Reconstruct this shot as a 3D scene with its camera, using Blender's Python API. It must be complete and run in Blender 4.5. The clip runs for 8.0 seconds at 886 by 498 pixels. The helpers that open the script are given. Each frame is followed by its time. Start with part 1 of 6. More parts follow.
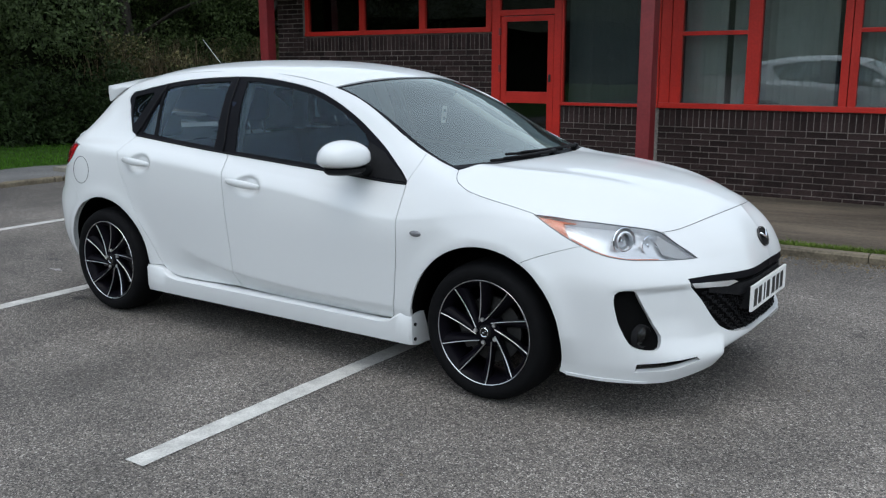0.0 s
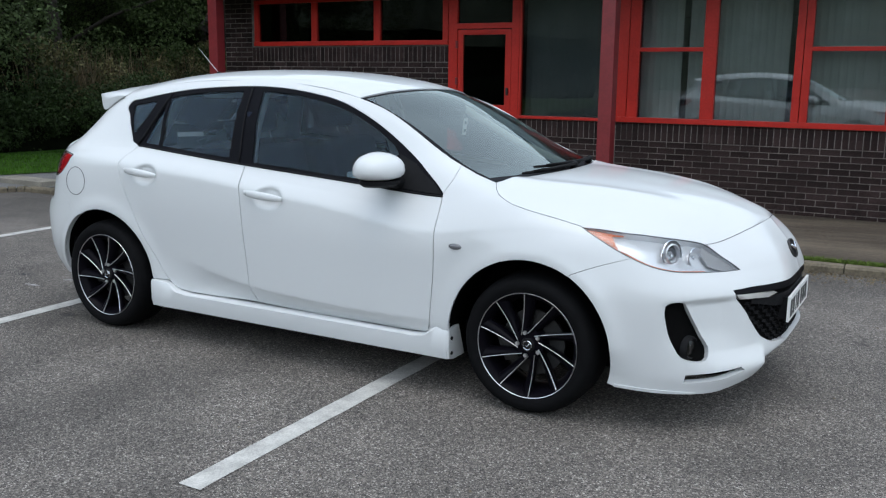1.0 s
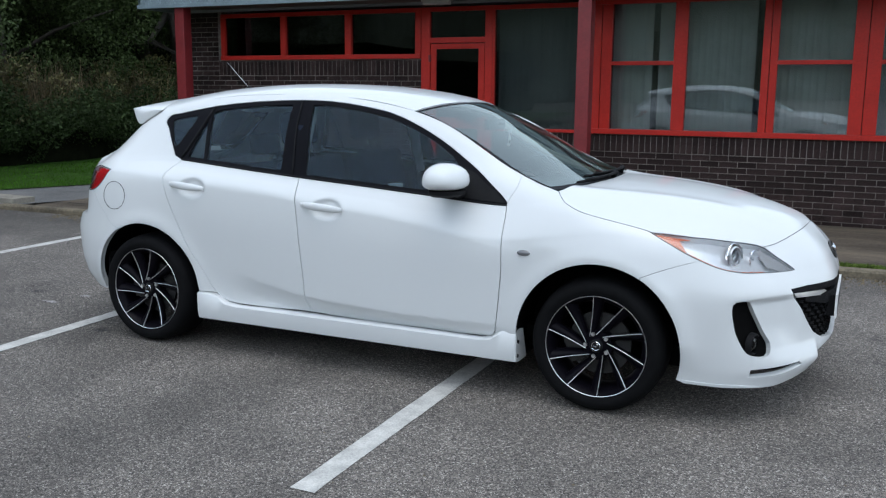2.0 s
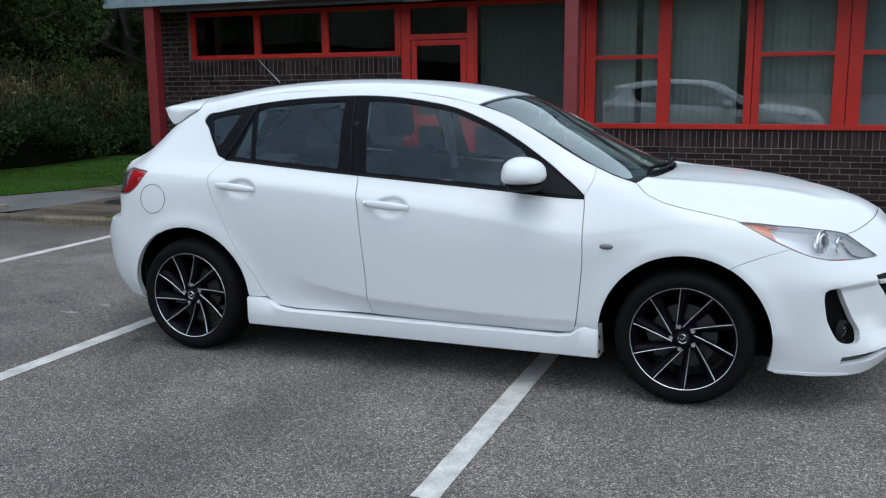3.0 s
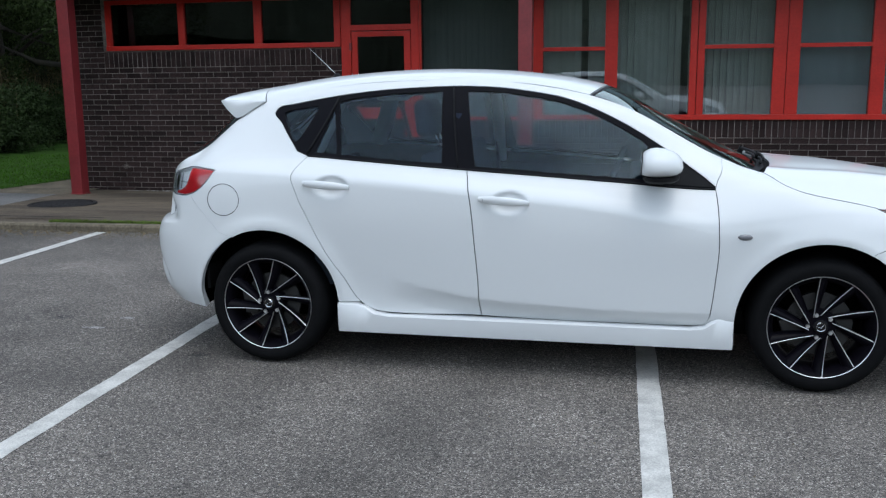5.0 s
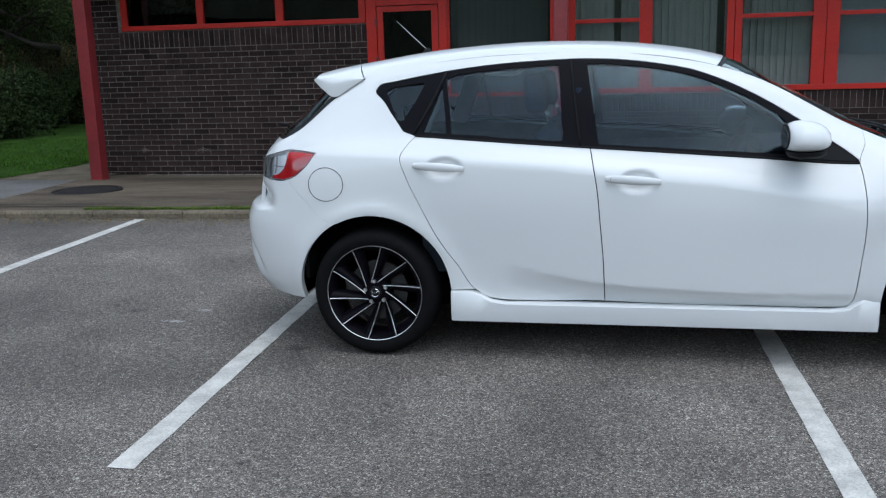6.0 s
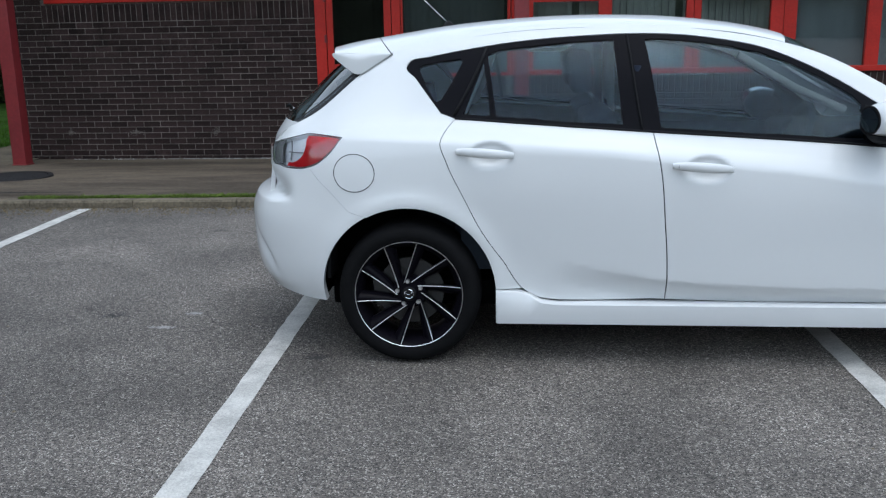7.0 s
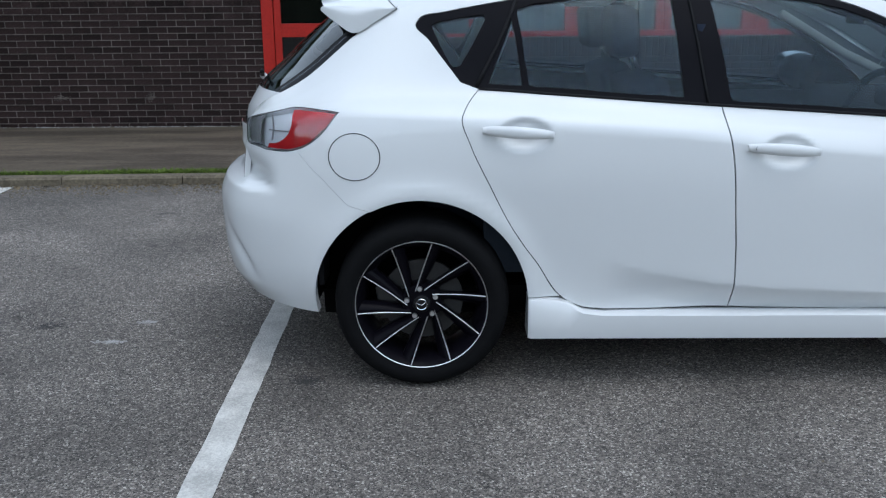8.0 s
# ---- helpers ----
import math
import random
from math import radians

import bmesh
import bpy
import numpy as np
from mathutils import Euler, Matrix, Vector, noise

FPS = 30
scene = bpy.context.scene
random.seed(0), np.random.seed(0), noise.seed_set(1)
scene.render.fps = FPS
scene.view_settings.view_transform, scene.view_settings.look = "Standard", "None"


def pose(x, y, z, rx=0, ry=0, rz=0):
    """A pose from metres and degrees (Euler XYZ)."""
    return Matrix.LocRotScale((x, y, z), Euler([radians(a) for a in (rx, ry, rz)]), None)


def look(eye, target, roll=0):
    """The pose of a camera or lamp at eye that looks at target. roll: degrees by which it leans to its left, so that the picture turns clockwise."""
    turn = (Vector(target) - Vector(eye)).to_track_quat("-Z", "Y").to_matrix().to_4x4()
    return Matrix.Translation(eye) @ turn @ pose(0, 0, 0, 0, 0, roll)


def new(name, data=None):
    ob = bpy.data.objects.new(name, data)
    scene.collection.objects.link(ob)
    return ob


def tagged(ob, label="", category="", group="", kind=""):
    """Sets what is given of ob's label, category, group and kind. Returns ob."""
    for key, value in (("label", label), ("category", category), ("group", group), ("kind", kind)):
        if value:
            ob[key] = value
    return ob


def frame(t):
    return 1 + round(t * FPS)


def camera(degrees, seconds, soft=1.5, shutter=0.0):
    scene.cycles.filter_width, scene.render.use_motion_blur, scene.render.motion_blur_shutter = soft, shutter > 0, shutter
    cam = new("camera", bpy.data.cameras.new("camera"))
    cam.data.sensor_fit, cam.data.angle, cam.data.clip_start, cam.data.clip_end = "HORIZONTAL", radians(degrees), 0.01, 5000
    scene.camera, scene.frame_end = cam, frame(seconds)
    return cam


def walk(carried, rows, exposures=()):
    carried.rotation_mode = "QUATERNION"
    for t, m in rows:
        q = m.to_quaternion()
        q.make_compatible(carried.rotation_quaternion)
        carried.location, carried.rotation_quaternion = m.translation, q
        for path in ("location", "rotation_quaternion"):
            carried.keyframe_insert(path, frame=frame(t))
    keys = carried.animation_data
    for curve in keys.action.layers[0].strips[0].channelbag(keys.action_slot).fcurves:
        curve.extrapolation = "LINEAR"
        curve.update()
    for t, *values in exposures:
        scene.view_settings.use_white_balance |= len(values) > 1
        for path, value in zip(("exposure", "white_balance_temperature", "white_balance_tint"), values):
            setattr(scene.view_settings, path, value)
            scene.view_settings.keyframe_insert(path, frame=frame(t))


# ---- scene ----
cam = camera(52.5, 8.0, soft=1.25)
PATH = [
    (0.0, (3.311, -4.003, 1.452), (2.195, -2.393, 1.05), -0.1),
    (0.5, (3.034, -4.093, 1.454), (1.985, -2.438, 1.054), 0.2),
    (1.0, (2.841, -4.258, 1.447), (1.874, -2.548, 1.072), 0.7),
    (1.5, (2.626, -4.521, 1.453), (1.731, -2.767, 1.1), 0.8),
    (3.0, (1.732, -4.826, 1.412), (1.018, -2.99, 1.065), -0.4),
    (3.5, (1.417, -4.932, 1.426), (0.786, -3.064, 1.091), -0.6),
    (4.0, (1.107, -4.924, 1.419), (0.571, -3.023, 1.105), -0.6),
    (5.5, (0.155, -5.001, 1.404), (-0.23, -3.079, 1.007), -0.8),
    (6.0, (-0.185, -4.87, 1.406), (-0.562, -2.95, 0.992), -1.6),
    (6.5, (-0.55, -4.743, 1.397), (-0.843, -2.811, 0.97), -1.3),
    (7.0, (-0.828, -4.516, 1.384), (-1.007, -2.577, 0.927), -1.0),
    (7.5, (-1.02, -4.189, 1.353), (-1.109, -2.245, 0.89), -0.8),
    (8.0, (-1.196, -3.817, 1.351), (-1.226, -1.891, 0.814), -0.5),
]
EXPOSURES = [(0.0, -0.45, 6820, 10), (2.0, -0.43, 6560, 10), (6.5, -0.42, 6480, 10), (7.5, -0.37, 6450, 10), (8.0, -0.48, 6330, 10)]
walk(cam, exposures=EXPOSURES, rows=[(t, look(eye, target, roll)) for t, eye, target, roll in PATH])

# ---- light ----
world = bpy.data.worlds.new("sky")
world.use_nodes = True
scene.world = world
sky = world.node_tree.nodes.new("ShaderNodeTexSky")
sky.sky_type, sky.sun_disc = "NISHITA", False
sky.sun_elevation, sky.sun_rotation = radians(72), radians(152)
sky.air_density, sky.dust_density, sky.ozone_density = 1.0, 1.0, 3.0
cloud = world.node_tree.nodes.new("ShaderNodeHueSaturation")
cloud.inputs["Saturation"].default_value = 0.52
cloud.inputs["Hue"].default_value = 0.482
world.node_tree.links.new(sky.outputs[0], cloud.inputs["Color"])
world.node_tree.links.new(cloud.outputs[0], world.node_tree.nodes["Background"].inputs[0])
world.node_tree.nodes["Background"].inputs[1].default_value = 0.50
sun = new("sun", bpy.data.lights.new("sun", "SUN"))
sun.data.energy, sun.data.angle, sun.data.color = 0.5, radians(50), (0.80, 0.98, 0.98)
sun.matrix_world = look((1.75, -3.3, 11.5), (0, 0, 0))

# ---- materials ----


def mat(name, color, rough=0.5, metal=0.0, vary=0.0, scale=6.0, bump=0.0, bump_scale=80.0, coat=0.0, spec=0.5, second=None, island=0.0):
    """A surface with two scales of colour variation, fine relief and optional clear coat."""
    m = bpy.data.materials.new(name)
    m.use_nodes = True
    nt = m.node_tree
    b = nt.nodes["Principled BSDF"]
    b.inputs["Base Color"].default_value = (*color, 1)
    b.inputs["Roughness"].default_value, b.inputs["Metallic"].default_value = rough, metal
    b.inputs["Coat Weight"].default_value, b.inputs["Coat Roughness"].default_value = coat, 0.04
    b.inputs["Specular IOR Level"].default_value = spec
    co = nt.nodes.new("ShaderNodeTexCoord")
    if vary > 0:
        n1, n2 = nt.nodes.new("ShaderNodeTexNoise"), nt.nodes.new("ShaderNodeTexNoise")
        n1.inputs["Scale"].default_value, n1.inputs["Detail"].default_value = scale, 6
        n2.inputs["Scale"].default_value, n2.inputs["Detail"].default_value = scale * 14, 4
        add = nt.nodes.new("ShaderNodeMath")
        add.operation = "MULTIPLY_ADD"
        add.inputs[1].default_value = 0.45
        half = nt.nodes.new("ShaderNodeMath")
        half.operation = "MULTIPLY"
        half.inputs[1].default_value = 0.55
        ramp = nt.nodes.new("ShaderNodeValToRGB")
        dark = second or tuple(c * (1 - vary) for c in color)
        light = tuple(min(1, c * (1 + vary)) for c in color)
        ramp.color_ramp.elements[0].position, ramp.color_ramp.elements[0].color = 0.36, (*dark, 1)
        ramp.color_ramp.elements[1].position, ramp.color_ramp.elements[1].color = 0.64, (*light, 1)
        for n in (n1, n2):
            nt.links.new(co.outputs["Object"], n.inputs["Vector"])
        nt.links.new(n1.outputs["Fac"], half.inputs[0])
        nt.links.new(n2.outputs["Fac"], add.inputs[0])
        nt.links.new(half.outputs[0], add.inputs[2])
        nt.links.new(add.outputs[0], ramp.inputs[0])
        last = ramp.outputs[0]
        if island > 0:
            info = nt.nodes.new("ShaderNodeObjectInfo")
            geo = nt.nodes.new("ShaderNodeNewGeometry")
            both = nt.nodes.new("ShaderNodeMath")
            both.operation = "ADD"
            nt.links.new(info.outputs["Random"], both.inputs[0])
            nt.links.new(geo.outputs["Random Per Island"], both.inputs[1])
            frac = nt.nodes.new("ShaderNodeMath")
            frac.operation = "FRACT"
            nt.links.new(both.outputs[0], frac.inputs[0])
            rng = nt.nodes.new("ShaderNodeMapRange")
            rng.inputs["To Min"].default_value, rng.inputs["To Max"].default_value = 1 - island, 1 + island
            nt.links.new(frac.outputs[0], rng.inputs["Value"])
            hsv = nt.nodes.new("ShaderNodeHueSaturation")
            nt.links.new(rng.outputs[0], hsv.inputs["Value"])
            nt.links.new(last, hsv.inputs["Color"])
            last = hsv.outputs[0]
        nt.links.new(last, b.inputs["Base Color"])
    if bump > 0:
        nb, bp = nt.nodes.new("ShaderNodeTexNoise"), nt.nodes.new("ShaderNodeBump")
        nb.inputs["Scale"].default_value, nb.inputs["Detail"].default_value = bump_scale, 3
        bp.inputs["Strength"].default_value, bp.inputs["Distance"].default_value = bump, 0.01
        nt.links.new(co.outputs["Object"], nb.inputs["Vector"])
        nt.links.new(nb.outputs["Fac"], bp.inputs["Height"])
        nt.links.new(bp.outputs[0], b.inputs["Normal"])
    return m


def glass(name, tint, gloss=1.45, clear=(1.0, 1.0, 1.0)):
    """A thin pane: tinted see-through with a mirror gloss that grows at grazing angles."""
    m = bpy.data.materials.new(name)
    m.use_nodes = True
    nt = m.node_tree
    nt.nodes.remove(nt.nodes["Principled BSDF"])
    out = nt.nodes["Material Output"]
    tr, gl, mix, fr = (nt.nodes.new("ShaderNode" + k) for k in ("BsdfTransparent", "BsdfGlossy", "MixShader", "Fresnel"))
    tr.inputs[0].default_value = (*tint, 1)
    gl.inputs["Roughness"].default_value = 0.01
    gl.inputs["Color"].default_value = (*clear, 1)
    fr.inputs["IOR"].default_value = gloss
    nt.links.new(fr.outputs[0], mix.inputs[0])
    nt.links.new(tr.outputs[0], mix.inputs[1])
    nt.links.new(gl.outputs[0], mix.inputs[2])
    nt.links.new(mix.outputs[0], out.inputs["Surface"])
    return m


def asphalt_material():
    m = bpy.data.materials.new("asphalt")
    m.use_nodes = True
    nt = m.node_tree
    b = nt.nodes["Principled BSDF"]
    b.inputs["Roughness"].default_value = 0.85
    co = nt.nodes.new("ShaderNodeTexCoord")

    def noise_at(scale, detail, lo, hi, a, c):
        n, r = nt.nodes.new("ShaderNodeTexNoise"), nt.nodes.new("ShaderNodeValToRGB")
        n.inputs["Scale"].default_value, n.inputs["Detail"].default_value = scale, detail
        r.color_ramp.elements[0].position, r.color_ramp.elements[1].position = lo, hi
        r.color_ramp.elements[0].color, r.color_ramp.elements[1].color = (a, a, a, 1), (c, c, c, 1)
        nt.links.new(co.outputs["Object"], n.inputs["Vector"])
        nt.links.new(n.outputs["Fac"], r.inputs[0])
        return r.outputs[0]

    vor, stones = nt.nodes.new("ShaderNodeTexVoronoi"), nt.nodes.new("ShaderNodeValToRGB")
    vor.inputs["Scale"].default_value = 185
    nt.links.new(co.outputs["Object"], vor.inputs["Vector"])
    sep = nt.nodes.new("ShaderNodeSeparateColor")
    nt.links.new(vor.outputs["Color"], sep.inputs[0])
    nt.links.new(sep.outputs[0], stones.inputs[0])
    e = stones.color_ramp.elements
    e[0].position, e[0].color = 0.0, (0.030, 0.027, 0.024, 1)
    e[1].position, e[1].color = 1.0, (0.50, 0.465, 0.415, 1)
    for p, v in ((0.35, 0.092), (0.62, 0.140), (0.86, 0.190)):
        k = stones.color_ramp.elements.new(p)
        k.color = (v * 1.26, v * 1.10, v * 0.97, 1)
    last = stones.outputs[0]
    for factor in (noise_at(0.45, 6, 0.32, 0.68, 0.62, 1.12), noise_at(1.4, 6, 0.36, 0.66, 0.72, 1.14), noise_at(40, 3, 0.3, 0.7, 0.72, 1.25), noise_at(300, 2, 0.38, 0.62, 0.70, 1.26), noise_at(5.0, 3, 0.24, 0.33, 0.45, 1.0)):
        mul = nt.nodes.new("ShaderNodeMix")
        mul.data_type, mul.blend_type = "RGBA", "MULTIPLY"
        mul.inputs[0].default_value = 1.0
        nt.links.new(last, mul.inputs[6])
        nt.links.new(factor, mul.inputs[7])
        last = mul.outputs[2]
    nt.links.new(last, b.inputs["Base Color"])
    bp = nt.nodes.new("ShaderNodeBump")
    bp.inputs["Strength"].default_value, bp.inputs["Distance"].default_value = 0.5, 0.006
    nt.links.new(vor.outputs["Distance"], bp.inputs["Height"])
    bp.invert = True
    nt.links.new(bp.outputs[0], b.inputs["Normal"])
    return m


ASPHALT = asphalt_material()
LINE = mat("road_paint", (0.50, 0.485, 0.455), 0.75, vary=0.28, scale=9, bump=0.6, bump_scale=140)
KERB = mat("kerb_concrete", (0.125, 0.102, 0.070), 0.9, vary=0.5, scale=3, bump=0.5)


def streaked_material(name, dark, pale, rough=0.9):
    """Damp concrete: stains drawn out along x, blotches and grain."""
    m = mat(name, pale, rough, bump=0.6, bump_scale=70)
    nt = m.node_tree
    co, mp, ramp = (nt.nodes.new("ShaderNode" + k) for k in ("TexCoord", "Mapping", "ValToRGB"))
    mp.inputs["Scale"].default_value = (0.45, 1.3, 1.0)
    total = None
    for scale, source, weight in ((1.0, mp, 0.55), (4.5, mp, 0.2), (30.0, co, 0.25)):
        n, k = nt.nodes.new("ShaderNodeTexNoise"), nt.nodes.new("ShaderNodeMath")
        n.inputs["Scale"].default_value, n.inputs["Detail"].default_value = scale, 6
        nt.links.new(source.outputs["Vector" if source is mp else "Object"], n.inputs["Vector"])
        k.operation = "MULTIPLY_ADD"
        k.inputs[1].default_value, k.inputs[2].default_value = weight, 0.0
        nt.links.new(n.outputs["Fac"], k.inputs[0])
        if total is not None:
            nt.links.new(total, k.inputs[2])
        total = k.outputs[0]
    nt.links.new(co.outputs["Object"], mp.inputs["Vector"])
    nt.links.new(total, ramp.inputs[0])
    ramp.color_ramp.elements[0].position, ramp.color_ramp.elements[0].color = 0.43, (*dark, 1)
    ramp.color_ramp.elements[1].position, ramp.color_ramp.elements[1].color = 0.60, (*pale, 1)
    nt.links.new(ramp.outputs[0], nt.nodes["Principled BSDF"].inputs["Base Color"])
    return m


PAVING = streaked_material("paving_concrete", (0.042, 0.030, 0.019), (0.130, 0.100, 0.070))
PALE_STONE = mat("pale_concrete", (0.22, 0.20, 0.165), 0.9, vary=0.3, scale=4, bump=0.4)
PATH_M = mat("path_tarmac", (0.12, 0.118, 0.116), 0.85, vary=0.3, scale=1.6, bump=0.6, bump_scale=120)
LAWN = mat("lawn", (0.028, 0.066, 0.010), 0.95, spec=0.1, vary=0.4, scale=2.5, bump=0.8, bump_scale=50)
GRASS = mat("grass_blades", (0.088, 0.130, 0.024), 0.8, spec=0.15, vary=0.4, scale=8, island=0.35)
LAWN_BLADES = mat("lawn_blades", (0.045, 0.112, 0.012), 0.85, spec=0.1, vary=0.4, scale=3, island=0.35)
PANE_BACKING = mat("pane_backing_board", (0.42, 0.47, 0.52), 0.8, vary=0.08, scale=1)
BRICK = mat("brick", (0.033, 0.0205, 0.0190), 0.85, spec=0.15, vary=0.5, scale=5, bump=0.5, bump_scale=60, island=0.35)
MORTAR = mat("mortar", (0.165, 0.142, 0.125), 0.95, vary=0.55, scale=2.5, bump=0.5)
RED = mat("red_paint", (0.47, 0.024, 0.016), 0.42, vary=0.16, scale=3, spec=0.25)
# darker copy of the red paint: the posts' shade is put into its colour
SHADED_RED = mat("shaded_red_paint", (0.185, 0.019, 0.022), 0.42, vary=0.2, scale=3)
CLAD = mat("blue_grey_cladding", (0.165, 0.215, 0.24), 0.5, vary=0.2, scale=2.5)
SOFFIT = mat("soffit", (0.10, 0.085, 0.08), 0.8, vary=0.2)
ROOM = mat("room_plaster", (0.25, 0.26, 0.27), 0.9, vary=0.1, scale=1)
BLIND = mat("blind_fabric", (0.62, 0.64, 0.62), 0.85, vary=0.12, scale=4)
WINDOW = glass("window_glass", (0.72, 0.75, 0.74), 1.9, (0.95, 0.98, 1.0))
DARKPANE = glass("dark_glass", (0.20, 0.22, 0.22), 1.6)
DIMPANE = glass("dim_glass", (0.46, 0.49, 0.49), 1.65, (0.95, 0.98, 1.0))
WHITE_PLASTIC = mat("white_plastic", (0.6, 0.6, 0.56), 0.5, vary=0.1)
IRON = mat("cast_iron", (0.020, 0.019, 0.020), 0.85, spec=0.15, vary=0.3, scale=20, bump=0.5, bump_scale=150)
BARK = mat("bark", (0.026, 0.020, 0.015), 0.9, vary=0.4, scale=8, bump=0.8)
# paler than the near leaves: distance haze is put into the colour
HAZE = mat("hazed_far_trees", (0.12, 0.14, 0.10), 0.9, vary=0.3, scale=0.9, bump=0.5, bump_scale=2)
LEAF = mat("tree_leaves", (0.036, 0.055, 0.016), 0.75, spec=0.2, vary=0.3, scale=3, island=0.5)
IVY = mat("hedge_leaves", (0.026, 0.044, 0.013), 0.7, spec=0.2, vary=0.3, scale=3, island=0.5)
FRESH = mat("green_leaves", (0.052, 0.075, 0.028), 0.75, spec=0.2, vary=0.3, scale=3, island=0.5)
OLIVE = mat("olive_leaves", (0.085, 0.078, 0.026), 0.7, vary=0.4, scale=2, island=0.5)
DRY = mat("dry_stems", (0.125, 0.092, 0.048), 0.85, vary=0.4, scale=4, island=0.5)
# near-black in place of the shade deep inside foliage
FOLIAGE_SHADE = mat("foliage_shade", (0.008, 0.010, 0.005), 0.95, spec=0.02, vary=0.4, scale=5)
PAINT = mat("white_car_paint", (0.65, 0.66, 0.66), 0.5, coat=0.8, spec=0.3)
GLOSS_BLACK = mat("gloss_black_trim", (0.006, 0.006, 0.008), 0.4, vary=0.05, spec=0.04)
TRIM = mat("black_plastic", (0.012, 0.012, 0.013), 0.6, vary=0.15, scale=30, bump=0.15, bump_scale=300, spec=0.08)
VOID = mat("underbody_and_gap_shade", (0.005, 0.005, 0.005), 0.95, vary=0.1, spec=0.03)
RUBBER = mat("tyre_rubber", (0.0055, 0.0055, 0.006), 0.75, vary=0.2, scale=25, bump=0.2, bump_scale=200, spec=0.08)
RIM = mat("satin_black_alloy", (0.004, 0.0035, 0.0055), 0.3, spec=0.06)
SILVER = mat("machined_alloy", (0.78, 0.78, 0.79), 0.35, metal=1.0)
REFLECTOR = mat("lamp_reflector", (0.76, 0.76, 0.77), 0.18, metal=0.35, vary=0.15, scale=40, bump=0.25, bump_scale=14)
LAMP_WHITE = mat("lamp_facets", (0.86, 0.86, 0.88), 0.3, vary=0.1, scale=40, bump=0.35, bump_scale=30)
MIRROR = mat("door_mirror_glass", (0.10, 0.11, 0.12), 0.03, metal=1.0)
CHROME = mat("chrome", (0.80, 0.80, 0.82), 0.08, metal=1.0)
STEEL = mat("brake_steel", (0.055, 0.053, 0.052), 0.55, metal=0.7, vary=0.15, scale=20)
SEAT = mat("seat_cloth", (0.016, 0.021, 0.034), 0.9, spec=0.1, vary=0.15, scale=40, bump=0.2, bump_scale=400)
DASH = mat("dashboard_plastic", (0.020, 0.026, 0.034), 0.7, spec=0.12, vary=0.1, scale=40, bump=0.2, bump_scale=300)
GREYTRIM = mat("pale_grey_trim", (0.62, 0.62, 0.58), 0.7, vary=0.08)
CAR_GLASS = glass("car_glass", (0.60, 0.71, 0.77), 1.43, (0.68, 0.86, 1.0))
SCREEN_GLASS = glass("windscreen_glass", (0.62, 0.72, 0.68), 2.5, (0.92, 1.0, 0.97))
PRIVACY = glass("rear_glass", (0.20, 0.24, 0.24), 1.4)
LENS = glass("clear_lens", (0.93, 0.95, 0.96), 1.45)
REDLENS = mat("red_lens", (0.62, 0.022, 0.028), 0.15, vary=0.15, scale=30, coat=1.0)
AMBER = mat("amber_lens", (0.64, 0.17, 0.07), 0.2, vary=0.15, scale=30, coat=1.0)
SMOKE = mat("grey_indicator_lens", (0.13, 0.13, 0.14), 0.2, vary=0.2, scale=60, coat=1.0)
SMOKED = mat("smoked_lens", (0.40, 0.39, 0.39), 0.2, vary=0.2, scale=60, coat=1.0)
PLATE = mat("number_plate_white", (0.78, 0.78, 0.76), 0.4, vary=0.04)
PLATE_BLACK = mat("number_plate_black", (0.012, 0.012, 0.012), 0.4)
PAPER = mat("paper", (0.75, 0.76, 0.74), 0.8, vary=0.05)
STAIN = mat("oil_stain", (0.030, 0.028, 0.027), 0.7, vary=0.5, scale=25, bump=0.5, bump_scale=150)
PALE = mat("pale_scuff", (0.30, 0.29, 0.28), 0.9, vary=0.5, scale=30, bump=0.5, bump_scale=150)
INK = mat("grey_print", (0.12, 0.14, 0.14), 0.8)

# ---- mesh helpers ----


def mesh_object(name, verts, faces, material, parent=None, label="", smooth=False, normals=None, corners=None):
    me = bpy.data.meshes.new(name)
    me.from_pydata([tuple(map(float, v)) for v in verts], [], [tuple(map(int, f)) for f in faces])
    me.materials.append(material)
    if smooth:
        me.polygons.foreach_set("use_smooth", [True] * len(me.polygons))
    me.update()
    if normals is not None:
        me.normals_split_custom_set_from_vertices([tuple(map(float, n)) for n in normals])
    if corners is not None:
        me.normals_split_custom_set([tuple(map(float, n)) for n in corners])
    ob = new(name, me)
    if parent is not None:
        ob.parent = parent
    if label:
        ob["label"] = label
    return ob


def part(name, bm, material, parent=None, label="", smooth=False):
    me = bpy.data.meshes.new(name)
    bm.normal_update()
    bm.to_mesh(me)
    bm.free()
    me.materials.append(material)
    if smooth:
        me.polygons.foreach_set("use_smooth", [True] * len(me.polygons))
        me.set_sharp_from_angle(angle=radians(40))
    ob = new(name, me)
    if parent is not None:
        ob.parent = parent
    if label:
        ob["label"] = label
    return ob


def box(bm, x0, x1, y0, y1, z0, z1, bevel=0.0, m=None):
    made = bmesh.ops.create_cube(bm, size=1.0)["verts"]
    for v in made:
        v.co = Vector(((x0 + x1) / 2 + v.co.x * (x1 - x0), (y0 + y1) / 2 + v.co.y * (y1 - y0), (z0 + z1) / 2 + v.co.z * (z1 - z0)))
        if m is not None:
            v.co = m @ v.co
    if bevel > 0:
        edges = list({e for v in made for e in v.link_edges})
        bmesh.ops.bevel(bm, geom=edges, offset=bevel, segments=2, profile=0.7, affect="EDGES")
    return bm


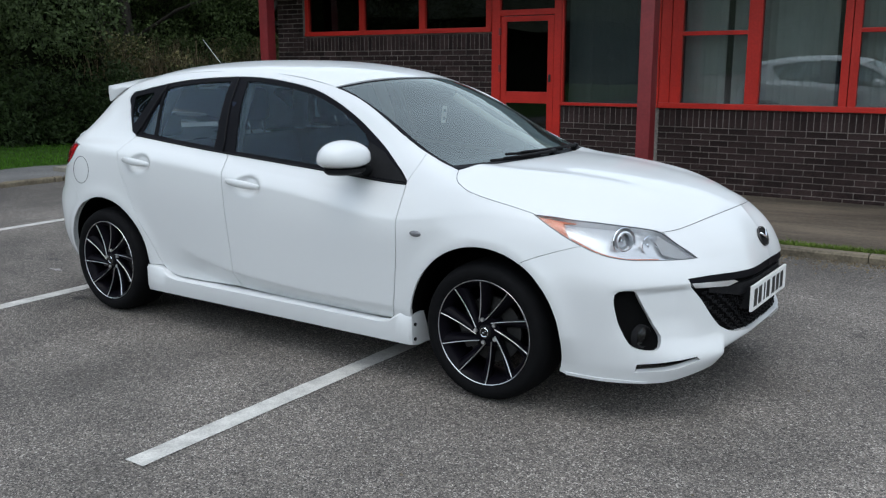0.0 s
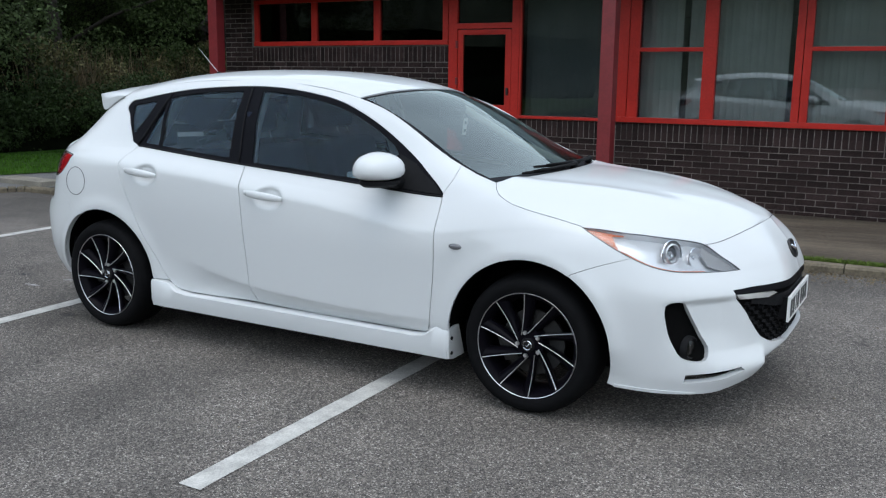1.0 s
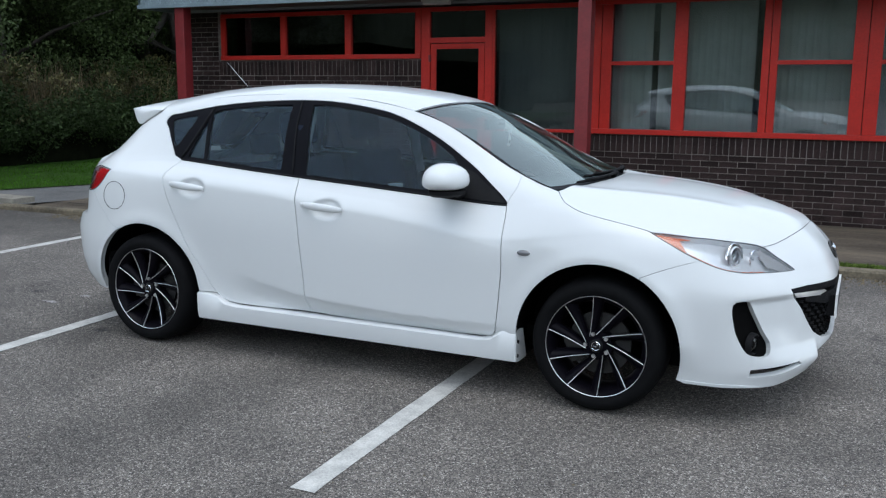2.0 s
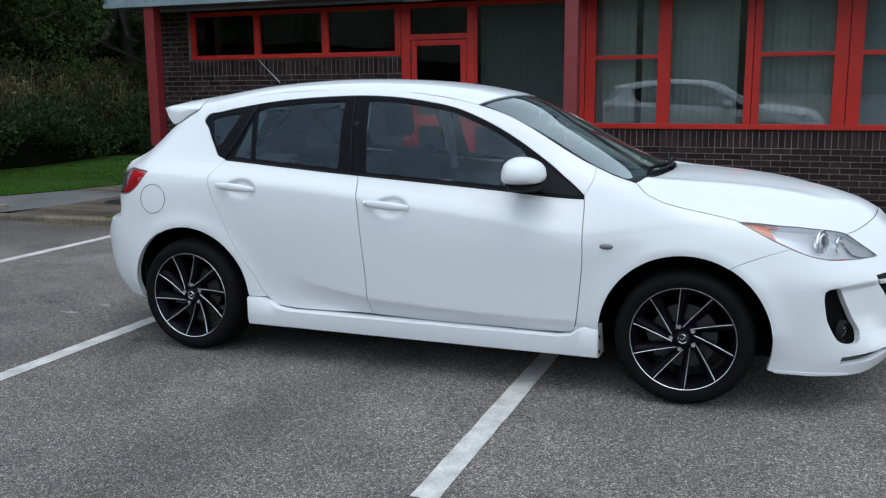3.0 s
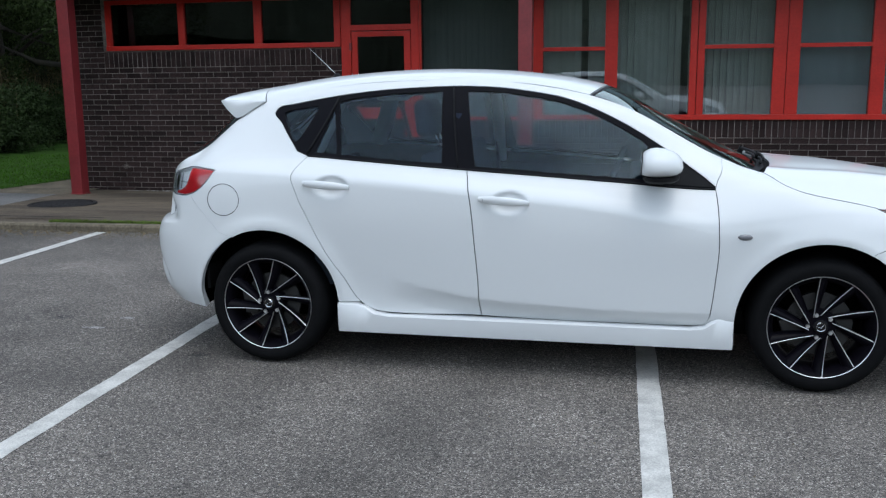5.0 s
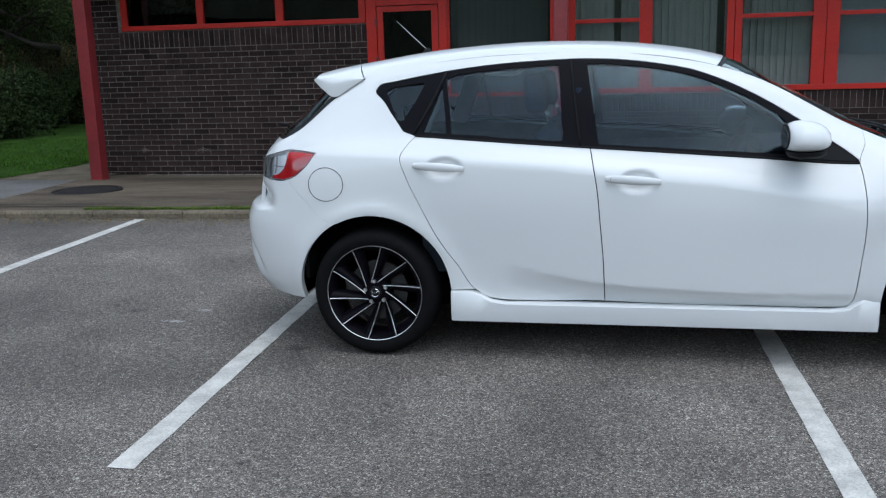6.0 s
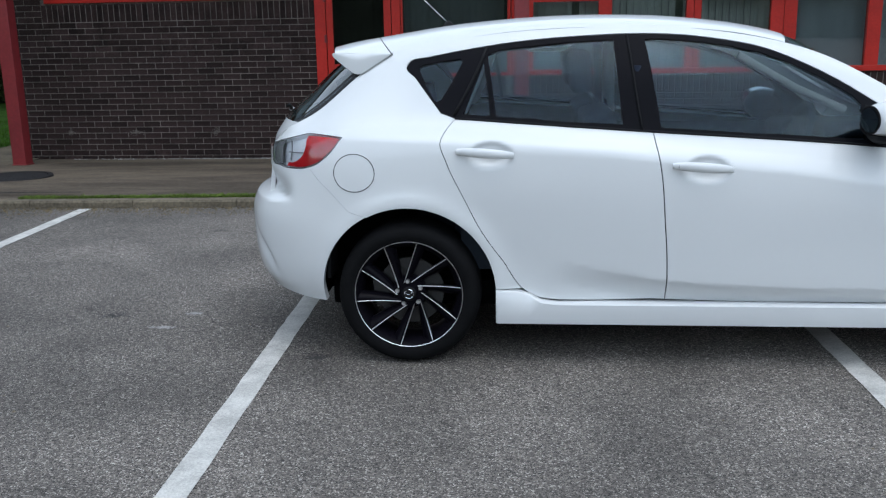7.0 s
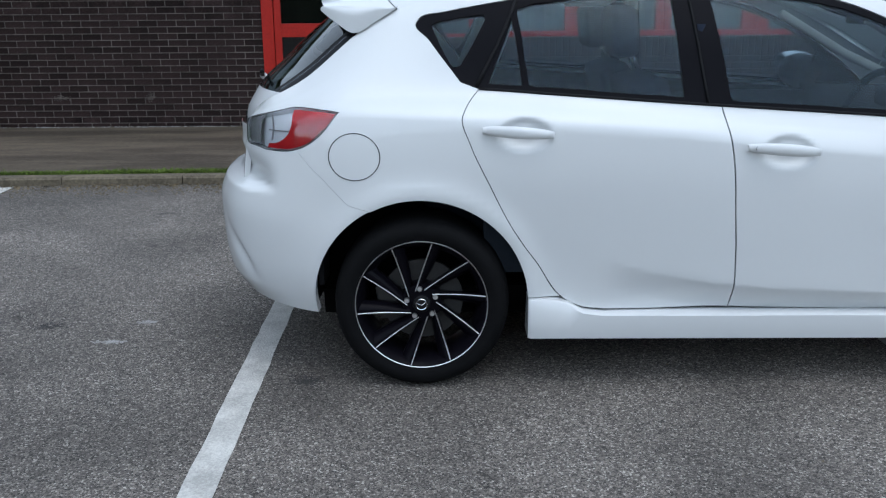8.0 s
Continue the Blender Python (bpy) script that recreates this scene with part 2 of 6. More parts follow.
def boxed(name, x0, x1, y0, y1, z0, z1, material, parent=None, label="", bevel=0.004, m=None):
    return part(name, box(bmesh.new(), x0, x1, y0, y1, z0, z1, bevel, m), material, parent, label)


def lathe(profile, n=48, axis="y", closed=False):
    """Turned from a profile of (radius, along the axis)."""
    verts, faces, k = [], [], len(profile)
    for i in range(n):
        a = 2 * math.pi * i / n
        for r, h in profile:
            verts.append((r * math.cos(a), h, r * math.sin(a)) if axis == "y" else (r * math.cos(a), r * math.sin(a), h))
    for i in range(n):
        for j in range(k - 1 + closed):
            a, b = i * k + j, i * k + (j + 1) % k
            c, d = (i + 1) % n * k + (j + 1) % k, (i + 1) % n * k + j
            faces.append((a, b, c, d))
    return verts, faces


def turned(name, profile, material, parent=None, label="", n=48, axis="y", closed=False, at=(0, 0, 0)):
    verts, faces = lathe(profile, n, axis, closed)
    verts = [(v[0] + at[0], v[1] + at[1], v[2] + at[2]) for v in verts]
    bm = bmesh.new()
    made = [bm.verts.new(v) for v in verts]
    for f in faces:
        if len({tuple(round(c, 6) for c in verts[i]) for i in f}) > 2:
            bm.faces.new([made[i] for i in f])
    bmesh.ops.remove_doubles(bm, verts=bm.verts[:], dist=1e-5)
    bmesh.ops.recalc_face_normals(bm, faces=bm.faces[:])
    return part(name, bm, material, parent, label, smooth=True)


def rod(name, pts, radius, material, parent=None, label="", taper=1.0, sides=8):
    """A round bar along points."""
    pts = [Vector(p) for p in pts]
    verts, faces = [], []
    for i, p in enumerate(pts):
        d = (pts[min(i + 1, len(pts) - 1)] - pts[max(i - 1, 0)]).normalized()
        a = d.orthogonal().normalized()
        b = d.cross(a)
        r = radius * (1 + (taper - 1) * i / (len(pts) - 1))
        for k in range(sides):
            t = 2 * math.pi * k / sides
            verts.append(p + r * (math.cos(t) * a + math.sin(t) * b))
    for i in range(len(pts) - 1):
        for k in range(sides):
            faces.append((i * sides + k, i * sides + (k + 1) % sides, (i + 1) * sides + (k + 1) % sides, (i + 1) * sides + k))
    faces.append(tuple(range(sides))[::-1])
    faces.append(tuple((len(pts) - 1) * sides + k for k in range(sides)))
    return mesh_object(name, verts, faces, material, parent, label, smooth=True)


def empty(name, label, category, group="", kind="", at=(0, 0, 0)):
    e = new(name)
    e.location = at
    return tagged(e, label, category, group, kind)


# ---- ground ----


def sheet(name, xs, ys, height, material, label, category, kind="structure"):
    verts = [(x, y, height(x, y)) for y in ys for x in xs]
    n = len(xs)
    faces = [(j * n + i, j * n + i + 1, (j + 1) * n + i + 1, (j + 1) * n + i) for j in range(len(ys) - 1) for i in range(n - 1)]
    return tagged(mesh_object(name, verts, faces, material, smooth=True), label, category, kind=kind)


def verge(x, y):
    """Height of the ground behind the kerb: it falls gently towards the building."""
    return 0.05 - 0.042 * (min(y, 7.2) - 3.2) if y > 3.2 else 0.05


def kerb_shift(x):
    """How far the kerb's front edge lies from y = 3.10: the kerb is a little askew to the bays."""
    return 2.79 + 0.037 * (min(max(x, -7.24), 20) + 6.5) - 3.10


def ground_height(x, y):
    return 0.0 if y < 3.16 and x > -7.26 else -0.3


ground = sheet("ground", (-400, -60, -20, -7.3, -7.24, -4, 0, 4, 20, 60, 400), (-400, -60, -20, -8, -4, -2, 0, 2, 3.12, 3.2, 8, 20, 60, 400),
               ground_height, ASPHALT, "worn grey asphalt of a car park with pale aggregate", "ground")
for v in ground.data.vertices:
    if 3.1 < v.co.y < 3.21:
        v.co.y += kerb_shift(v.co.x) + 0.02
step = lambda a, b, n: [a + (b - a) * i / n for i in range(n + 1)]
pavement = sheet("pavement", step(-6.55, 14, 12), step(3.22, 7.05, 8), verge, PAVING, "stained brown-grey concrete pavement beside the brick building", "pavement")
for v in pavement.data.vertices:
    if v.co.x < -6.5:
        v.co.x = -6.70 - 0.24 * (v.co.y - 3.2)
    v.co.y += kerb_shift(v.co.x) * (7.05 - v.co.y) / 3.83
verts, turns = [], 24
for k in range(turns + 1):
    a = math.pi / 2 * (1 + k / turns)
    reach = min(1.77 / max(1e-6, -math.cos(a)), 3.66 / max(1e-6, math.sin(a)))
    for r in (0.28, reach):
        x, y = -6.95 + r * math.cos(a), 2.54 + r * math.sin(a)
        verts.append((x, y, verge(x, y) - 0.004))
tagged(mesh_object("path", verts, [(2 * k, 2 * k + 1, 2 * k + 3, 2 * k + 2) for k in range(turns)], PATH_M), "grey tarmac footpath beside the lawn", "path", kind="structure")
sheet("path_side", step(-8.72, -7.30, 2), step(-8, 2.54, 6), lambda x, y: 0.045, PATH_M, "grey tarmac footpath along the kerb", "path")
tagged(boxed("edging_slab", -8.0, -7.06, 3.0, 3.32, -0.05, 0.10, PALE_STONE, bevel=0.008), "pale raised concrete edging block behind the kerb corner", "block", kind="structure")
sheet("side_paving", step(-8.75, -7.3, 2), step(6.15, 14, 4), lambda x, y: verge(x, y), KERB, "pale concrete strip along the end wall", "pavement")
sheet("lawn", step(-40, -8.7, 24), step(-20, 60, 40), lambda x, y: verge(x, y) + 0.008 + (0.0 if x > -9 else 0.03 * noise.noise((x * 0.4, y * 0.4, 0))),
      LAWN, "mown green lawn below the hedge", "lawn")
sheet("lawn_back", step(-8.7, 40, 10), step(14, 60, 6), lambda x, y: verge(x, y) - 0.02, LAWN, "mown green lawn behind the building", "lawn")


def kerb_stone(p, q):
    """One kerb stone between two points of its front edge; its back lies to the left of the way from p to q."""
    p, q = Vector((*p, 0)), Vector((*q, 0))
    d = (q - p).normalized()
    back = Vector((-d.y, d.x, 0))
    p, q = p + d * 0.004, q - d * 0.004
    profile = ((0, -0.1), (0.006, 0.045), (0.022, 0.062), (0.125, 0.062), (0.125, -0.1))
    verts = [e + back * b + Vector((0, 0, z)) for e in (p, q) for b, z in profile]
    faces = [(i, i + 5, i + 6, i + 1) for i in range(4)] + [(0, 1, 2, 3, 4), (9, 8, 7, 6, 5)]
    return tagged(mesh_object("kerb_stone", verts, faces, KERB), "weathered grey concrete kerb stone", "kerb", "kerb stones along the bays", "structure")


for i in range(20):
    a, b = -6.95 + 0.915 * i, -6.95 + 0.915 * (i + 1)
    kerb_stone((a, 3.10 + kerb_shift(a)), (b, 3.10 + kerb_shift(b)))
for i in range(4):
    a, b = (math.pi / 2 * (1 + k / 4) for k in (i, i + 1))
    kerb_stone((-6.95 + 0.25 * math.cos(b), 2.525 + 0.25 * math.sin(b)), (-6.95 + 0.25 * math.cos(a), 2.525 + 0.25 * math.sin(a)))
for i in range(9):
    kerb_stone((-7.2, 2.525 - 0.915 * (i + 1)), (-7.2, 2.525 - 0.915 * i))


def bay_line(x, y0, y1, drift):
    """A painted line with slightly ragged edges."""
    n, verts = 46, []
    for i in range(n + 1):
        y = y0 + (y1 - y0) * i / n
        for s in (-1, 1):
            verts.append((x + drift * (y - y0) + s * (0.052 + random.uniform(-0.0025, 0.0025)), y, 0.004))
    faces = [(2 * i, 2 * i + 1, 2 * i + 3, 2 * i + 2) for i in range(n)]
    return tagged(mesh_object("bay_line", verts, faces, LINE), "worn white painted parking bay line on asphalt", "road marking", "parking bay lines", "structure")


bay_line(0.592, -2.10, 2.95, -0.014)
bay_line(-1.918, -2.16, 2.88, -0.032)
bay_line(-4.42, -2.16, 2.80, -0.035)

moss = sheet("moss_strip", step(-5.4, 12, 60), step(3.226, 3.36, 3), lambda x, y: verge(x, y) + 0.006 - 0.03 * max(0, (y - 3.27) * 8 + 0.4 * noise.noise((x * 2.2, y, 5))) - (0.03 if x < -4.6 else 0), LAWN,
      "green moss growing behind the kerb", "moss")
for v in moss.data.vertices:
    v.co.y += kerb_shift(v.co.x)
manhole = empty("manhole_cover", "round dark cast-iron manhole cover set in the pavement", "manhole cover", at=(-6.40, 4.80, verge(0, 4.80)))
turned("cover_plate", [(0, 0.012), (0.33, 0.012), (0.34, 0.006), (0.34, -0.03)], IRON, manhole, axis="z")
turned("cover_frame", [(0.35, -0.03), (0.35, 0.010), (0.40, 0.008), (0.41, -0.03)], IRON, manhole, axis="z")


def tufts(name, place, count, tall, wide, material, label, category, spread=0.25):
    """Loose blades, each a bent narrow strip."""
    verts, faces = [], []
    for _ in range(count):
        x, y, z = place()
        a, h = random.uniform(0, math.tau), tall * random.uniform(0.4, 1.2)
        lean = Vector((random.gauss(0, spread), random.gauss(0, spread), 0)) * h
        side = Vector((math.cos(a), math.sin(a), 0)) * wide * random.uniform(0.6, 1.3)
        k, p = len(verts), Vector((x, y, z))
        verts += [p - side, p + side, p + lean * 0.4 + side * 0.7 + Vector((0, 0, h * 0.6)), p + lean * 0.4 - side * 0.7 + Vector((0, 0, h * 0.6)), p + lean + Vector((0, 0, h))]
        faces += [(k, k + 1, k + 2, k + 3), (k + 3, k + 2, k + 4)]
    return tagged(mesh_object(name, verts, faces, material), label, category, kind="stuff")


def kerb_strip():
    x = random.uniform(-5.3, 8)
    y = 3.235 + abs(random.gauss(0, 0.075)) * (0.75 + 0.7 * noise.noise((x * 1.3, 0, 3)) ** 2 + (0.4 if x > -4 else 0))
    return x, y + kerb_shift(x), verge(x, y) - 0.003


tufts("kerb_grass", kerb_strip, 42000, 0.036, 0.004, GRASS, "short bright green grass growing behind the kerb", "grass", 0.5)
tufts("lawn_grass", lambda: (lambda x, y: (x, y, verge(x, y)))(-8.72 - 4.2 * random.random() ** 1.3, random.uniform(1.5, 13)), 24000, 0.05, 0.006, LAWN_BLADES,
      "short green lawn grass", "grass", 0.5)
tufts("joint_weeds", lambda: (lambda x: (x, 3.06 + kerb_shift(x) + random.gauss(0, 0.04) * (1 + 2 * noise.noise((x, 2, 1))), 0.0))(random.uniform(-6, 6)), 4500, 0.012, 0.004, DRY,
      "dead moss and weeds in the gutter below the kerb", "weeds", 0.7)


def scrap():
    x = random.uniform(-6, 5)
    return x, 3.04 + kerb_shift(x) - abs(random.gauss(0, 0.16)), 0.0


def grit(count, place, lo, hi, material, name, label, rise=0.8):
    verts, faces = [], []
    for _ in range(count):
        x, y, z = place()
        r, a = random.uniform(lo, hi), random.uniform(0, 6)
        k = len(verts)
        verts += [(x + r * math.cos(a + t) * random.uniform(0.7, 1.2), y + r * math.sin(a + t) * random.uniform(0.7, 1.2), z) for t in (0, 1.57, 3.14, 4.71)] + [(x, y, z + r * rise)]
        faces += [(k + i, k + (i + 1) % 4, k + 4) for i in range(4)]
    return tagged(mesh_object(name, verts, faces, material), label, "grit", kind="stuff")


grit(2600, scrap, 0.004, 0.012, DRY, "gutter_litter", "dead leaves and grit gathered below the kerb")
grit(240, lambda: (random.uniform(-6.8, -3.6), 6.96 - abs(random.gauss(0, 0.035)), verge(0, 6.95)), 0.008, 0.022, PALE, "wall_foot_crumbs", "pale mortar crumbs along the foot of the wall", 0.5)
joint = sheet("pavement_joint", step(-6.45, -4.9, 20), (0.0, 0.05), lambda x, y: 0.0, IRON, "dark open joint in the concrete pavement", "joint")
for v in joint.data.vertices:
    v.co.y += 3.56 + kerb_shift(v.co.x) + 0.01 * noise.noise((v.co.x * 4, 0, 2))
    v.co.z = verge(v.co.x, v.co.y) + 0.016
grit(160, lambda: (random.uniform(-5, 4), random.uniform(-3.2, 3), 0.0), 0.004, 0.010, KERB, "loose_stones", "small pale stones lying on the asphalt")


for x, y, sx, sy, material, label in ((-2.96, -0.19, 0.045, 0.020, STAIN, "dark oil specks on the asphalt"), (-1.75, -0.77, 0.026, 0.022, STAIN, "dark oil specks on the asphalt"),
                                      (-3.62, -0.55, 0.030, 0.012, STAIN, "dark oil specks on the asphalt"), (-2.545, -0.14, 0.020, 0.010, PALE, "pale scuff of stone dust on the asphalt"),
                                      (-2.62, -0.375, 0.030, 0.009, PALE, "pale scuff of stone dust on the asphalt")):
    grit(110, lambda: (x + random.gauss(0, sx), y + random.gauss(0, sy), 0.001), 0.003, 0.009, material, "specks", label, 0.15)

# ---- building ----
WALL_Y, BASE, HEAD = 7.0, -0.14, 2.64


def brick_mesh(width, height):
    """A brick face with chamfered arrises, standing proud of the mortar."""
    w, h, c, d = width / 2, height / 2, 0.004, 0.045
    verts = [(-w, 0.005, -h), (w, 0.005, -h), (w, 0.005, h), (-w, 0.005, h), (-w + c, 0, -h + c), (w - c, 0, -h + c), (w - c, 0, h - c), (-w + c, 0, h - c),
             (-w, d, -h), (w, d, -h), (w, d, h), (-w, d, h)]
    faces = [(4, 5, 6, 7)] + [(i, (i + 1) % 4, 4 + (i + 1) % 4, 4 + i) for i in range(4)] + [(8 + i, 8 + (i + 1) % 4, (i + 1) % 4, i) for i in range(4)]
    me = bpy.data.meshes.new("brick")
    me.from_pydata(verts, [], faces)
    me.materials.append(BRICK)
    return me


STRETCHER, HALF, SOLDIER = brick_mesh(0.216, 0.066), brick_mesh(0.1035, 0.066), brick_mesh(0.066, 0.216)


def courses(x0, x1, z0, z1):
    """Stretcher bond: places of the bricks in a rectangle of wall."""
    out, row, z = [], 0, z0
    while z + 0.06 < z1:
        zc = z + 0.0375
        x = x0 + (0.1125 if row % 2 else 0)
        if row % 2:
            out.append((x0 + 0.05625, zc, HALF))
        while x + 0.22 < x1:
            out.append((x + 0.1125, zc, STRETCHER))
            x += 0.225
        if x + 0.1 < x1:
            out.append((x + 0.05625, zc, HALF))
        row, z = row + 1, z + 0.075
    return out


def soldiers(x0, x1, z):
    return [(x0 + 0.0375 + 0.075 * i, z + 0.1125, SOLDIER) for i in range(int((x1 - x0) / 0.075))]


def brick_wall(name, rects, bricks, label, near):
    """A mortar-faced wall with bricks; those that pass `near` are pieces of their own."""
    bm = bmesh.new()
    for x0, x1, z0, z1 in rects:
        box(bm, x0, x1, WALL_Y, WALL_Y + 0.28, z0, z1)
    wall = tagged(part(name, bm, MORTAR), label, "wall", kind="structure")
    verts, faces, single = [], [], 0
    for x, z, me in bricks:
        y = WALL_Y - 0.007 + random.uniform(-0.0015, 0.0015)
        if near(x, z) and single < 300:
            ob = new("brick", me)
            ob.location, ob.parent, single = (x, y, z), wall, single + 1
        else:
            k = len(verts)
            verts += [(v.co.x + x, v.co.y + y, v.co.z + z) for v in me.vertices]
            faces += [tuple(k + i for i in p.vertices) for p in me.polygons]
    if verts:
        tagged(mesh_object("brickwork", verts, faces, BRICK, wall), kind="stuff")
    return wall


brick_jobs = [
    ("wall_north_1", [(-7.62, -6.99, 1.9, HEAD), (-7.62, -3.46, BASE, 1.9)],
     courses(-7.62, -3.455, BASE, 1.69) + courses(-7.62, -6.99, 1.66, HEAD) + soldiers(-7.06, -3.455, 1.66),
     "dark purple-brown brick wall with pale mortar under a strip window", lambda x, z: z > 0.0 and x < -3.4 and z < 1.45),
    ("wall_north_2", [(-2.40, -0.99, BASE, 0.915)], courses(-2.40, -1.0, BASE, 0.70) + soldiers(-2.40, -0.99, 0.685),
     "low dark brick wall below the office window", lambda x, z: True),
    ("wall_north_3", [(-0.99, 9.0, BASE, 0.915)], courses(-0.99, 8.99, BASE, 0.70) + soldiers(-0.99, 9.0, 0.685),
     "dark brick wall with a soldier course below the windows", lambda x, z: x < 4.0 and z > 0.2),
]

bm = bmesh.new()
box(bm, -7.62, -7.3, 7.28, 14, BASE, HEAD)
tagged(part("wall_west", bm, MORTAR), "dark brick end wall of the building", "wall", kind="structure")
tagged(boxed("wall_east", 8.7, 9.0, 7.28, 14, BASE, HEAD, MORTAR), "end wall of the building", "wall", kind="structure")
tagged(boxed("wall_back", -7.3, 8.7, 13.7, 14, BASE, HEAD, ROOM), "plain inner wall of the office", "wall", kind="structure")
tagged(boxed("wall_partition", -3.46, -3.36, 7.3, 13.7, BASE, HEAD, ROOM), "plain partition wall of the office", "wall", kind="structure")
tagged(boxed("floor", -7.3, 8.7, 7.28, 13.7, BASE, -0.08, PAVING), "dark office floor", "floor", kind="structure")
tagged(boxed("ceiling", -7.62, 9.0, 7.0, 14, HEAD, HEAD + 0.12, ROOM), "plain office ceiling", "ceiling", kind="structure")


def window_unit(name, x0, x1, z0, z1, panes, label, glass_material, top=0.06, bottom=0.065, bars=()):
    """A red framed window: mullions between the panes (x0, x1, transom height or None)."""
    unit = empty(name, label, "window", kind="structure", at=((x0 + x1) / 2, WALL_Y, z0))
    ox, oz = (x0 + x1) / 2, z0

    def bar(pname, a, b, c, d, y0=-0.028, y1=0.06):
        boxed(pname, a - ox, b - ox, y0, y1, c - oz, d - oz, RED, unit, bevel=0.006)

    bar("window_frame", x0, x1, z1 - top, z1)
    bar("window_sill", x0, x1, z0, z0 + bottom, -0.045)
    edges = [x0] + [v for a, b, _ in panes for v in (a, b)] + [x1]
    for a, b in zip(edges[::2], edges[1::2]):
        if b - a > 0.17:
            bar("mullion", a, (a + b) / 2 - 0.004, z0 + bottom, z1 - top)
            bar("mullion", (a + b) / 2 + 0.004, b, z0 + bottom, z1 - top, -0.02)
        elif b - a > 0.01:
            bar("mullion", a, b, z0 + bottom, z1 - top)
    for a, b, transom in panes:
        rows = [(z0 + bottom, z1 - top)] if transom is None else [(z0 + bottom, transom), (transom + 0.05, z1 - top)]
        if transom is not None:
            bar("transom", a, b, transom, transom + 0.05, -0.022)
        for c, d in rows:
            pane = boxed("pane", a - 0.01 - ox, b + 0.01 - ox, 0.012, 0.018, c - 0.01 - oz, d + 0.01 - oz, glass_material, unit, bevel=0)
            pane.visible_shadow = False
            for v in pane.data.vertices:
                v.co.y -= (v.co.z - (c + d) / 2 + oz) * 0.0096
    return unit


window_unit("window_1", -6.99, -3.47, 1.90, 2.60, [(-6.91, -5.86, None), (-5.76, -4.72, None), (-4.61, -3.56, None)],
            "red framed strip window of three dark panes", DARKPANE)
window_unit("window_2", -2.37, -1.0, 0.915, 2.60, [(-2.345, -1.04, None)], "tall office window with closed vertical blinds", DIMPANE, bottom=0.04)
window_unit("window_3", -0.99, 5.75, 0.915, 2.62, [(-0.72, 0.075, 1.795), (0.235, 1.13, None), (1.31, 2.13, 1.795), (2.44, 3.26, 1.795), (3.42, 4.3, None), (4.46, 5.28, 1.795)],
            "row of bright red framed office windows with vertical blinds", WINDOW)
tagged(boxed("trim_panel", 5.75, 9.0, 6.98, 7.1, 0.915, HEAD, RED), "red painted infill panel", "panel", kind="structure")

door = empty("door_1", "red framed glazed entrance door, closed", "door", kind="structure", at=(-2.9, WALL_Y, BASE))


def door_bar(name, a, b, c, d, y0=-0.03, y1=0.07, material=RED, label=""):
    return boxed(name, a + 2.9, b + 2.9, y0, y1, c - BASE, d - BASE, material, door, label, bevel=0.005)


door_bar("door_frame", -3.46, -3.325, BASE, 2.60)
door_bar("door_frame", -2.485, -2.375, BASE, 2.60)
door_bar("door_frame", -3.325, -2.485, 2.54, 2.60)
door_bar("transom", -3.325, -2.485, 2.11, 2.185)
for a, b in ((-3.315, -3.235), (-2.585, -2.495)):
    door_bar("door_stile", a, b, -0.08, 2.10, -0.018, 0.03)
for c, d in ((2.03, 2.10), (0.93, 1.085), (-0.08, 0.12)):
    door_bar("door_rail", -3.235, -2.585, c, d, -0.018, 0.03)
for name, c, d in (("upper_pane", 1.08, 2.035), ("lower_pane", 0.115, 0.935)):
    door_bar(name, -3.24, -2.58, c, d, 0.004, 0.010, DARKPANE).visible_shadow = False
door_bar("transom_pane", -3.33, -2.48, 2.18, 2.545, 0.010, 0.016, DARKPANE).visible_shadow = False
door_bar("door_handle", -2.555, -2.53, 1.22, 1.32, -0.05, -0.018, STEEL, "dark steel pull handle")
for z in (0.15, 1.35, 1.85):
    door_bar("hinge", -3.345, -3.31, z, z + 0.1, -0.04, -0.018, SHADED_RED)


def blinds(x0, x1, z0, z1, tilt, missing=()):
    thing = empty("vertical_blind", "pale grey vertical blind with closed fabric slats", "blind", "office window blinds", at=((x0 + x1) / 2, WALL_Y + 0.2, z1))
    boxed("head_rail", x0 - (x0 + x1) / 2, x1 - (x0 + x1) / 2, -0.02, 0.02, -0.03, 0.0, WHITE_PLASTIC, thing)
    n = int((x1 - x0) / 0.085)
    for i in range(n):
        x = x0 - (x0 + x1) / 2 + 0.045 + i * 0.085
        a = radians(tilt + random.uniform(-9, 9))
        if i in missing:
            continue
        dx, dy = 0.045 * math.cos(a), 0.045 * math.sin(a)
        verts = [(x + s * dx * k + 0, s * dy * k + (0.006 if abs(k) < 0.5 else 0), z) for z in (-0.03, z0 - z1) for k, s in ((1, -1), (0.33, -1), (0.33, 1), (1, 1))]
        verts += [(vx, vy + 0.0015, vz) for vx, vy, vz in verts]
        faces = [(i2, i2 + 1, i2 + 5, i2 + 4) for i2 in range(3)] + [(8 + i2 + 4, 8 + i2 + 5, 8 + i2 + 1, 8 + i2) for i2 in range(3)]
        mesh_object("slat", verts, faces, BLIND, thing)


blinds(-2.36, -1.02, 0.95, 2.58, 24)
blinds(-0.75, 0.12, 0.95, 2.60, 22, (6,))
blinds(0.18, 1.2, 0.95, 2.60, 22, (10,))
blinds(1.26, 2.2, 0.95, 2.60, 20)
# backing added behind these panes to give them a pale, frosted blue-grey tone
tagged(boxed("pane_backing", 2.36, 5.4, 7.22, 7.24, 0.93, 2.62, PANE_BACKING), "added blue-grey board that makes the office panes look pale and frosted", "board")

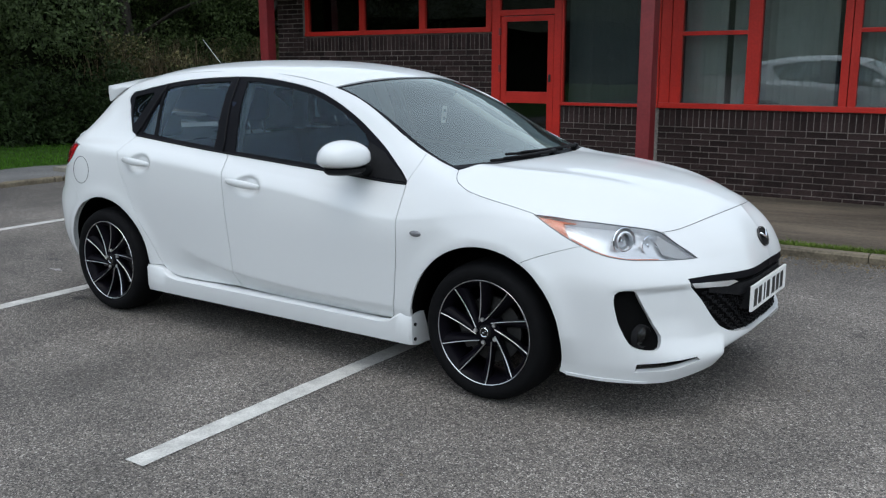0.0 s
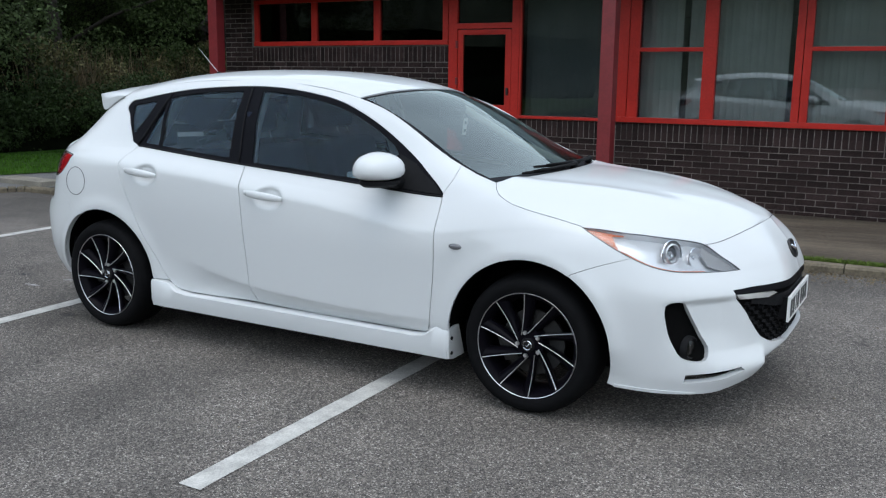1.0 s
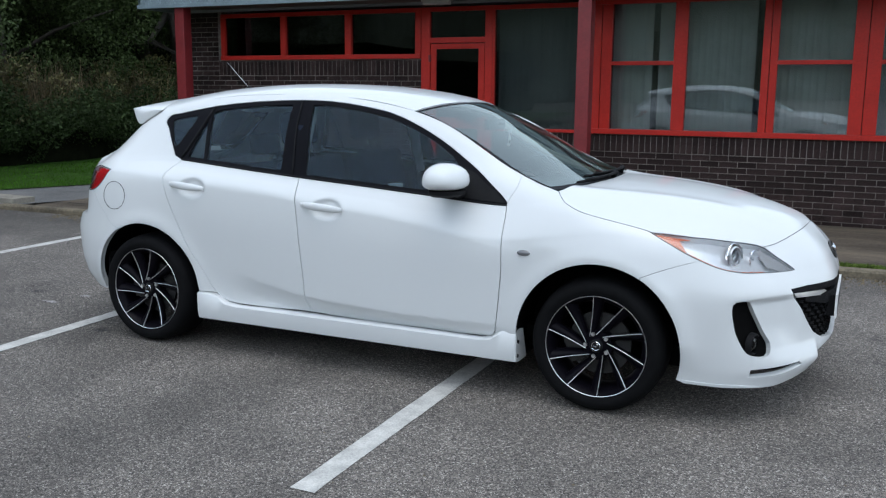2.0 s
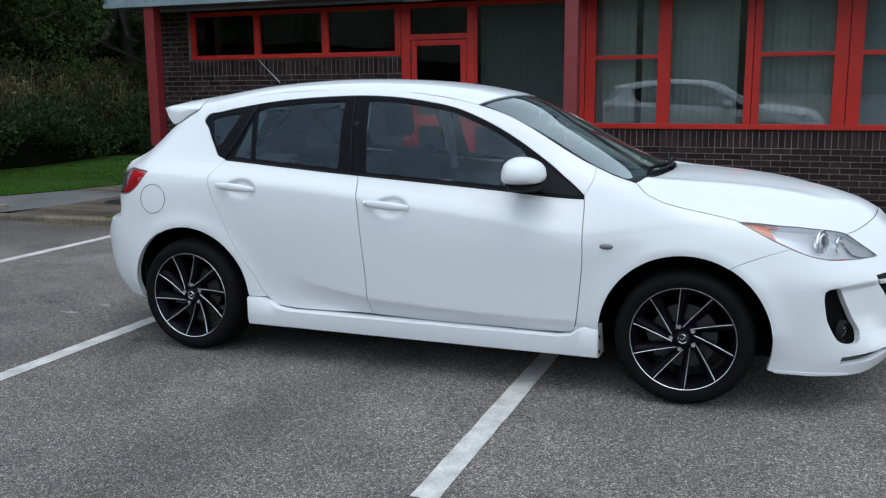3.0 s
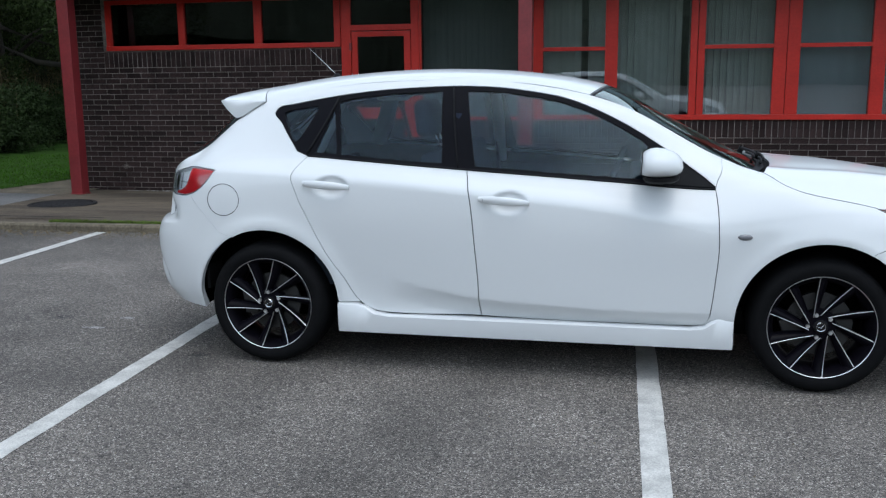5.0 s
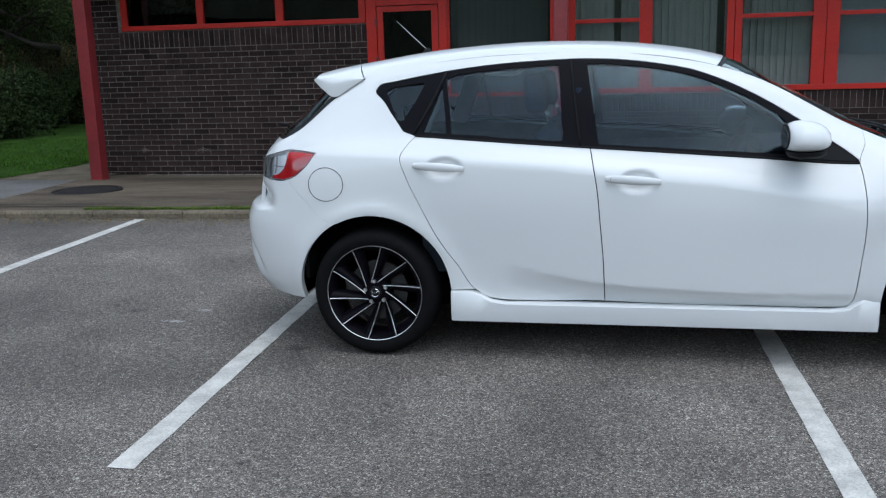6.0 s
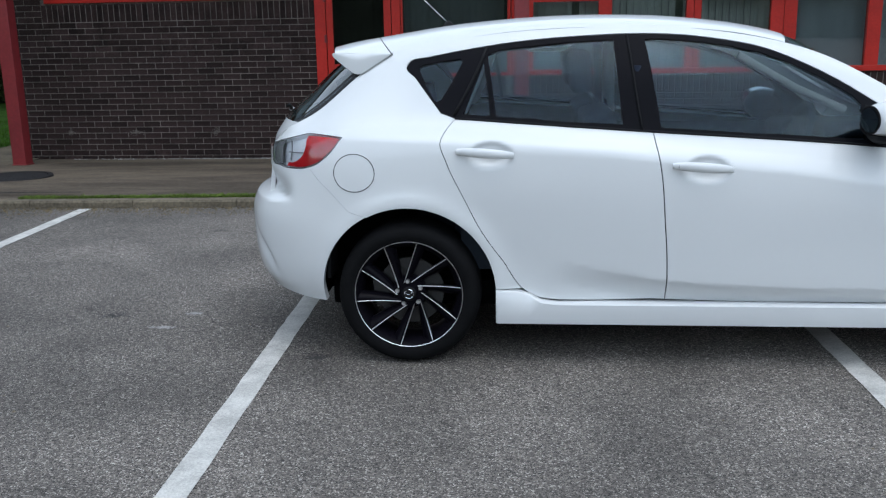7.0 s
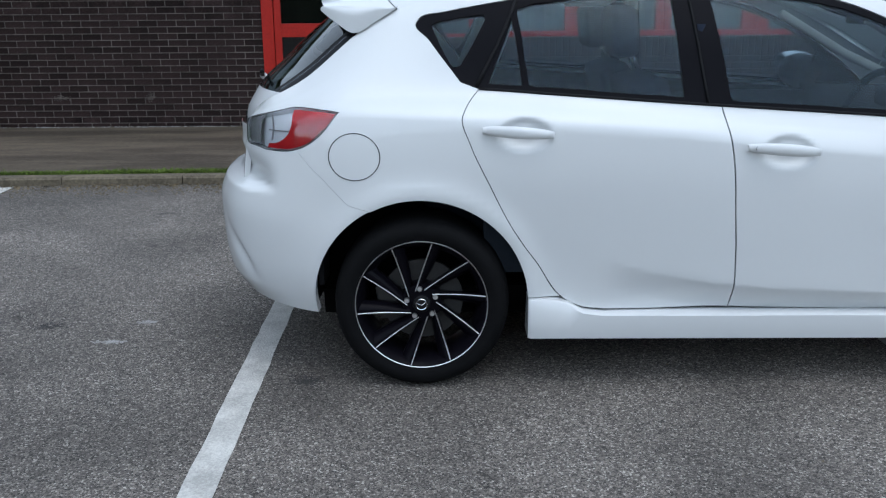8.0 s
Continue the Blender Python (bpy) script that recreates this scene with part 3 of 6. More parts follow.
# chalky salts on the bricks
for x, z, sx, sz in ((-6.82, 0.24, 0.030, 0.015), (-5.93, 0.24, 0.050, 0.015), (-4.85, 0.25, 0.025, 0.025)):
    verts, faces = [], []
    for _ in range(90):
        a, c, r, k = random.gauss(x, sx), random.gauss(z, sz), random.uniform(0.003, 0.010), len(verts)
        verts += [(a + r * random.uniform(0.6, 1.3) * math.cos(t), WALL_Y - 0.0105 - 0.001 * (t > 1), c + 0.7 * r * math.sin(t)) for t in (0.0, 1.3, 2.5, 3.8, 5.0)]
        faces.append(tuple(range(k + 4, k - 1, -1)))
    tagged(mesh_object("salt_bloom", verts, faces, MORTAR), "chalky pale salt bloom on dark bricks", "stain", kind="stuff")

# canopy, fascia and posts
roof = empty("roof", "flat roof with a ribbed blue-grey metal fascia", "roof", kind="structure", at=(0, 6.15, HEAD))
boxed("roof_deck", -7.85, 9.2, 0.03, 8.0, 0.14, 0.62, CLAD, roof, bevel=0)
boxed("soffit", -7.8, 9.1, 0.04, 0.85, 0.04, 0.13, SOFFIT, roof, "dark boarded soffit", bevel=0)
boxed("fascia_lip", -7.88, 9.2, -0.03, 0.05, 0.0, 0.055, CLAD, roof)
verts, faces = [], []
x, k = -7.87, 0
while x < 9.1:
    for dx, dy in ((0, 0), (0.035, 0), (0.05, -0.022), (0.115, -0.022), (0.13, 0)):
        verts += [(x + dx, dy, 0.05), (x + dx, dy, 0.62)]
    x += 0.15
faces = [(2 * i, 2 * i + 2, 2 * i + 3, 2 * i + 1) for i in range(len(verts) // 2 - 1)]
mesh_object("fascia", verts, faces, CLAD, roof, "ribbed blue-grey metal cladding")
boxed("fascia_end", -7.88, -7.84, 0.0, 8.0, 0.0, 0.62, CLAD, roof)


def post(x):
    """A hollow square steel post under the canopy with a base plate."""
    thing = empty("canopy_post", "square red painted steel post carrying the canopy, shade put into its colour", "post", "canopy posts", "structure", at=(x, 6.27, verge(0, 6.27)))
    boxed("shaft", -0.085, 0.085, -0.085, 0.085, 0.0, HEAD + 0.05 - verge(0, 6.27), SHADED_RED, thing, bevel=0.012)
    boxed("base_plate", -0.095, 0.095, -0.095, 0.095, -0.03, 0.012, SHADED_RED, thing)


for x in (-7.13, -0.86, 5.46):
    post(x)
lamp = empty("bulkhead_light", "small pale bulkhead light under the canopy, unlit", "light", at=(-3.1, 6.72, HEAD + 0.04))
boxed("light_body", -0.22, 0.22, -0.05, 0.05, -0.03, 0.0, WHITE_PLASTIC, lamp)
boxed("diffuser", -0.20, 0.20, -0.042, 0.042, -0.075, -0.03, WHITE_PLASTIC, lamp, bevel=0.012)

# far tree belt behind the camera and beside it, added unseen to fill reflections
verts, faces = [], []
for i in range(721):
    a = radians(170 + 200 * i / 720)
    r = 48 + 4 * noise.noise((i * 0.04, 0, 0)) + 0.8 * noise.noise((i * 0.3, 0, 5))
    top = 9.5 + 2.0 * noise.noise((i * 0.07, 3, 0)) + 1.0 * noise.noise((i * 0.22, 9, 0)) + 0.5 * noise.noise((i * 0.7, 2, 0))
    for j in range(9):
        b = 0.6 * noise.noise((i * 0.2, j * 0.8, 7)) + 0.4 * noise.noise((i * 0.6, j * 2.0, 1))
        verts.append(((r + b) * math.cos(a), (r + b) * math.sin(a), -0.5 + (top + 0.5) * j / 8))
faces = [(9 * i + j, 9 * i + 9 + j, 9 * i + 10 + j, 9 * i + 1 + j) for i in range(720) for j in range(8)]
tagged(mesh_object("backdrop", verts, faces, HAZE, smooth=True), "added grey-green tree belt, out of view, that fills reflections round the car park", "trees", kind="structure")

# bumpy woodland sheet that closes the view beyond the lawn, its shade put in as near-black
verts, faces = [], []
WOODS = [(-15, -30), (-19, -14), (-21, -2), (-22.5, 8), (-23, 16), (-19, 24), (-9, 27), (4, 28), (20, 28)]
for i in range(len(WOODS) * 6 - 5):
    k, t = min(i // 6, len(WOODS) - 2), (i - 6 * min(i // 6, len(WOODS) - 2)) / 6
    x, y = (WOODS[k][c] + (WOODS[k + 1][c] - WOODS[k][c]) * t for c in (0, 1))
    for j in range(9):
        b = 1.6 * noise.noise((i * 0.5, j * 0.7, 4)) + 0.7 * noise.noise((i * 1.3, j * 1.9, 8))
        verts.append((x + b, y + b * 0.5, -0.3 + j * (1.35 + 0.12 * noise.noise((i * 0.7, 1, 1))) * min(1.0, max(0.3, (y + 14) / 13))))
faces = [(9 * i + j, 9 * i + 9 + j, 9 * i + 10 + j, 9 * i + 1 + j) for i in range(len(verts) // 9 - 1) for j in range(8)]
tagged(mesh_object("backdrop_woods", verts, faces, FOLIAGE_SHADE, smooth=True), "woodland sheet beyond the lawn, near-black to stand in for shade between leaves", "trees", kind="structure")

# ---- car ----
# Half of the body as lines that run from the middle of the nose round the flank to the middle of the tail: x ahead, y out, z up.
from mathutils.geometry import delaunay_2d_cdt

R_BOTTOM = [(2.24, 0, .295), (2.225, .25, .285), (2.155, .45, .225), (2.03, .63, .185), (1.90, .74, .18), (1.71, .795, .19), (1.50, .80, .19), (1.32, .80, .19), (1.1, .80, .19),
            (.85, .80, .185), (.4, .80, .185), (-.1, .80, .185), (-.6, .80, .185), (-1.0, .80, .185), (-1.32, .795, .20), (-1.6, .775, .256), (-1.78, .73, .270), (-1.92, .63, .285),
            (-2.02, .47, .29), (-2.08, .25, .29), (-2.10, 0, .29)]
R_LIP = [(2.285, 0, .335), (2.27, .25, .325), (2.185, .46, .285), (2.05, .645, .265), (1.905, .755, .265), (1.71, .81, .27), (1.5, .815, .28), (1.32, .815, .28), (1.1, .815, .28),
         (.85, .812, .272), (.4, .808, .27), (-.1, .806, .27), (-.6, .805, .275), (-1.0, .805, .29), (-1.32, .80, .30), (-1.6, .79, .335), (-1.8, .755, .35), (-1.96, .655, .36),
         (-2.06, .48, .36), (-2.12, .25, .36), (-2.14, 0, .36)]
R_LOW = [(2.285, 0, .40), (2.268, .25, .40), (2.175, .455, .39), (2.045, .64, .385), (1.905, .76, .385), (1.71, .825, .385), (1.5, .83, .385), (1.32, .83, .38), (1.1, .83, .36),
         (.85, .834, .318), (.4, .841, .345), (-.1, .841, .375), (-.6, .828, .46), (-1.0, .81, .45), (-1.32, .815, .45), (-1.6, .81, .45), (-1.8, .775, .45), (-1.975, .67, .46),
         (-2.075, .49, .46), (-2.135, .25, .46), (-2.155, 0, .46)]
R_MID = [(2.29, 0, .57), (2.272, .25, .57), (2.165, .45, .57), (2.035, .63, .57), (1.90, .765, .56), (1.71, .83, .56), (1.5, .84, .57), (1.32, .84, .57), (1.1, .84, .56),
         (.85, .845, .54), (.4, .850, .54), (-.1, .850, .56), (-.6, .838, .60), (-1.0, .825, .60), (-1.32, .825, .60), (-1.6, .82, .60), (-1.8, .785, .60), (-1.985, .67, .61),
         (-2.08, .49, .62), (-2.145, .25, .62), (-2.165, 0, .62)]
R_HIGH = [(2.25, 0, .70), (2.23, .25, .69), (2.12, .43, .67), (1.98, .61, .68), (1.87, .735, .69), (1.71, .80, .71), (1.5, .835, .73), (1.32, .845, .74), (1.1, .847, .72),
          (.85, .850, .68), (.4, .855, .69), (-.1, .854, .73), (-.6, .846, .77), (-1.0, .837, .78), (-1.32, .835, .78), (-1.6, .82, .77), (-1.78, .775, .75), (-1.955, .663, .72),
          (-2.052, .486, .715), (-2.115, .25, .71), (-2.135, 0, .71)]
R_CREASE = [(2.20, 0, .77), (2.175, .25, .76), (2.07, .43, .73), (1.92, .60, .755), (1.82, .70, .77), (1.70, .765, .79), (1.5, .80, .82), (1.32, .822, .83), (1.1, .835, .80),
            (.85, .842, .765), (.4, .846, .815), (-.1, .844, .868), (-.6, .838, .92), (-1.0, .824, .945), (-1.32, .815, .96), (-1.6, .79, .965), (-1.75, .755, .93), (-1.9, .645, .87),
            (-2.0, .46, .86), (-2.055, .25, .85), (-2.075, 0, .85)]
R_BELT = [(2.14, 0, .835), (2.10, .25, .82), (2.0, .42, .80), (1.88, .56, .80), (1.78, .65, .815), (1.66, .725, .83), (1.5, .765, .86), (1.32, .775, .893), (1.12, .765, .93),
          (.85, .748, .915), (.4, .770, .945), (-.1, .780, .98), (-.6, .770, 1.015), (-1.0, .738, 1.045), (-1.32, .735, 1.045), (-1.6, .745, 1.02), (-1.76, .71, .985), (-1.9, .62, .945),
          (-2.0, .45, .93), (-2.06, .25, .925), (-2.08, 0, .92)]
R_GLASS = [(2.12, 0, .845), (2.08, .25, .83), (1.98, .42, .81), (1.86, .55, .81), (1.76, .64, .825), (1.64, .71, .84), (1.48, .75, .875), (1.3, .74, .92), (1.09, .712, .965),
           (.86, .693, .995), (.4, .667, 1.11), (-.1, .69, 1.20), (-.6, .680, 1.22), (-1.0, .655, 1.225), (-1.32, .640, 1.19), (-1.56, .655, 1.13), (-1.74, .655, 1.035), (-1.88, .61, .98),
           (-1.98, .44, .95), (-2.04, .25, .945), (-2.06, 0, .94)]
R_RAIL = [(2.10, 0, .85), (2.06, .25, .84), (1.96, .41, .82), (1.84, .54, .82), (1.74, .63, .835), (1.62, .70, .85), (1.46, .73, .885), (1.28, .71, .94), (1.04, .635, .99),
          (.845, .620, 1.065), (.4, .560, 1.298), (-.1, .557, 1.405), (-.6, .555, 1.418), (-1.0, .550, 1.393), (-1.34, .545, 1.335), (-1.53, .562, 1.245), (-1.72, .585, 1.09),
          (-1.86, .60, 1.015), (-1.96, .44, .97), (-2.02, .25, .96), (-2.04, 0, .955)]
LINES = np.array([R_BOTTOM, R_LIP, R_LOW, R_MID, R_HIGH, R_CREASE, R_BELT, R_GLASS, R_RAIL], float)
U_KNOTS = np.r_[0, np.cumsum(np.linalg.norm(np.diff(LINES[3], axis=0), axis=1))]
V_KNOTS = np.array([.19, .28, .40, .56, .72, .87, .98, 1.20, 1.40])
WHEEL_X, AXLE_Z, ARCH_Z, ARCH_R = 1.32, 0.312, 0.318, 0.376


def hermite(knots, vals, q, gentle=False):
    """Cubic through vals (first axis) at knots, at the places q; gentle: no overshoot."""
    h = np.diff(knots)
    shape = (-1,) + (1,) * (vals.ndim - 1)
    d = np.diff(vals, axis=0) / h.reshape(shape)
    s = np.empty_like(vals)
    w = (h[1:] / (h[1:] + h[:-1])).reshape(shape)
    s[1:-1] = w * d[:-1] + (1 - w) * d[1:]
    if gentle:
        same = d[:-1] * d[1:] > 0
        s[1:-1] = np.where(same, 2 * d[:-1] * d[1:] / np.where(same, d[:-1] + d[1:], 1), 0.35 * s[1:-1])
    s[0], s[-1] = d[0], d[-1]
    i = np.clip(np.searchsorted(knots, q) - 1, 0, len(h) - 1)
    t = (q - knots[i]) / h[i]
    return i, t, h, s


def along(knots, vals, q):
    i, t, h, s = hermite(knots, vals, q)
    t, hh = t[:, None], h[i][:, None]
    return (2 * t**3 - 3 * t**2 + 1) * vals[i] + (t**3 - 2 * t**2 + t) * hh * s[i] + (3 * t**2 - 2 * t**3) * vals[i + 1] + (t**3 - t**2) * hh * s[i + 1]


def scoop(x, z, cx, cz, rx, rz):
    return np.exp(-(((x - cx) / rx) ** 2 + ((z - cz) / rz) ** 2) ** 3)


def skin(u, v):
    """Places on the body's skin (y out)."""
    u, v = np.asarray(u, float), np.asarray(v, float)
    rows = np.stack([along(U_KNOTS, line, u) for line in LINES])
    i, t, h, s = hermite(V_KNOTS, rows, v, gentle=True)
    k = np.arange(len(u))
    t, hh = t[:, None], h[i][:, None]
    p = (2 * t**3 - 3 * t**2 + 1) * rows[i, k] + (t**3 - 2 * t**2 + t) * hh * s[i, k] + (3 * t**2 - 2 * t**3) * rows[i + 1, k] + (t**3 - t**2) * hh * s[i + 1, k]
    x, y, z = p.T
    flank = np.clip((y - 0.6) / 0.12, 0, 1)
    for cx in (WHEEL_X, -WHEEL_X):
        r = np.hypot(x - cx, z - ARCH_Z)
        y = y + flank * 0.016 * np.exp(-(((r - 0.385) / 0.055) ** 2)) * np.clip((z - 0.24) / 0.12, 0, 1)
    low = np.interp(x, (-.82, -.66, -.57, -.467, -.35, -.235, .04, .30, .84), (.40, .470, .442, .414, .395, .382, .366, .356, .352))
    run = np.clip((x + .72) / .40, 0, 1) * np.clip((.90 - x) / .06, 0, 1) * flank
    y = y - run * 0.038 * np.clip((low - z) / .10, 0, 1)
    y = y - run * 0.002 * np.exp(-(((z - low - .085) / .06) ** 2)) * np.clip((.25 - x) / .5, 0, 1)
    high = np.interp(x, (-1.57, -1.19, -.85, -.36, -.1, .22, .63, .84), (.972, .951, .926, .89, .866, .838, .772, .727))
    run = np.clip((x + 1.65) / .12, 0, 1) * np.clip((1.0 - x) / .35, 0, 1) * flank
    y = y - run * 0.009 * np.clip((z - high) / .07, 0, 1)
    ease = lambda q: q * q * (3 - 2 * q)
    notch = ease(np.clip((z - .695) / .034, 0, 1)) * (1 - ease(np.clip((z - .745) / .10, 0, 1))) * ease(np.clip((-x - 1.80) / .16, 0, 1))
    dent = np.exp(-(((x + 1.985) / .05) ** 2 + ((z - .455 - (x + 1.985) * -1.2) / .035) ** 2)) * np.clip((y - .5) / .05, 0, 1)
    x, y = x + dent * 0.014, y - dent * 0.008
    x, y = x + notch * 0.050, y - notch * 0.022
    for cx, cz in ((-0.965, 0.913), (-0.09, 0.850)):
        y = y - flank * 0.025 * scoop(x, z, cx, cz, 0.080, 0.047)
    # chin corners below the front bumper and the hollow round the fog lights
    ahead = np.clip((x - 1.75) / .1, 0, 1)
    chin = ease(np.clip((y - .37) / .05, 0, 1)) * (1 - ease(np.clip((y - .60) / .16, 0, 1))) * ease(np.clip((.36 - z) / .08, 0, 1)) * ahead
    x, z = x + 0.028 * chin, z - 0.012 * chin
    hollow = ease(np.clip((.575 - z) / .025, 0, 1)) * ease(np.clip((z - .33) / .12, 0, 1)) * ease(np.clip((y - .47) / .10, 0, 1)) * (1 - ease(np.clip((y - .73) / .06, 0, 1))) * ahead
    x = x - 0.020 * hollow
    return np.stack([x, y, z], 1)


def skin_normals(u, v, e=0.004):
    lo, hi = skin(np.clip(u - e, 0, U_KNOTS[-1]), v), skin(np.clip(u + e, 0, U_KNOTS[-1]), v)
    dn, up = skin(u, np.clip(v - e, V_KNOTS[0], V_KNOTS[-1])), skin(u, np.clip(v + e, V_KNOTS[0], V_KNOTS[-1]))
    n = np.cross(hi - lo, up - dn)
    n /= np.maximum(np.linalg.norm(n, axis=1, keepdims=True), 1e-9)
    p = skin(u, v)
    n[:, 2] += 0.7 * np.clip((np.asarray(v) - 1.355) / .045, 0, 1) * np.clip((.75 - p[:, 0]) / .3, 0, 1) * np.clip((p[:, 0] + 1.5) / .1, 0, 1)
    n /= np.maximum(np.linalg.norm(n, axis=1, keepdims=True), 1e-9)
    return n


GU, GV = np.meshgrid(np.linspace(0, U_KNOTS[-1], 420), np.linspace(V_KNOTS[0], V_KNOTS[-1], 120), indexing="ij")
GU, GV = GU.ravel(), GV.ravel()
GP = skin(GU, GV)


def locate(points, weights, lo=0.0, hi=99.0):
    """Skin coordinates of points, by the axes that weights name."""
    points, w = np.asarray(points, float), np.asarray(weights, float)
    ok = (GU >= lo) & (GU <= hi)
    gu, gv, gp = GU[ok], GV[ok], GP[ok]
    out = []
    for p in points:
        j = np.argmin((((gp - p) * w) ** 2).sum(1))
        out.append((gu[j], gv[j]))
    uv = np.array(out)
    for _ in range(4):
        p, e = skin(uv[:, 0], uv[:, 1]), 1e-3
        ju = (skin(np.clip(uv[:, 0] + e, 0, U_KNOTS[-1]), uv[:, 1]) - p) / e
        jv = (skin(uv[:, 0], np.clip(uv[:, 1] + e, 0, V_KNOTS[-1])) - p) / e
        for k in range(len(uv)):
            a = np.stack([ju[k] * w, jv[k] * w], 1)
            step_uv, *_ = np.linalg.lstsq(a, (points[k] - p[k]) * w, rcond=1e-3)
            uv[k] += np.clip(step_uv, -0.02, 0.02)
        uv[:, 0], uv[:, 1] = uv[:, 0].clip(lo, min(hi, U_KNOTS[-1])), uv[:, 1].clip(V_KNOTS[0], V_KNOTS[-1])
    return uv


def flank(*pts):
    """Outline points given as x, z of the side."""
    return locate([(x, 0, z) for x, z in pts], (1, 0, 1), U_KNOTS[4] - 0.12, U_KNOTS[17])


def nose(*pts):
    """Outline points given as y, z of the front."""
    return locate([(0, y, z) for y, z in pts], (0, 1, 1), 0, U_KNOTS[5])


def tail(*pts):
    return locate([(0, y, z) for y, z in pts], (0, 1, 1), U_KNOTS[16] - 0.05, 99)


def solid(*pts):
    return locate(pts, (1, 1, 1))


def curve2(pts, gap=0.02, closed=False):
    """A smooth line through outline points, resampled."""
    pts = np.asarray(pts, float)
    if closed:
        pts = np.r_[pts[-2:], pts, pts[:3]]
    d = np.r_[0, np.cumsum(np.linalg.norm(np.diff(pts, axis=0), axis=1).clip(1e-4))]
    a, b = (d[2], d[-3]) if closed else (0, d[-1])
    q = np.linspace(a, b, max(3, int((b - a) / gap)))
    return along(d, pts, q)[: len(q) - (1 if closed else 0)]


def straight(pts, gap=0.02):
    out = []
    for a, b in zip(pts[:-1], pts[1:]):
        n = max(1, int(np.linalg.norm(np.subtract(b, a)) / gap))
        out += [np.asarray(a) + (np.asarray(b) - a) * k / n for k in range(n)]
    return np.array(out + [np.asarray(pts[-1])])


def arch(cx, a0, a1, r=ARCH_R, n=28):
    """Part of a wheel arch, from angle a0 to a1 in degrees, seen from the side with x ahead."""
    return flank(*[(cx + r * math.cos(radians(a0 + (a1 - a0) * k / n)), ARCH_Z + r * math.sin(radians(a0 + (a1 - a0) * k / n))) for k in range(n + 1)])


def joined(*runs):
    out = []
    for run in runs:
        for p in run:
            if not out or np.linalg.norm(np.subtract(p, out[-1])) > 0.002:
                out.append(np.asarray(p, float))
    if np.linalg.norm(out[0] - out[-1]) < 0.002:
        out.pop()
    return np.array(out)


def inset(poly, d):
    """Polygon moved inward by d."""
    nxt, prv = np.roll(poly, -1, 0), np.roll(poly, 1, 0)
    area = 0.5 * np.sum(poly[:, 0] * nxt[:, 1] - nxt[:, 0] * poly[:, 1])
    e1, e2 = poly - prv, nxt - poly
    n1 = np.stack([-e1[:, 1], e1[:, 0]], 1) / np.linalg.norm(e1, axis=1, keepdims=True)
    n2 = np.stack([-e2[:, 1], e2[:, 0]], 1) / np.linalg.norm(e2, axis=1, keepdims=True)
    n = n1 + n2
    n /= np.maximum(np.linalg.norm(n, axis=1, keepdims=True), 0.5)
    return poly + n * d * np.sign(area)


def within(pts, poly):
    x, y = pts[:, 0], pts[:, 1]
    odd = np.zeros(len(pts), bool)
    for a, b in zip(poly, np.roll(poly, -1, 0)):
        if a[1] != b[1]:
            odd ^= ((a[1] > y) != (b[1] > y)) & (x < (b[0] - a[0]) * (y - a[1]) / (b[1] - a[1]) + a[0])
    return odd


def cut_panel(outline, holes=(), gap=0.0022, grid=0.028):
    """Triangles of the skin inside an outline, less the holes, in skin coordinates."""
    outer = inset(outline, gap) if gap else outline.copy()
    outer[np.abs(outline[:, 0]) < 1e-6, 0] = 0.0
    loops = [outer, *holes]
    lo, hi = outer.min(0), outer.max(0)
    gx, gy = np.meshgrid(np.arange(lo[0] + grid / 2, hi[0], grid), np.arange(lo[1] + grid / 2, hi[1], grid * 0.8))
    pts = np.stack([gx.ravel(), gy.ravel()], 1)
    keep = within(pts, outer)
    for h in holes:
        keep &= ~within(pts, h)
    pts = pts[keep]
    rim = np.concatenate(loops)
    if len(pts):
        near = np.array([np.min(((rim - p) ** 2).sum(1)) for p in pts])
        pts = pts[near > (0.3 * grid) ** 2]
    verts, edges = [Vector(p) for p in rim], []
    k = 0
    for loop in loops:
        edges += [(k + i, k + (i + 1) % len(loop)) for i in range(len(loop))]
        k += len(loop)
    verts += [Vector(p) for p in pts]
    vs, _, fs, *_ = delaunay_2d_cdt(verts, edges, [], 0, 1e-5)
    vs = np.array([(v.x, v.y) for v in vs])
    mid = np.array([vs[list(f)].mean(0) for f in fs])
    keep = within(mid, outer)
    for h in holes:
        keep &= ~within(mid, h)
    return vs, [f for f, k in zip(fs, keep) if k]


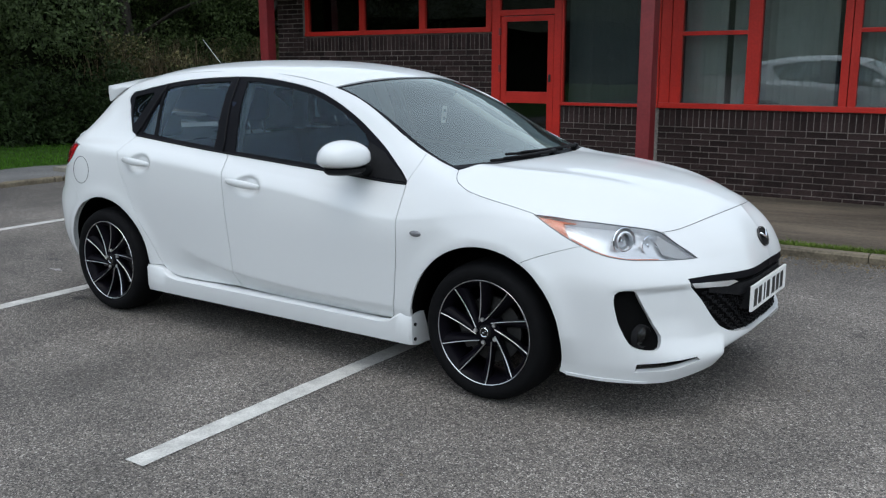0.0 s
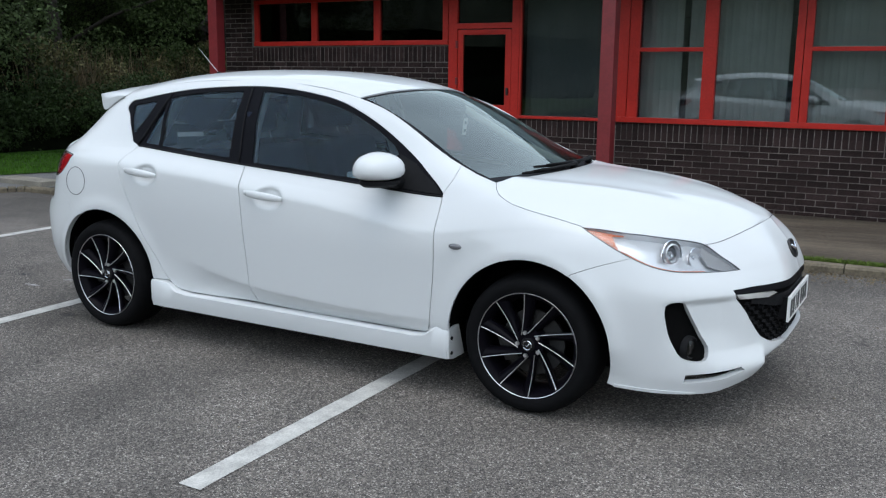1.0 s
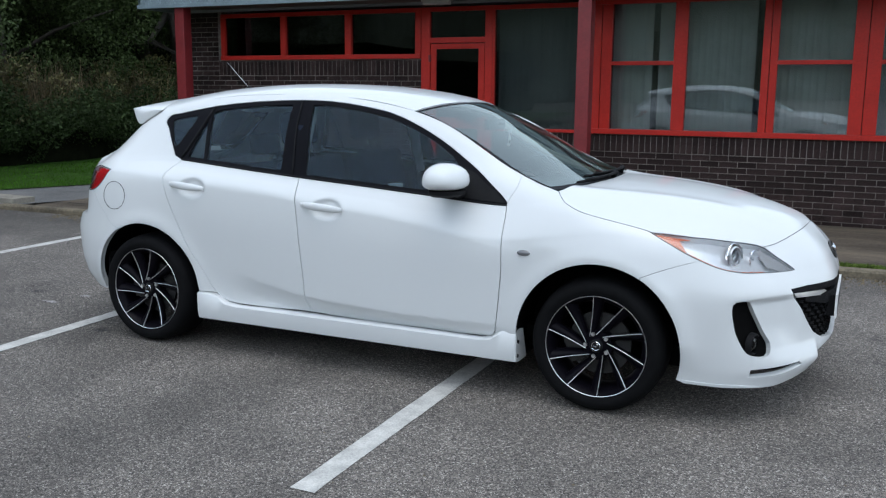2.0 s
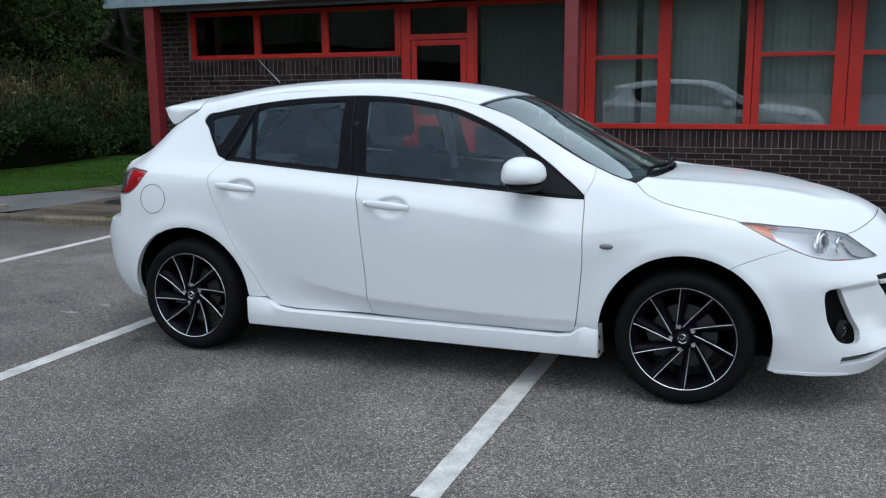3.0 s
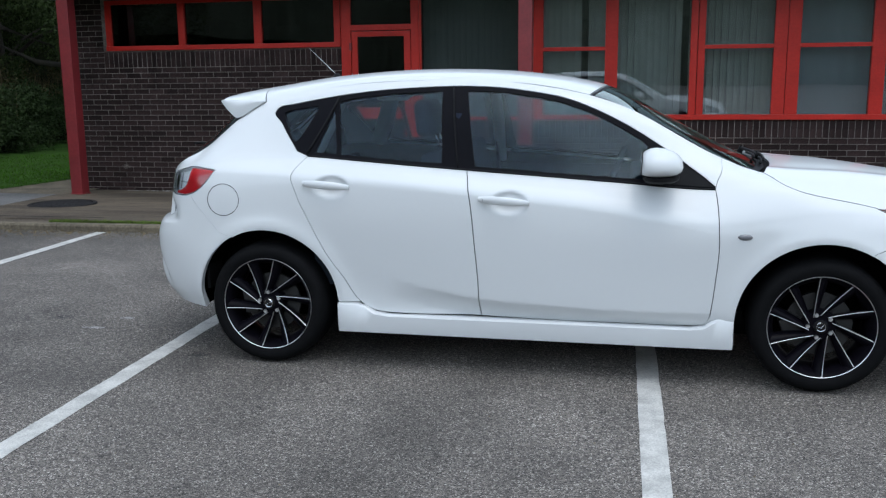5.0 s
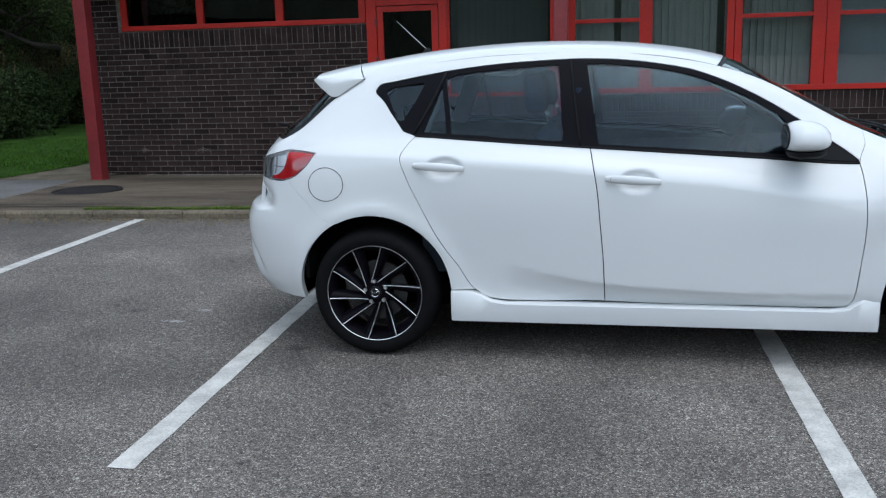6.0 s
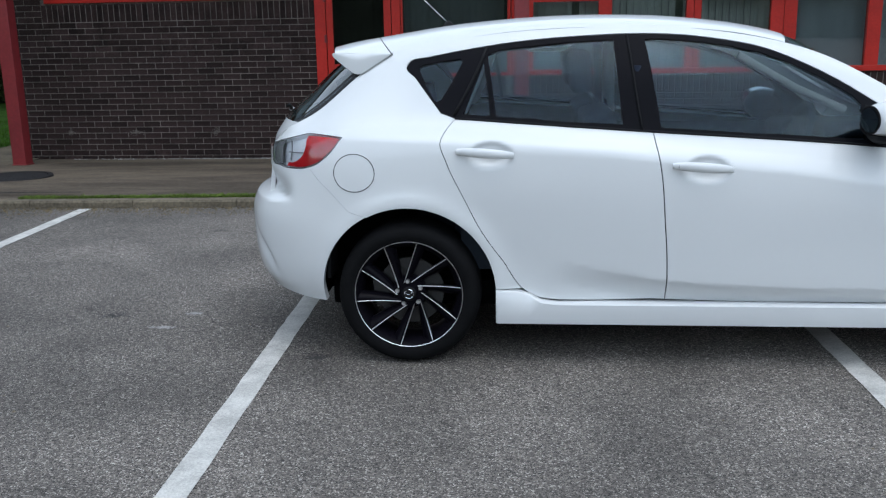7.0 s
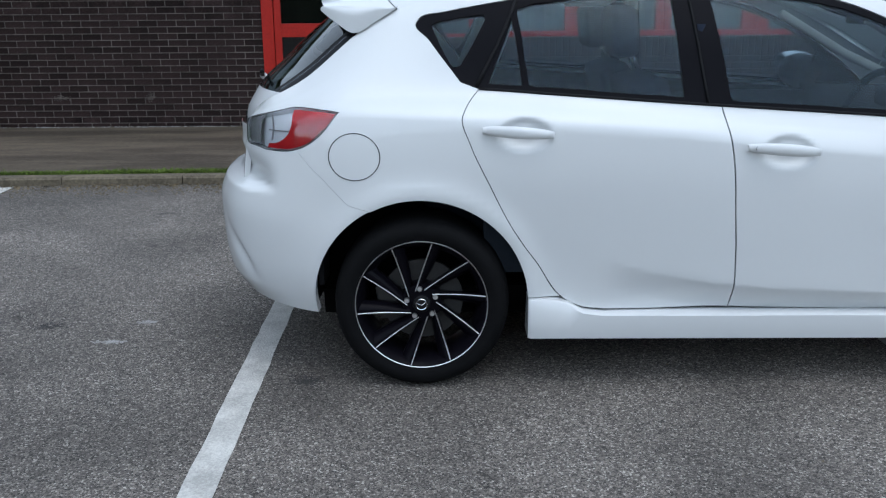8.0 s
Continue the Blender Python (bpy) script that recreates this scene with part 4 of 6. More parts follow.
def shell(uv, faces, side, depth=0.014, lift=0.0):
    """Verts, faces and normals of a piece of skin with turned-in edges; side -1: the driver's."""
    u, v = uv[:, 0].clip(0, U_KNOTS[-1]), uv[:, 1].clip(V_KNOTS[0], V_KNOTS[-1])
    p, n = skin(u, v), skin_normals(u, v)
    p = p + n * lift
    faces = [tuple(f) for f in faces]
    count = {}
    for f in faces:
        for a, b in zip(f, f[1:] + f[:1]):
            count[frozenset((a, b))] = count.get(frozenset((a, b)), 0) + 1
    flip = np.mean([np.dot(np.cross(p[f[1]] - p[f[0]], p[f[2]] - p[f[0]]), n[f[0]]) for f in faces]) < 0
    if flip:
        faces = [f[::-1] for f in faces]
    verts, out = [tuple(q) for q in p], list(faces)
    norms, rim = [[n[i] for i in f] for f in faces], {}
    if depth:
        for f in faces:
            for a, b in zip(f, f[1:] + f[:1]):
                if count[frozenset((a, b))] == 1 and max(p[a][1], p[b][1]) > 1e-3:
                    k = len(verts)
                    t = np.cross(p[b] - p[a], n[a])
                    t = t / max(np.linalg.norm(t), 1e-9)
                    for i in (a, b):
                        if i not in rim:
                            rim[i] = len(verts)
                            verts.append(tuple(p[i] - n[i] * depth))
                    out.append((b, a, rim[a], rim[b]))
                    norms.append([t] * 4)
    verts = np.array(verts)
    if side < 0:
        verts[:, 1] *= -1
        out = [f[::-1] for f in out]
        norms = [[q * (1, -1, 1) for q in f[::-1]] for f in norms]
    return verts, out, [q for f in norms for q in f]


car = empty("hatchback_car", "clean white five-door hatchback with black alloy wheels parked across bay lines", "car", at=(0, 0.02, 0))
car.scale = (1, 1.024, 1)
SIDES = (-1, 1)


def body_panel(name, outline, material, holes=(), label="", depth=0.014, lift=0.0, gap=0.0016, middle=False, parent=None, grid=0.028, sides=SIDES):
    """One pressed panel for each flank, or one across the middle of the car."""
    uv, faces = cut_panel(outline, holes, gap, grid)
    if middle:
        v1, f1, n1 = shell(uv, faces, -1, depth, lift)
        v2, f2, n2 = shell(uv, faces, 1, depth, lift)
        k = len(v1)
        seam = {tuple(np.round(q, 5)): i for i, q in enumerate(v1[: len(uv)]) if abs(q[1]) < 1e-5}
        at = [seam.get(tuple(np.round(q, 5)), i + k) if abs(q[1]) < 1e-5 and i < len(uv) else i + k for i, q in enumerate(v2)]
        return [mesh_object(name, np.r_[v1, v2], f1 + [tuple(at[i] for i in f) for f in f2], material, parent or car, label, True, corners=n1 + n2)]
    out = []
    for side in sides:
        v1, f1, n1 = shell(uv, faces, side, depth, lift)
        out.append(mesh_object(name, v1, f1, material, parent or car, label, True, corners=n1))
    return out


# shut lines as x, z
DOOR_FRONT = [(.845, .917), (.857, .833), (.862, .728), (.860, .569), (.845, .406), (.833, .330), (.800, .290)]
DOOR_GAP = [(-.302, .997), (-.270, .824), (-.254, .663), (-.239, .50), (-.230, .285)]
DOOR_REAR = [(-1.118, 1.053), (-1.158, 1.004), (-1.176, .962), (-1.149, .88), (-1.09, .755), (-1.003, .588), (-.926, .476), (-.840, .345), (-.775, .303), (-.673, .286)]
BELT = [(.845, .917), (.54, .935), (.155, .966), (-.302, .997), (-.65, 1.021), (-.93, 1.04), (-1.118, 1.053)]
SILL = [(-.673, .286), (-.50, .282), (-.230, .285), (.20, .279), (.64, .282), (.800, .290)]
ROOF_EDGE = [(-1.18, 1.075), (-1.215, 1.12), (-1.29, 1.215), (-1.335, 1.268), (-1.322, 1.287), (-1.24, 1.306), (-.95, 1.354), (-.665, 1.381), (-.39, 1.391), (-.25, 1.388), (.014, 1.358),
             (.145, 1.331), (.277, 1.283), (.407, 1.222), (.538, 1.147), (.66, 1.068), (.775, .985), (.845, .930)]
c_front, c_gap, c_rear, c_sill, c_roof = (curve2(flank(*p)) for p in (DOOR_FRONT, DOOR_GAP, DOOR_REAR, SILL, ROOF_EDGE))
belt_f, belt_r = curve2(flank(*BELT[:4])), curve2(flank(*BELT[3:]))
sill_f, sill_r = straight(flank(*SILL[2:])), straight(flank(*SILL[:3]))

front_doors = body_panel("front_door", joined(belt_f, c_gap, sill_f, c_front[::-1]), PAINT, label="white front door", grid=0.014, gap=0.0024)
rear_doors = body_panel("rear_door", joined(belt_r, c_rear, sill_r, c_gap[::-1]), PAINT, label="white rear door", grid=0.014, gap=0.0024)

LAMP_LOW = [(1.529, .775, .846), (1.60, .775, .80), (1.70, .775, .752), (1.80, .755, .708), (1.90, .70, .680), (2.00, .57, .662), (2.098, .43, .660)]
LAMP_TOP = [(2.098, .43, .660), (2.055, .47, .715), (1.99, .50, .775), (1.90, .56, .80), (1.80, .64, .815), (1.66, .725, .832), (1.529, .775, .846)]
lamp_low, lamp_top = curve2(solid(*LAMP_LOW)), curve2(solid(*LAMP_TOP))
BONNET_NOSE = [(1.99, .50, .785), (2.07, .36, .808), (2.12, .18, .828), (2.14, 0, .835)]
bonnet_nose = curve2(solid(*BONNET_NOSE))
bonnet_nose[-1][0] = 0
fender_top = curve2(flank((1.529, .846), (1.42, .870), (1.32, .889), (1.255, .903), (1.198, .918), (1.150, .937), (1.108, .960), (1.066, .986)))
seam_fb = curve2(flank((1.514, .652), (1.62, .695), (1.746, .735)))
i_seam = int(np.argmin(((lamp_low - seam_fb[-1]) ** 2).sum(1)))
pillar_seam = straight(flank((.875, 1.008), (.862, .97), (.845, .920)))
V_TOP = V_KNOTS[-1]


def rail_run(x0, x1):
    """Along the top edge of the skin between two x."""
    ok = GV == GV.max()
    xs, us = GP[ok][:, 0], GU[ok]
    a, b = (np.interp(x, xs[::-1], us[::-1]) for x in (x0, x1))
    return np.stack([np.linspace(a, b, max(2, int(abs(b - a) / 0.02))), np.full(max(2, int(abs(b - a) / 0.02)), V_TOP)], 1)


a_seam = math.degrees(math.atan2(.652 - ARCH_Z, 1.514 - WHEEL_X))
fender = joined(c_front[: len(c_front) - 1], straight(np.r_[c_front[-1:], flank((.86, .285), (.945, .33))]), arch(WHEEL_X, 178, a_seam, 0.376), seam_fb, lamp_low[: i_seam + 1][::-1], fender_top,
                rail_run(1.03, .875), pillar_seam)
body_panel("front_wing", fender, PAINT, label="white front wing")

GRILLE = [(0, .612), (.25, .606), (.43, .603), (.525, .598), (.515, .560), (.46, .47), (.40, .385), (.34, .352), (.2, .338), (0, .332)]
grille_hole = np.r_[[(-0.05, nose((0, .612))[0][1])], straight(nose(*GRILLE)), [(-0.05, nose((0, .332))[0][1])]]
fog_hole = curve2(nose((.766, .53), (.760, .560), (.735, .567), (.705, .560), (.678, .50), (.648, .42), (.635, .365), (.650, .328), (.690, .318), (.722, .335), (.745, .41), (.758, .47)), closed=True)
slit_hole = straight(nose((.712, .262), (.62, .273), (.535, .281), (.522, .264), (.60, .240), (.712, .226), (.712, .262)))[:-1]
low_f = straight(np.r_[flank((1.70, .195)), [(U_KNOTS[5], .19), (U_KNOTS[4], .19), (U_KNOTS[3], .19), (U_KNOTS[2], .19), (U_KNOTS[1], .19), (0, .19)]])
bumper_front = joined(arch(WHEEL_X, a_seam, -18, 0.378)[:], low_f, straight([(0, .19), tuple(bonnet_nose[-1])]), bonnet_nose[::-1], lamp_top[: max(2, int(np.argmin(((lamp_top - bonnet_nose[0]) ** 2).sum(1))))][::-1],
                      lamp_low[i_seam:][::-1], seam_fb[::-1])
body_panel("front_bumper", bumper_front, PAINT, holes=[grille_hole, fog_hole, slit_hole], label="white front bumper with a wide grille opening", middle=True, gap=0.0008, depth=0.028, grid=0.018)

# tail
TAIL_LAMP = [(-1.590, .984), (-1.66, .992), (-1.756, .995), (-1.84, .985)]
LAMP_REAR = [(-1.84, .68, .99), (-1.905, .62, .965), (-1.945, .55, .94), (-1.965, .53, .90), (-1.955, .54, .86), (-1.90, .62, .846)]
LAMP_LOWER = [(-1.86, .845), (-1.764, .851), (-1.688, .882), (-1.63, .935), (-1.590, .984)]
tail_lamp = joined(curve2(flank(*TAIL_LAMP[:3])), curve2(solid(*LAMP_REAR)), curve2(flank(*LAMP_LOWER)))
seam_rb = straight(flank((-1.738, .851), (-1.655, .765), (-1.567, .673), (-1.487, .652)))
i_lower = int(np.argmin(((tail_lamp - seam_rb[0]) ** 2).sum(1)))
a_rear = math.degrees(math.atan2(.652 - ARCH_Z, -1.487 + WHEEL_X))
lamp_front_edge = tail_lamp[i_lower:]
i_low = int(np.argmin(((c_rear - flank((-.840, .345))[0]) ** 2).sum(1)))
i_up = int(np.argmin(((tail_lamp - solid((-1.935, .56, .945))[0]) ** 2).sum(1)))
quarter = joined(c_roof[::-1], c_rear[: i_low + 1], straight(np.r_[c_rear[i_low : i_low + 1], flank((-.945, .336))]), arch(-WHEEL_X, 3, a_rear, 0.374), seam_rb[::-1],
                 lamp_front_edge, tail_lamp[: i_up + 1], rail_run(-1.93, .875), pillar_seam)
body_panel("body_side", quarter, PAINT, gap=0.0007, label="white rear quarter, roof rail and windscreen pillar")

low_r = straight([tuple(flank((-1.70, .25))[0]), (U_KNOTS[16], .19), (U_KNOTS[17], .19), (U_KNOTS[18], .19), (U_KNOTS[19], .19), (U_KNOTS[20], .19)])
i_rear = int(np.argmin(((tail_lamp - solid((-1.955, .54, .86))[0]) ** 2).sum(1)))
bumper_rear = joined(arch(-WHEEL_X, a_rear, 190, 0.378), low_r, straight([(U_KNOTS[20], .19), (U_KNOTS[20], .76), (U_KNOTS[18], .76), tuple(tail_lamp[i_rear])]), tail_lamp[i_rear : i_lower + 1], seam_rb)
body_panel("rear_bumper", bumper_rear, PAINT, label="white rear bumper", middle=True, gap=0.0003, depth=0.03, grid=0.018)

# painted returns beside the tailgate and above the bumper ledge
u_lamp = float(solid((-1.965, .53, .90))[0][0])
for poly in ([(U_KNOTS[17] - .05, .685), (U_KNOTS[19], .685), (U_KNOTS[19], .835), (U_KNOTS[17] - .05, .835)], [(u_lamp + .012, .835), (U_KNOTS[19], .835), (U_KNOTS[19], .93), (u_lamp + .012, .93)]):
    body_panel("tailgate_return", straight(np.array(poly + poly[:1]))[:-1], PAINT, depth=0, lift=-0.010, gap=0, label="white painted return beside the tailgate")

# black window surround, panes
belt_all = curve2(flank(*BELT))
dlo = joined(belt_all, curve2(flank((-1.118, 1.053), (-1.155, 1.060), (-1.18, 1.075))), c_roof)


def ring(*pts):
    return straight(np.r_[flank(*pts), flank(pts[0])])[:-1]


PANE_FRONT = ring((-.265, 1.012), (-.325, 1.368), (-.24, 1.366), (.014, 1.336), (.145, 1.308), (.28, 1.258), (.41, 1.195), (.52, 1.128), (.555, 1.09), (.555, .955), (.155, .985))
PANE_REAR = ring((-.425, 1.027), (-.945, 1.062), (-.965, 1.20), (-.985, 1.315), (-.93, 1.332), (-.665, 1.358), (-.455, 1.367), (-.44, 1.20))
PANE_SMALL = ring((-.97, 1.064), (-1.085, 1.072), (-1.045, 1.17), (-1.003, 1.285), (-.988, 1.20))
PANE_QUARTER = ring((-1.215, 1.135), (-1.20, 1.122), (-1.18, 1.13), (-1.14, 1.195), (-1.092, 1.285), (-1.10, 1.298), (-1.262, 1.274), (-1.282, 1.262), (-1.25, 1.195))
panes = [PANE_FRONT, PANE_REAR, PANE_SMALL, PANE_QUARTER]
surrounds = body_panel("window_surround", dlo, GLOSS_BLACK, holes=panes, label="black window surround and pillars", depth=0.02, lift=-0.003, gap=0.001)
body_panel("pillar_cover", ring((-.272, 1.02), (-.405, 1.028), (-.428, 1.20), (-.438, 1.355), (-.330, 1.362), (-.301, 1.20)), GLOSS_BLACK, depth=0, lift=-0.0048, gap=0, label="black centre pillar")
for name, outline in zip(("front_window", "rear_window", "rear_vent_window", "quarter_window"), panes):
    body_panel(name, inset(outline, -0.006), CAR_GLASS, depth=0, lift=-0.007, gap=0, label="tinted side window", grid=0.05)

# a divider in the black surround between door frame and quarter window
for side in SIDES:
    for name, pts, r in (("window_seal", [(-1.125, 1.062), (-1.03, 1.24), (-.985, 1.345)], 0.006), ("belt_seal", BELT, 0.005), ("pillar_seal", [(-.345, 1.0), (-.375, 1.20), (-.40, 1.388)], 0.004)):
        q = curve2(flank(*pts), 0.05)
        p, n = skin(q[:, 0], q[:, 1]), skin_normals(q[:, 0], q[:, 1])
        rod(name, [(a[0], a[1] * side, a[2]) for a in p + n * 0.001], r, TRIM, car)


def patch(edge, centre, power, s0, s1, ns, nw, drop=0.0):
    """A panel that spans the car between an edge line and its mirror image, crowned towards the middle line."""
    edge, centre = np.array(edge, float), np.array(centre, float)
    k = np.arange(len(edge), dtype=float)
    s = np.linspace(s0, s1, ns)
    e, c = along(k, edge, s), along(k, centre, s)
    w = np.linspace(-1, 1, nw)
    g = 1 - np.abs(w) ** power
    verts = np.zeros((ns, nw, 3))
    verts[:, :, 0] = e[:, :1] + (c - e)[:, :1] * (1 - w**2)[None]
    verts[:, :, 1] = e[:, 1:2] * w[None]
    verts[:, :, 2] = e[:, 2:] + (c - e)[:, 2:] * g[None] - drop
    return verts


def grid_mesh(name, v, material, label="", depth=0.012, parent=None, turn=0.0):
    ns, nw = v.shape[:2]
    verts = v.reshape(-1, 3)
    faces = [(i * nw + j, i * nw + j + 1, (i + 1) * nw + j + 1, (i + 1) * nw + j) for i in range(ns - 1) for j in range(nw - 1)]
    du, dv = np.gradient(v, axis=0), np.gradient(v, axis=1)
    n = np.cross(dv, du).reshape(-1, 3)
    n /= np.maximum(np.linalg.norm(n, axis=1, keepdims=True), 1e-9)
    mid = n[len(n) // 2]
    if np.dot(mid, verts[len(n) // 2] - np.array((0, 0, 0.6))) < 0:
        n = -n
    if turn:
        w = np.tile(np.linspace(-1, 1, nw), ns)
        n[:, 1] += np.sign(verts[:, 1]) * turn * np.clip((np.abs(w) - 0.8) / 0.2, 0, 1) ** 2
        n /= np.linalg.norm(n, axis=1, keepdims=True)
    f = faces[len(faces) // 2]
    if np.dot(np.cross(verts[f[1]] - verts[f[0]], verts[f[2]] - verts[f[0]]), n[f[0]]) < 0:
        faces = [g[::-1] for g in faces]
    verts, norms = list(map(tuple, verts)), list(map(tuple, n))
    if depth:
        loop = [j for j in range(nw)] + [i * nw + nw - 1 for i in range(1, ns)] + [(ns - 1) * nw + j for j in range(nw - 2, -1, -1)] + [i * nw for i in range(ns - 2, 0, -1)]
        centre = np.array(verts).mean(0)
        for a, b in zip(loop, loop[1:] + loop[:1]):
            k = len(verts)
            pa, pb = np.array(verts[a]), np.array(verts[b])
            t = np.cross(pb - pa, np.array(norms[a]))
            t = t / max(np.linalg.norm(t), 1e-9)
            if np.dot(t, pa - centre) < 0:
                t = -t
            verts += [tuple(pa), tuple(pb), tuple(pb - np.array(norms[b]) * depth), tuple(pa - np.array(norms[a]) * depth)]
            norms += [tuple(t)] * 4
            out = np.dot(np.cross(pb - pa, -np.array(norms[a])), t) > 0
            faces.append((k, k + 1, k + 2, k + 3) if out else (k + 3, k + 2, k + 1, k))
    return mesh_object(name, verts, faces, material, parent or car, label, True, norms)


BONNET_EDGE = [(2.137, .003, .835), (2.12, .18, .828), (2.07, .36, .808), (1.985, .497, .786), (1.90, .56, .803), (1.80, .635, .818), (1.66, .722, .836), (1.53, .768, .850), (1.42, .772, .874),
               (1.32, .770, .896), (1.184, .766, .922), (1.12, .735, .950), (1.070, .69, .985)]
BONNET_MID = [(2.135, 0, .836), (2.105, 0, .853), (2.05, 0, .879), (1.97, 0, .905), (1.89, 0, .925), (1.80, 0, .943), (1.67, 0, .963), (1.55, 0, .979), (1.45, 0, .989),
              (1.36, 0, .995), (1.24, 0, 1.001), (1.19, 0, 1.001), (1.155, 0, .998)]
i_tip = int(np.argmin(((lamp_top - bonnet_nose[0]) ** 2).sum(1)))
edge_uv = joined(bonnet_nose[::-1], lamp_top[i_tip:], fender_top)
edge_uv = edge_uv[np.r_[np.arange(0, len(edge_uv) - 1, 3), len(edge_uv) - 1]]
old, mid = np.array(BONNET_EDGE), np.array(BONNET_MID)
BONNET_EDGE = skin(edge_uv[:, 0], edge_uv[:, 1]) + np.array((-.002, -.0025, .0005))
BONNET_EDGE[0, 1] = 0.003
BONNET_MID = np.stack([np.interp(-BONNET_EDGE[:, 0], -old[:, 0], mid[:, k]) for k in range(3)], 1)
bonnet = patch(BONNET_EDGE, BONNET_MID, 2.6, 0.05, len(BONNET_EDGE) - 1, 70, 49)
crest = np.abs(bonnet[:, :, 1])
inner = 0.30 + 0.22 * np.clip((2.1 - bonnet[:, :, 0]) / 1.0, 0, 1)
bonnet[:, :, 2] += 0.012 * np.exp(-(((crest - inner) / 0.07) ** 2)) * np.clip((2.05 - bonnet[:, :, 0]) / 0.3, 0, 1)
grid_mesh("bonnet", bonnet, PAINT, "white bonnet", 0.015)

RAIL = [(1.035, .664, .990), (.85, .628, 1.096), (.55, .588, 1.246), (.258, .555, 1.362), (-.1, .553, 1.408), (-.6, .551, 1.421), (-1.0, .546, 1.396), (-1.40, .540, 1.338)]
top_x, top_u = GP[GV == GV.max()][:, 0], GU[GV == GV.max()]
RAIL = [skin([np.interp(x, top_x[::-1], top_u[::-1])], [V_TOP])[0] + np.array((0, -.0008, .0005)) for x, _, _ in RAIL]
MIDLINE = [(1.13, 0, .985), (.90, 0, 1.09), (.62, 0, 1.24), (.33, 0, 1.387), (-.1, 0, 1.462), (-.6, 0, 1.481), (-1.1, 0, 1.453), (-1.52, 0, 1.395)]
screen = grid_mesh("windscreen", patch(RAIL, MIDLINE, 2.4, 0.0, 2.97, 90, 97, 0.004), SCREEN_GLASS, "sloping laminated windscreen", 0)
screen.visible_shadow = False
grid_mesh("windscreen_band", patch(RAIL, MIDLINE, 2.4, 2.945, 2.985, 3, 25, 0.0025), GLOSS_BLACK, "black windscreen border", 0)
cowl_band = patch(RAIL, MIDLINE, 2.4, 0.0, 0.16, 4, 25, 0.0025)
grid_mesh("cowl_band", cowl_band, GLOSS_BLACK, "black windscreen border", 0)
full = patch(RAIL, MIDLINE, 2.4, 0.0, 2.97, 30, 161, 0.0025)
for a, b in ((0, 4), (157, 161)):
    grid_mesh("windscreen_band", full[:, a:b], GLOSS_BLACK, "black windscreen border", 0)
grid_mesh("roof_panel", patch(RAIL, MIDLINE, 2.8, 3.0, 7.0, 50, 61), PAINT, "white roof", 0.012, turn=0.45)
SPOIL_EDGE = [tuple(RAIL[-1] + np.array((-.006, 0, 0))), (-1.50, .535, 1.322), (-1.60, .515, 1.326), (-1.668, .488, 1.328)]
SPOIL_MID = [(-1.525, 0, 1.394), (-1.59, 0, 1.384), (-1.66, 0, 1.371), (-1.725, 0, 1.355)]
spoiler = empty("spoiler", "", "")
spoiler.parent = car
top = patch(SPOIL_EDGE, SPOIL_MID, 2.8, 0, 3, 12, 41)
grid_mesh("spoiler_top", top, PAINT, "white roof spoiler", 0.03, spoiler, turn=0.4)
for side in SIDES:
    # a rounded side that runs on from the top and closes below
    upper = np.array([SPOIL_EDGE[0], (-1.47, .537, 1.3265), (-1.55, .526, 1.3245), (-1.62, .506, 1.327), (-1.668, .488, 1.328)])
    lower = np.array([(-1.405, .556, 1.318), (-1.475, .570, 1.276), (-1.552, .573, 1.236), (-1.625, .533, 1.274), (-1.680, .484, 1.312)])
    q = np.linspace(0, 4, 25)
    up_line, low_line = along(np.arange(5.0), upper, q), along(np.arange(5.0), lower, q)
    rows, verts, norms = 9, [], []
    for i in range(rows):
        t = i / (rows - 1)
        for a, b in zip(up_line, low_line):
            p = a + (b - a) * t + np.array((-0.004, 0.010, 0.004)) * math.sin(math.pi * t)
            lean = 1.1 * max(0.0, 1 - t / 0.45) ** 2 + 0.12 - 0.2 * t
            n = Vector((-0.12 - 0.35 * max(0.0, (-1.60 - p[0]) / 0.08), 1.0, lean)).normalized()
            verts.append((p[0], p[1] * side, p[2]))
            norms.append((n.x, n.y * side, n.z))
    for a in low_line:
        verts.append((a[0] + 0.015, (a[1] - 0.09) * side, a[2] + 0.030))
        norms.append((-0.5, -0.1 * side, -0.85))
    faces = [(i * 25 + j, i * 25 + j + 1, i * 25 + j + 26, i * 25 + j + 25) for i in range(rows) for j in range(24)]
    mesh_object("spoiler_end", verts, faces if side < 0 else [f[::-1] for f in faces], PAINT, spoiler, "", True, norms)
GATE_EDGE = [(-1.47, .545, 1.29), (-1.56, .563, 1.215), (-1.67, .578, 1.125), (-1.78, .59, 1.052), (-1.875, .59, 1.008), (-1.93, .565, .955), (-1.962, .545, .86), (-1.985, .55, .70)]
GATE_MID = [(-1.70, 0, 1.30), (-1.80, 0, 1.215), (-1.89, 0, 1.13), (-1.98, 0, 1.052), (-2.02, 0, .99), (-2.045, 0, .93), (-2.04, 0, .83), (-2.06, 0, .72)]
grid_mesh("rear_screen", patch(GATE_EDGE, GATE_MID, 2.2, 0, 3.4, 20, 25), PRIVACY, "dark tinted rear window", 0).visible_shadow = False
grid_mesh("tailgate", patch(GATE_EDGE, GATE_MID, 2.2, 3.4, 7, 20, 25), PAINT, "white tailgate", 0.02)
wide = patch(GATE_EDGE, GATE_MID, 2.2, 0, 3.4, 20, 61)
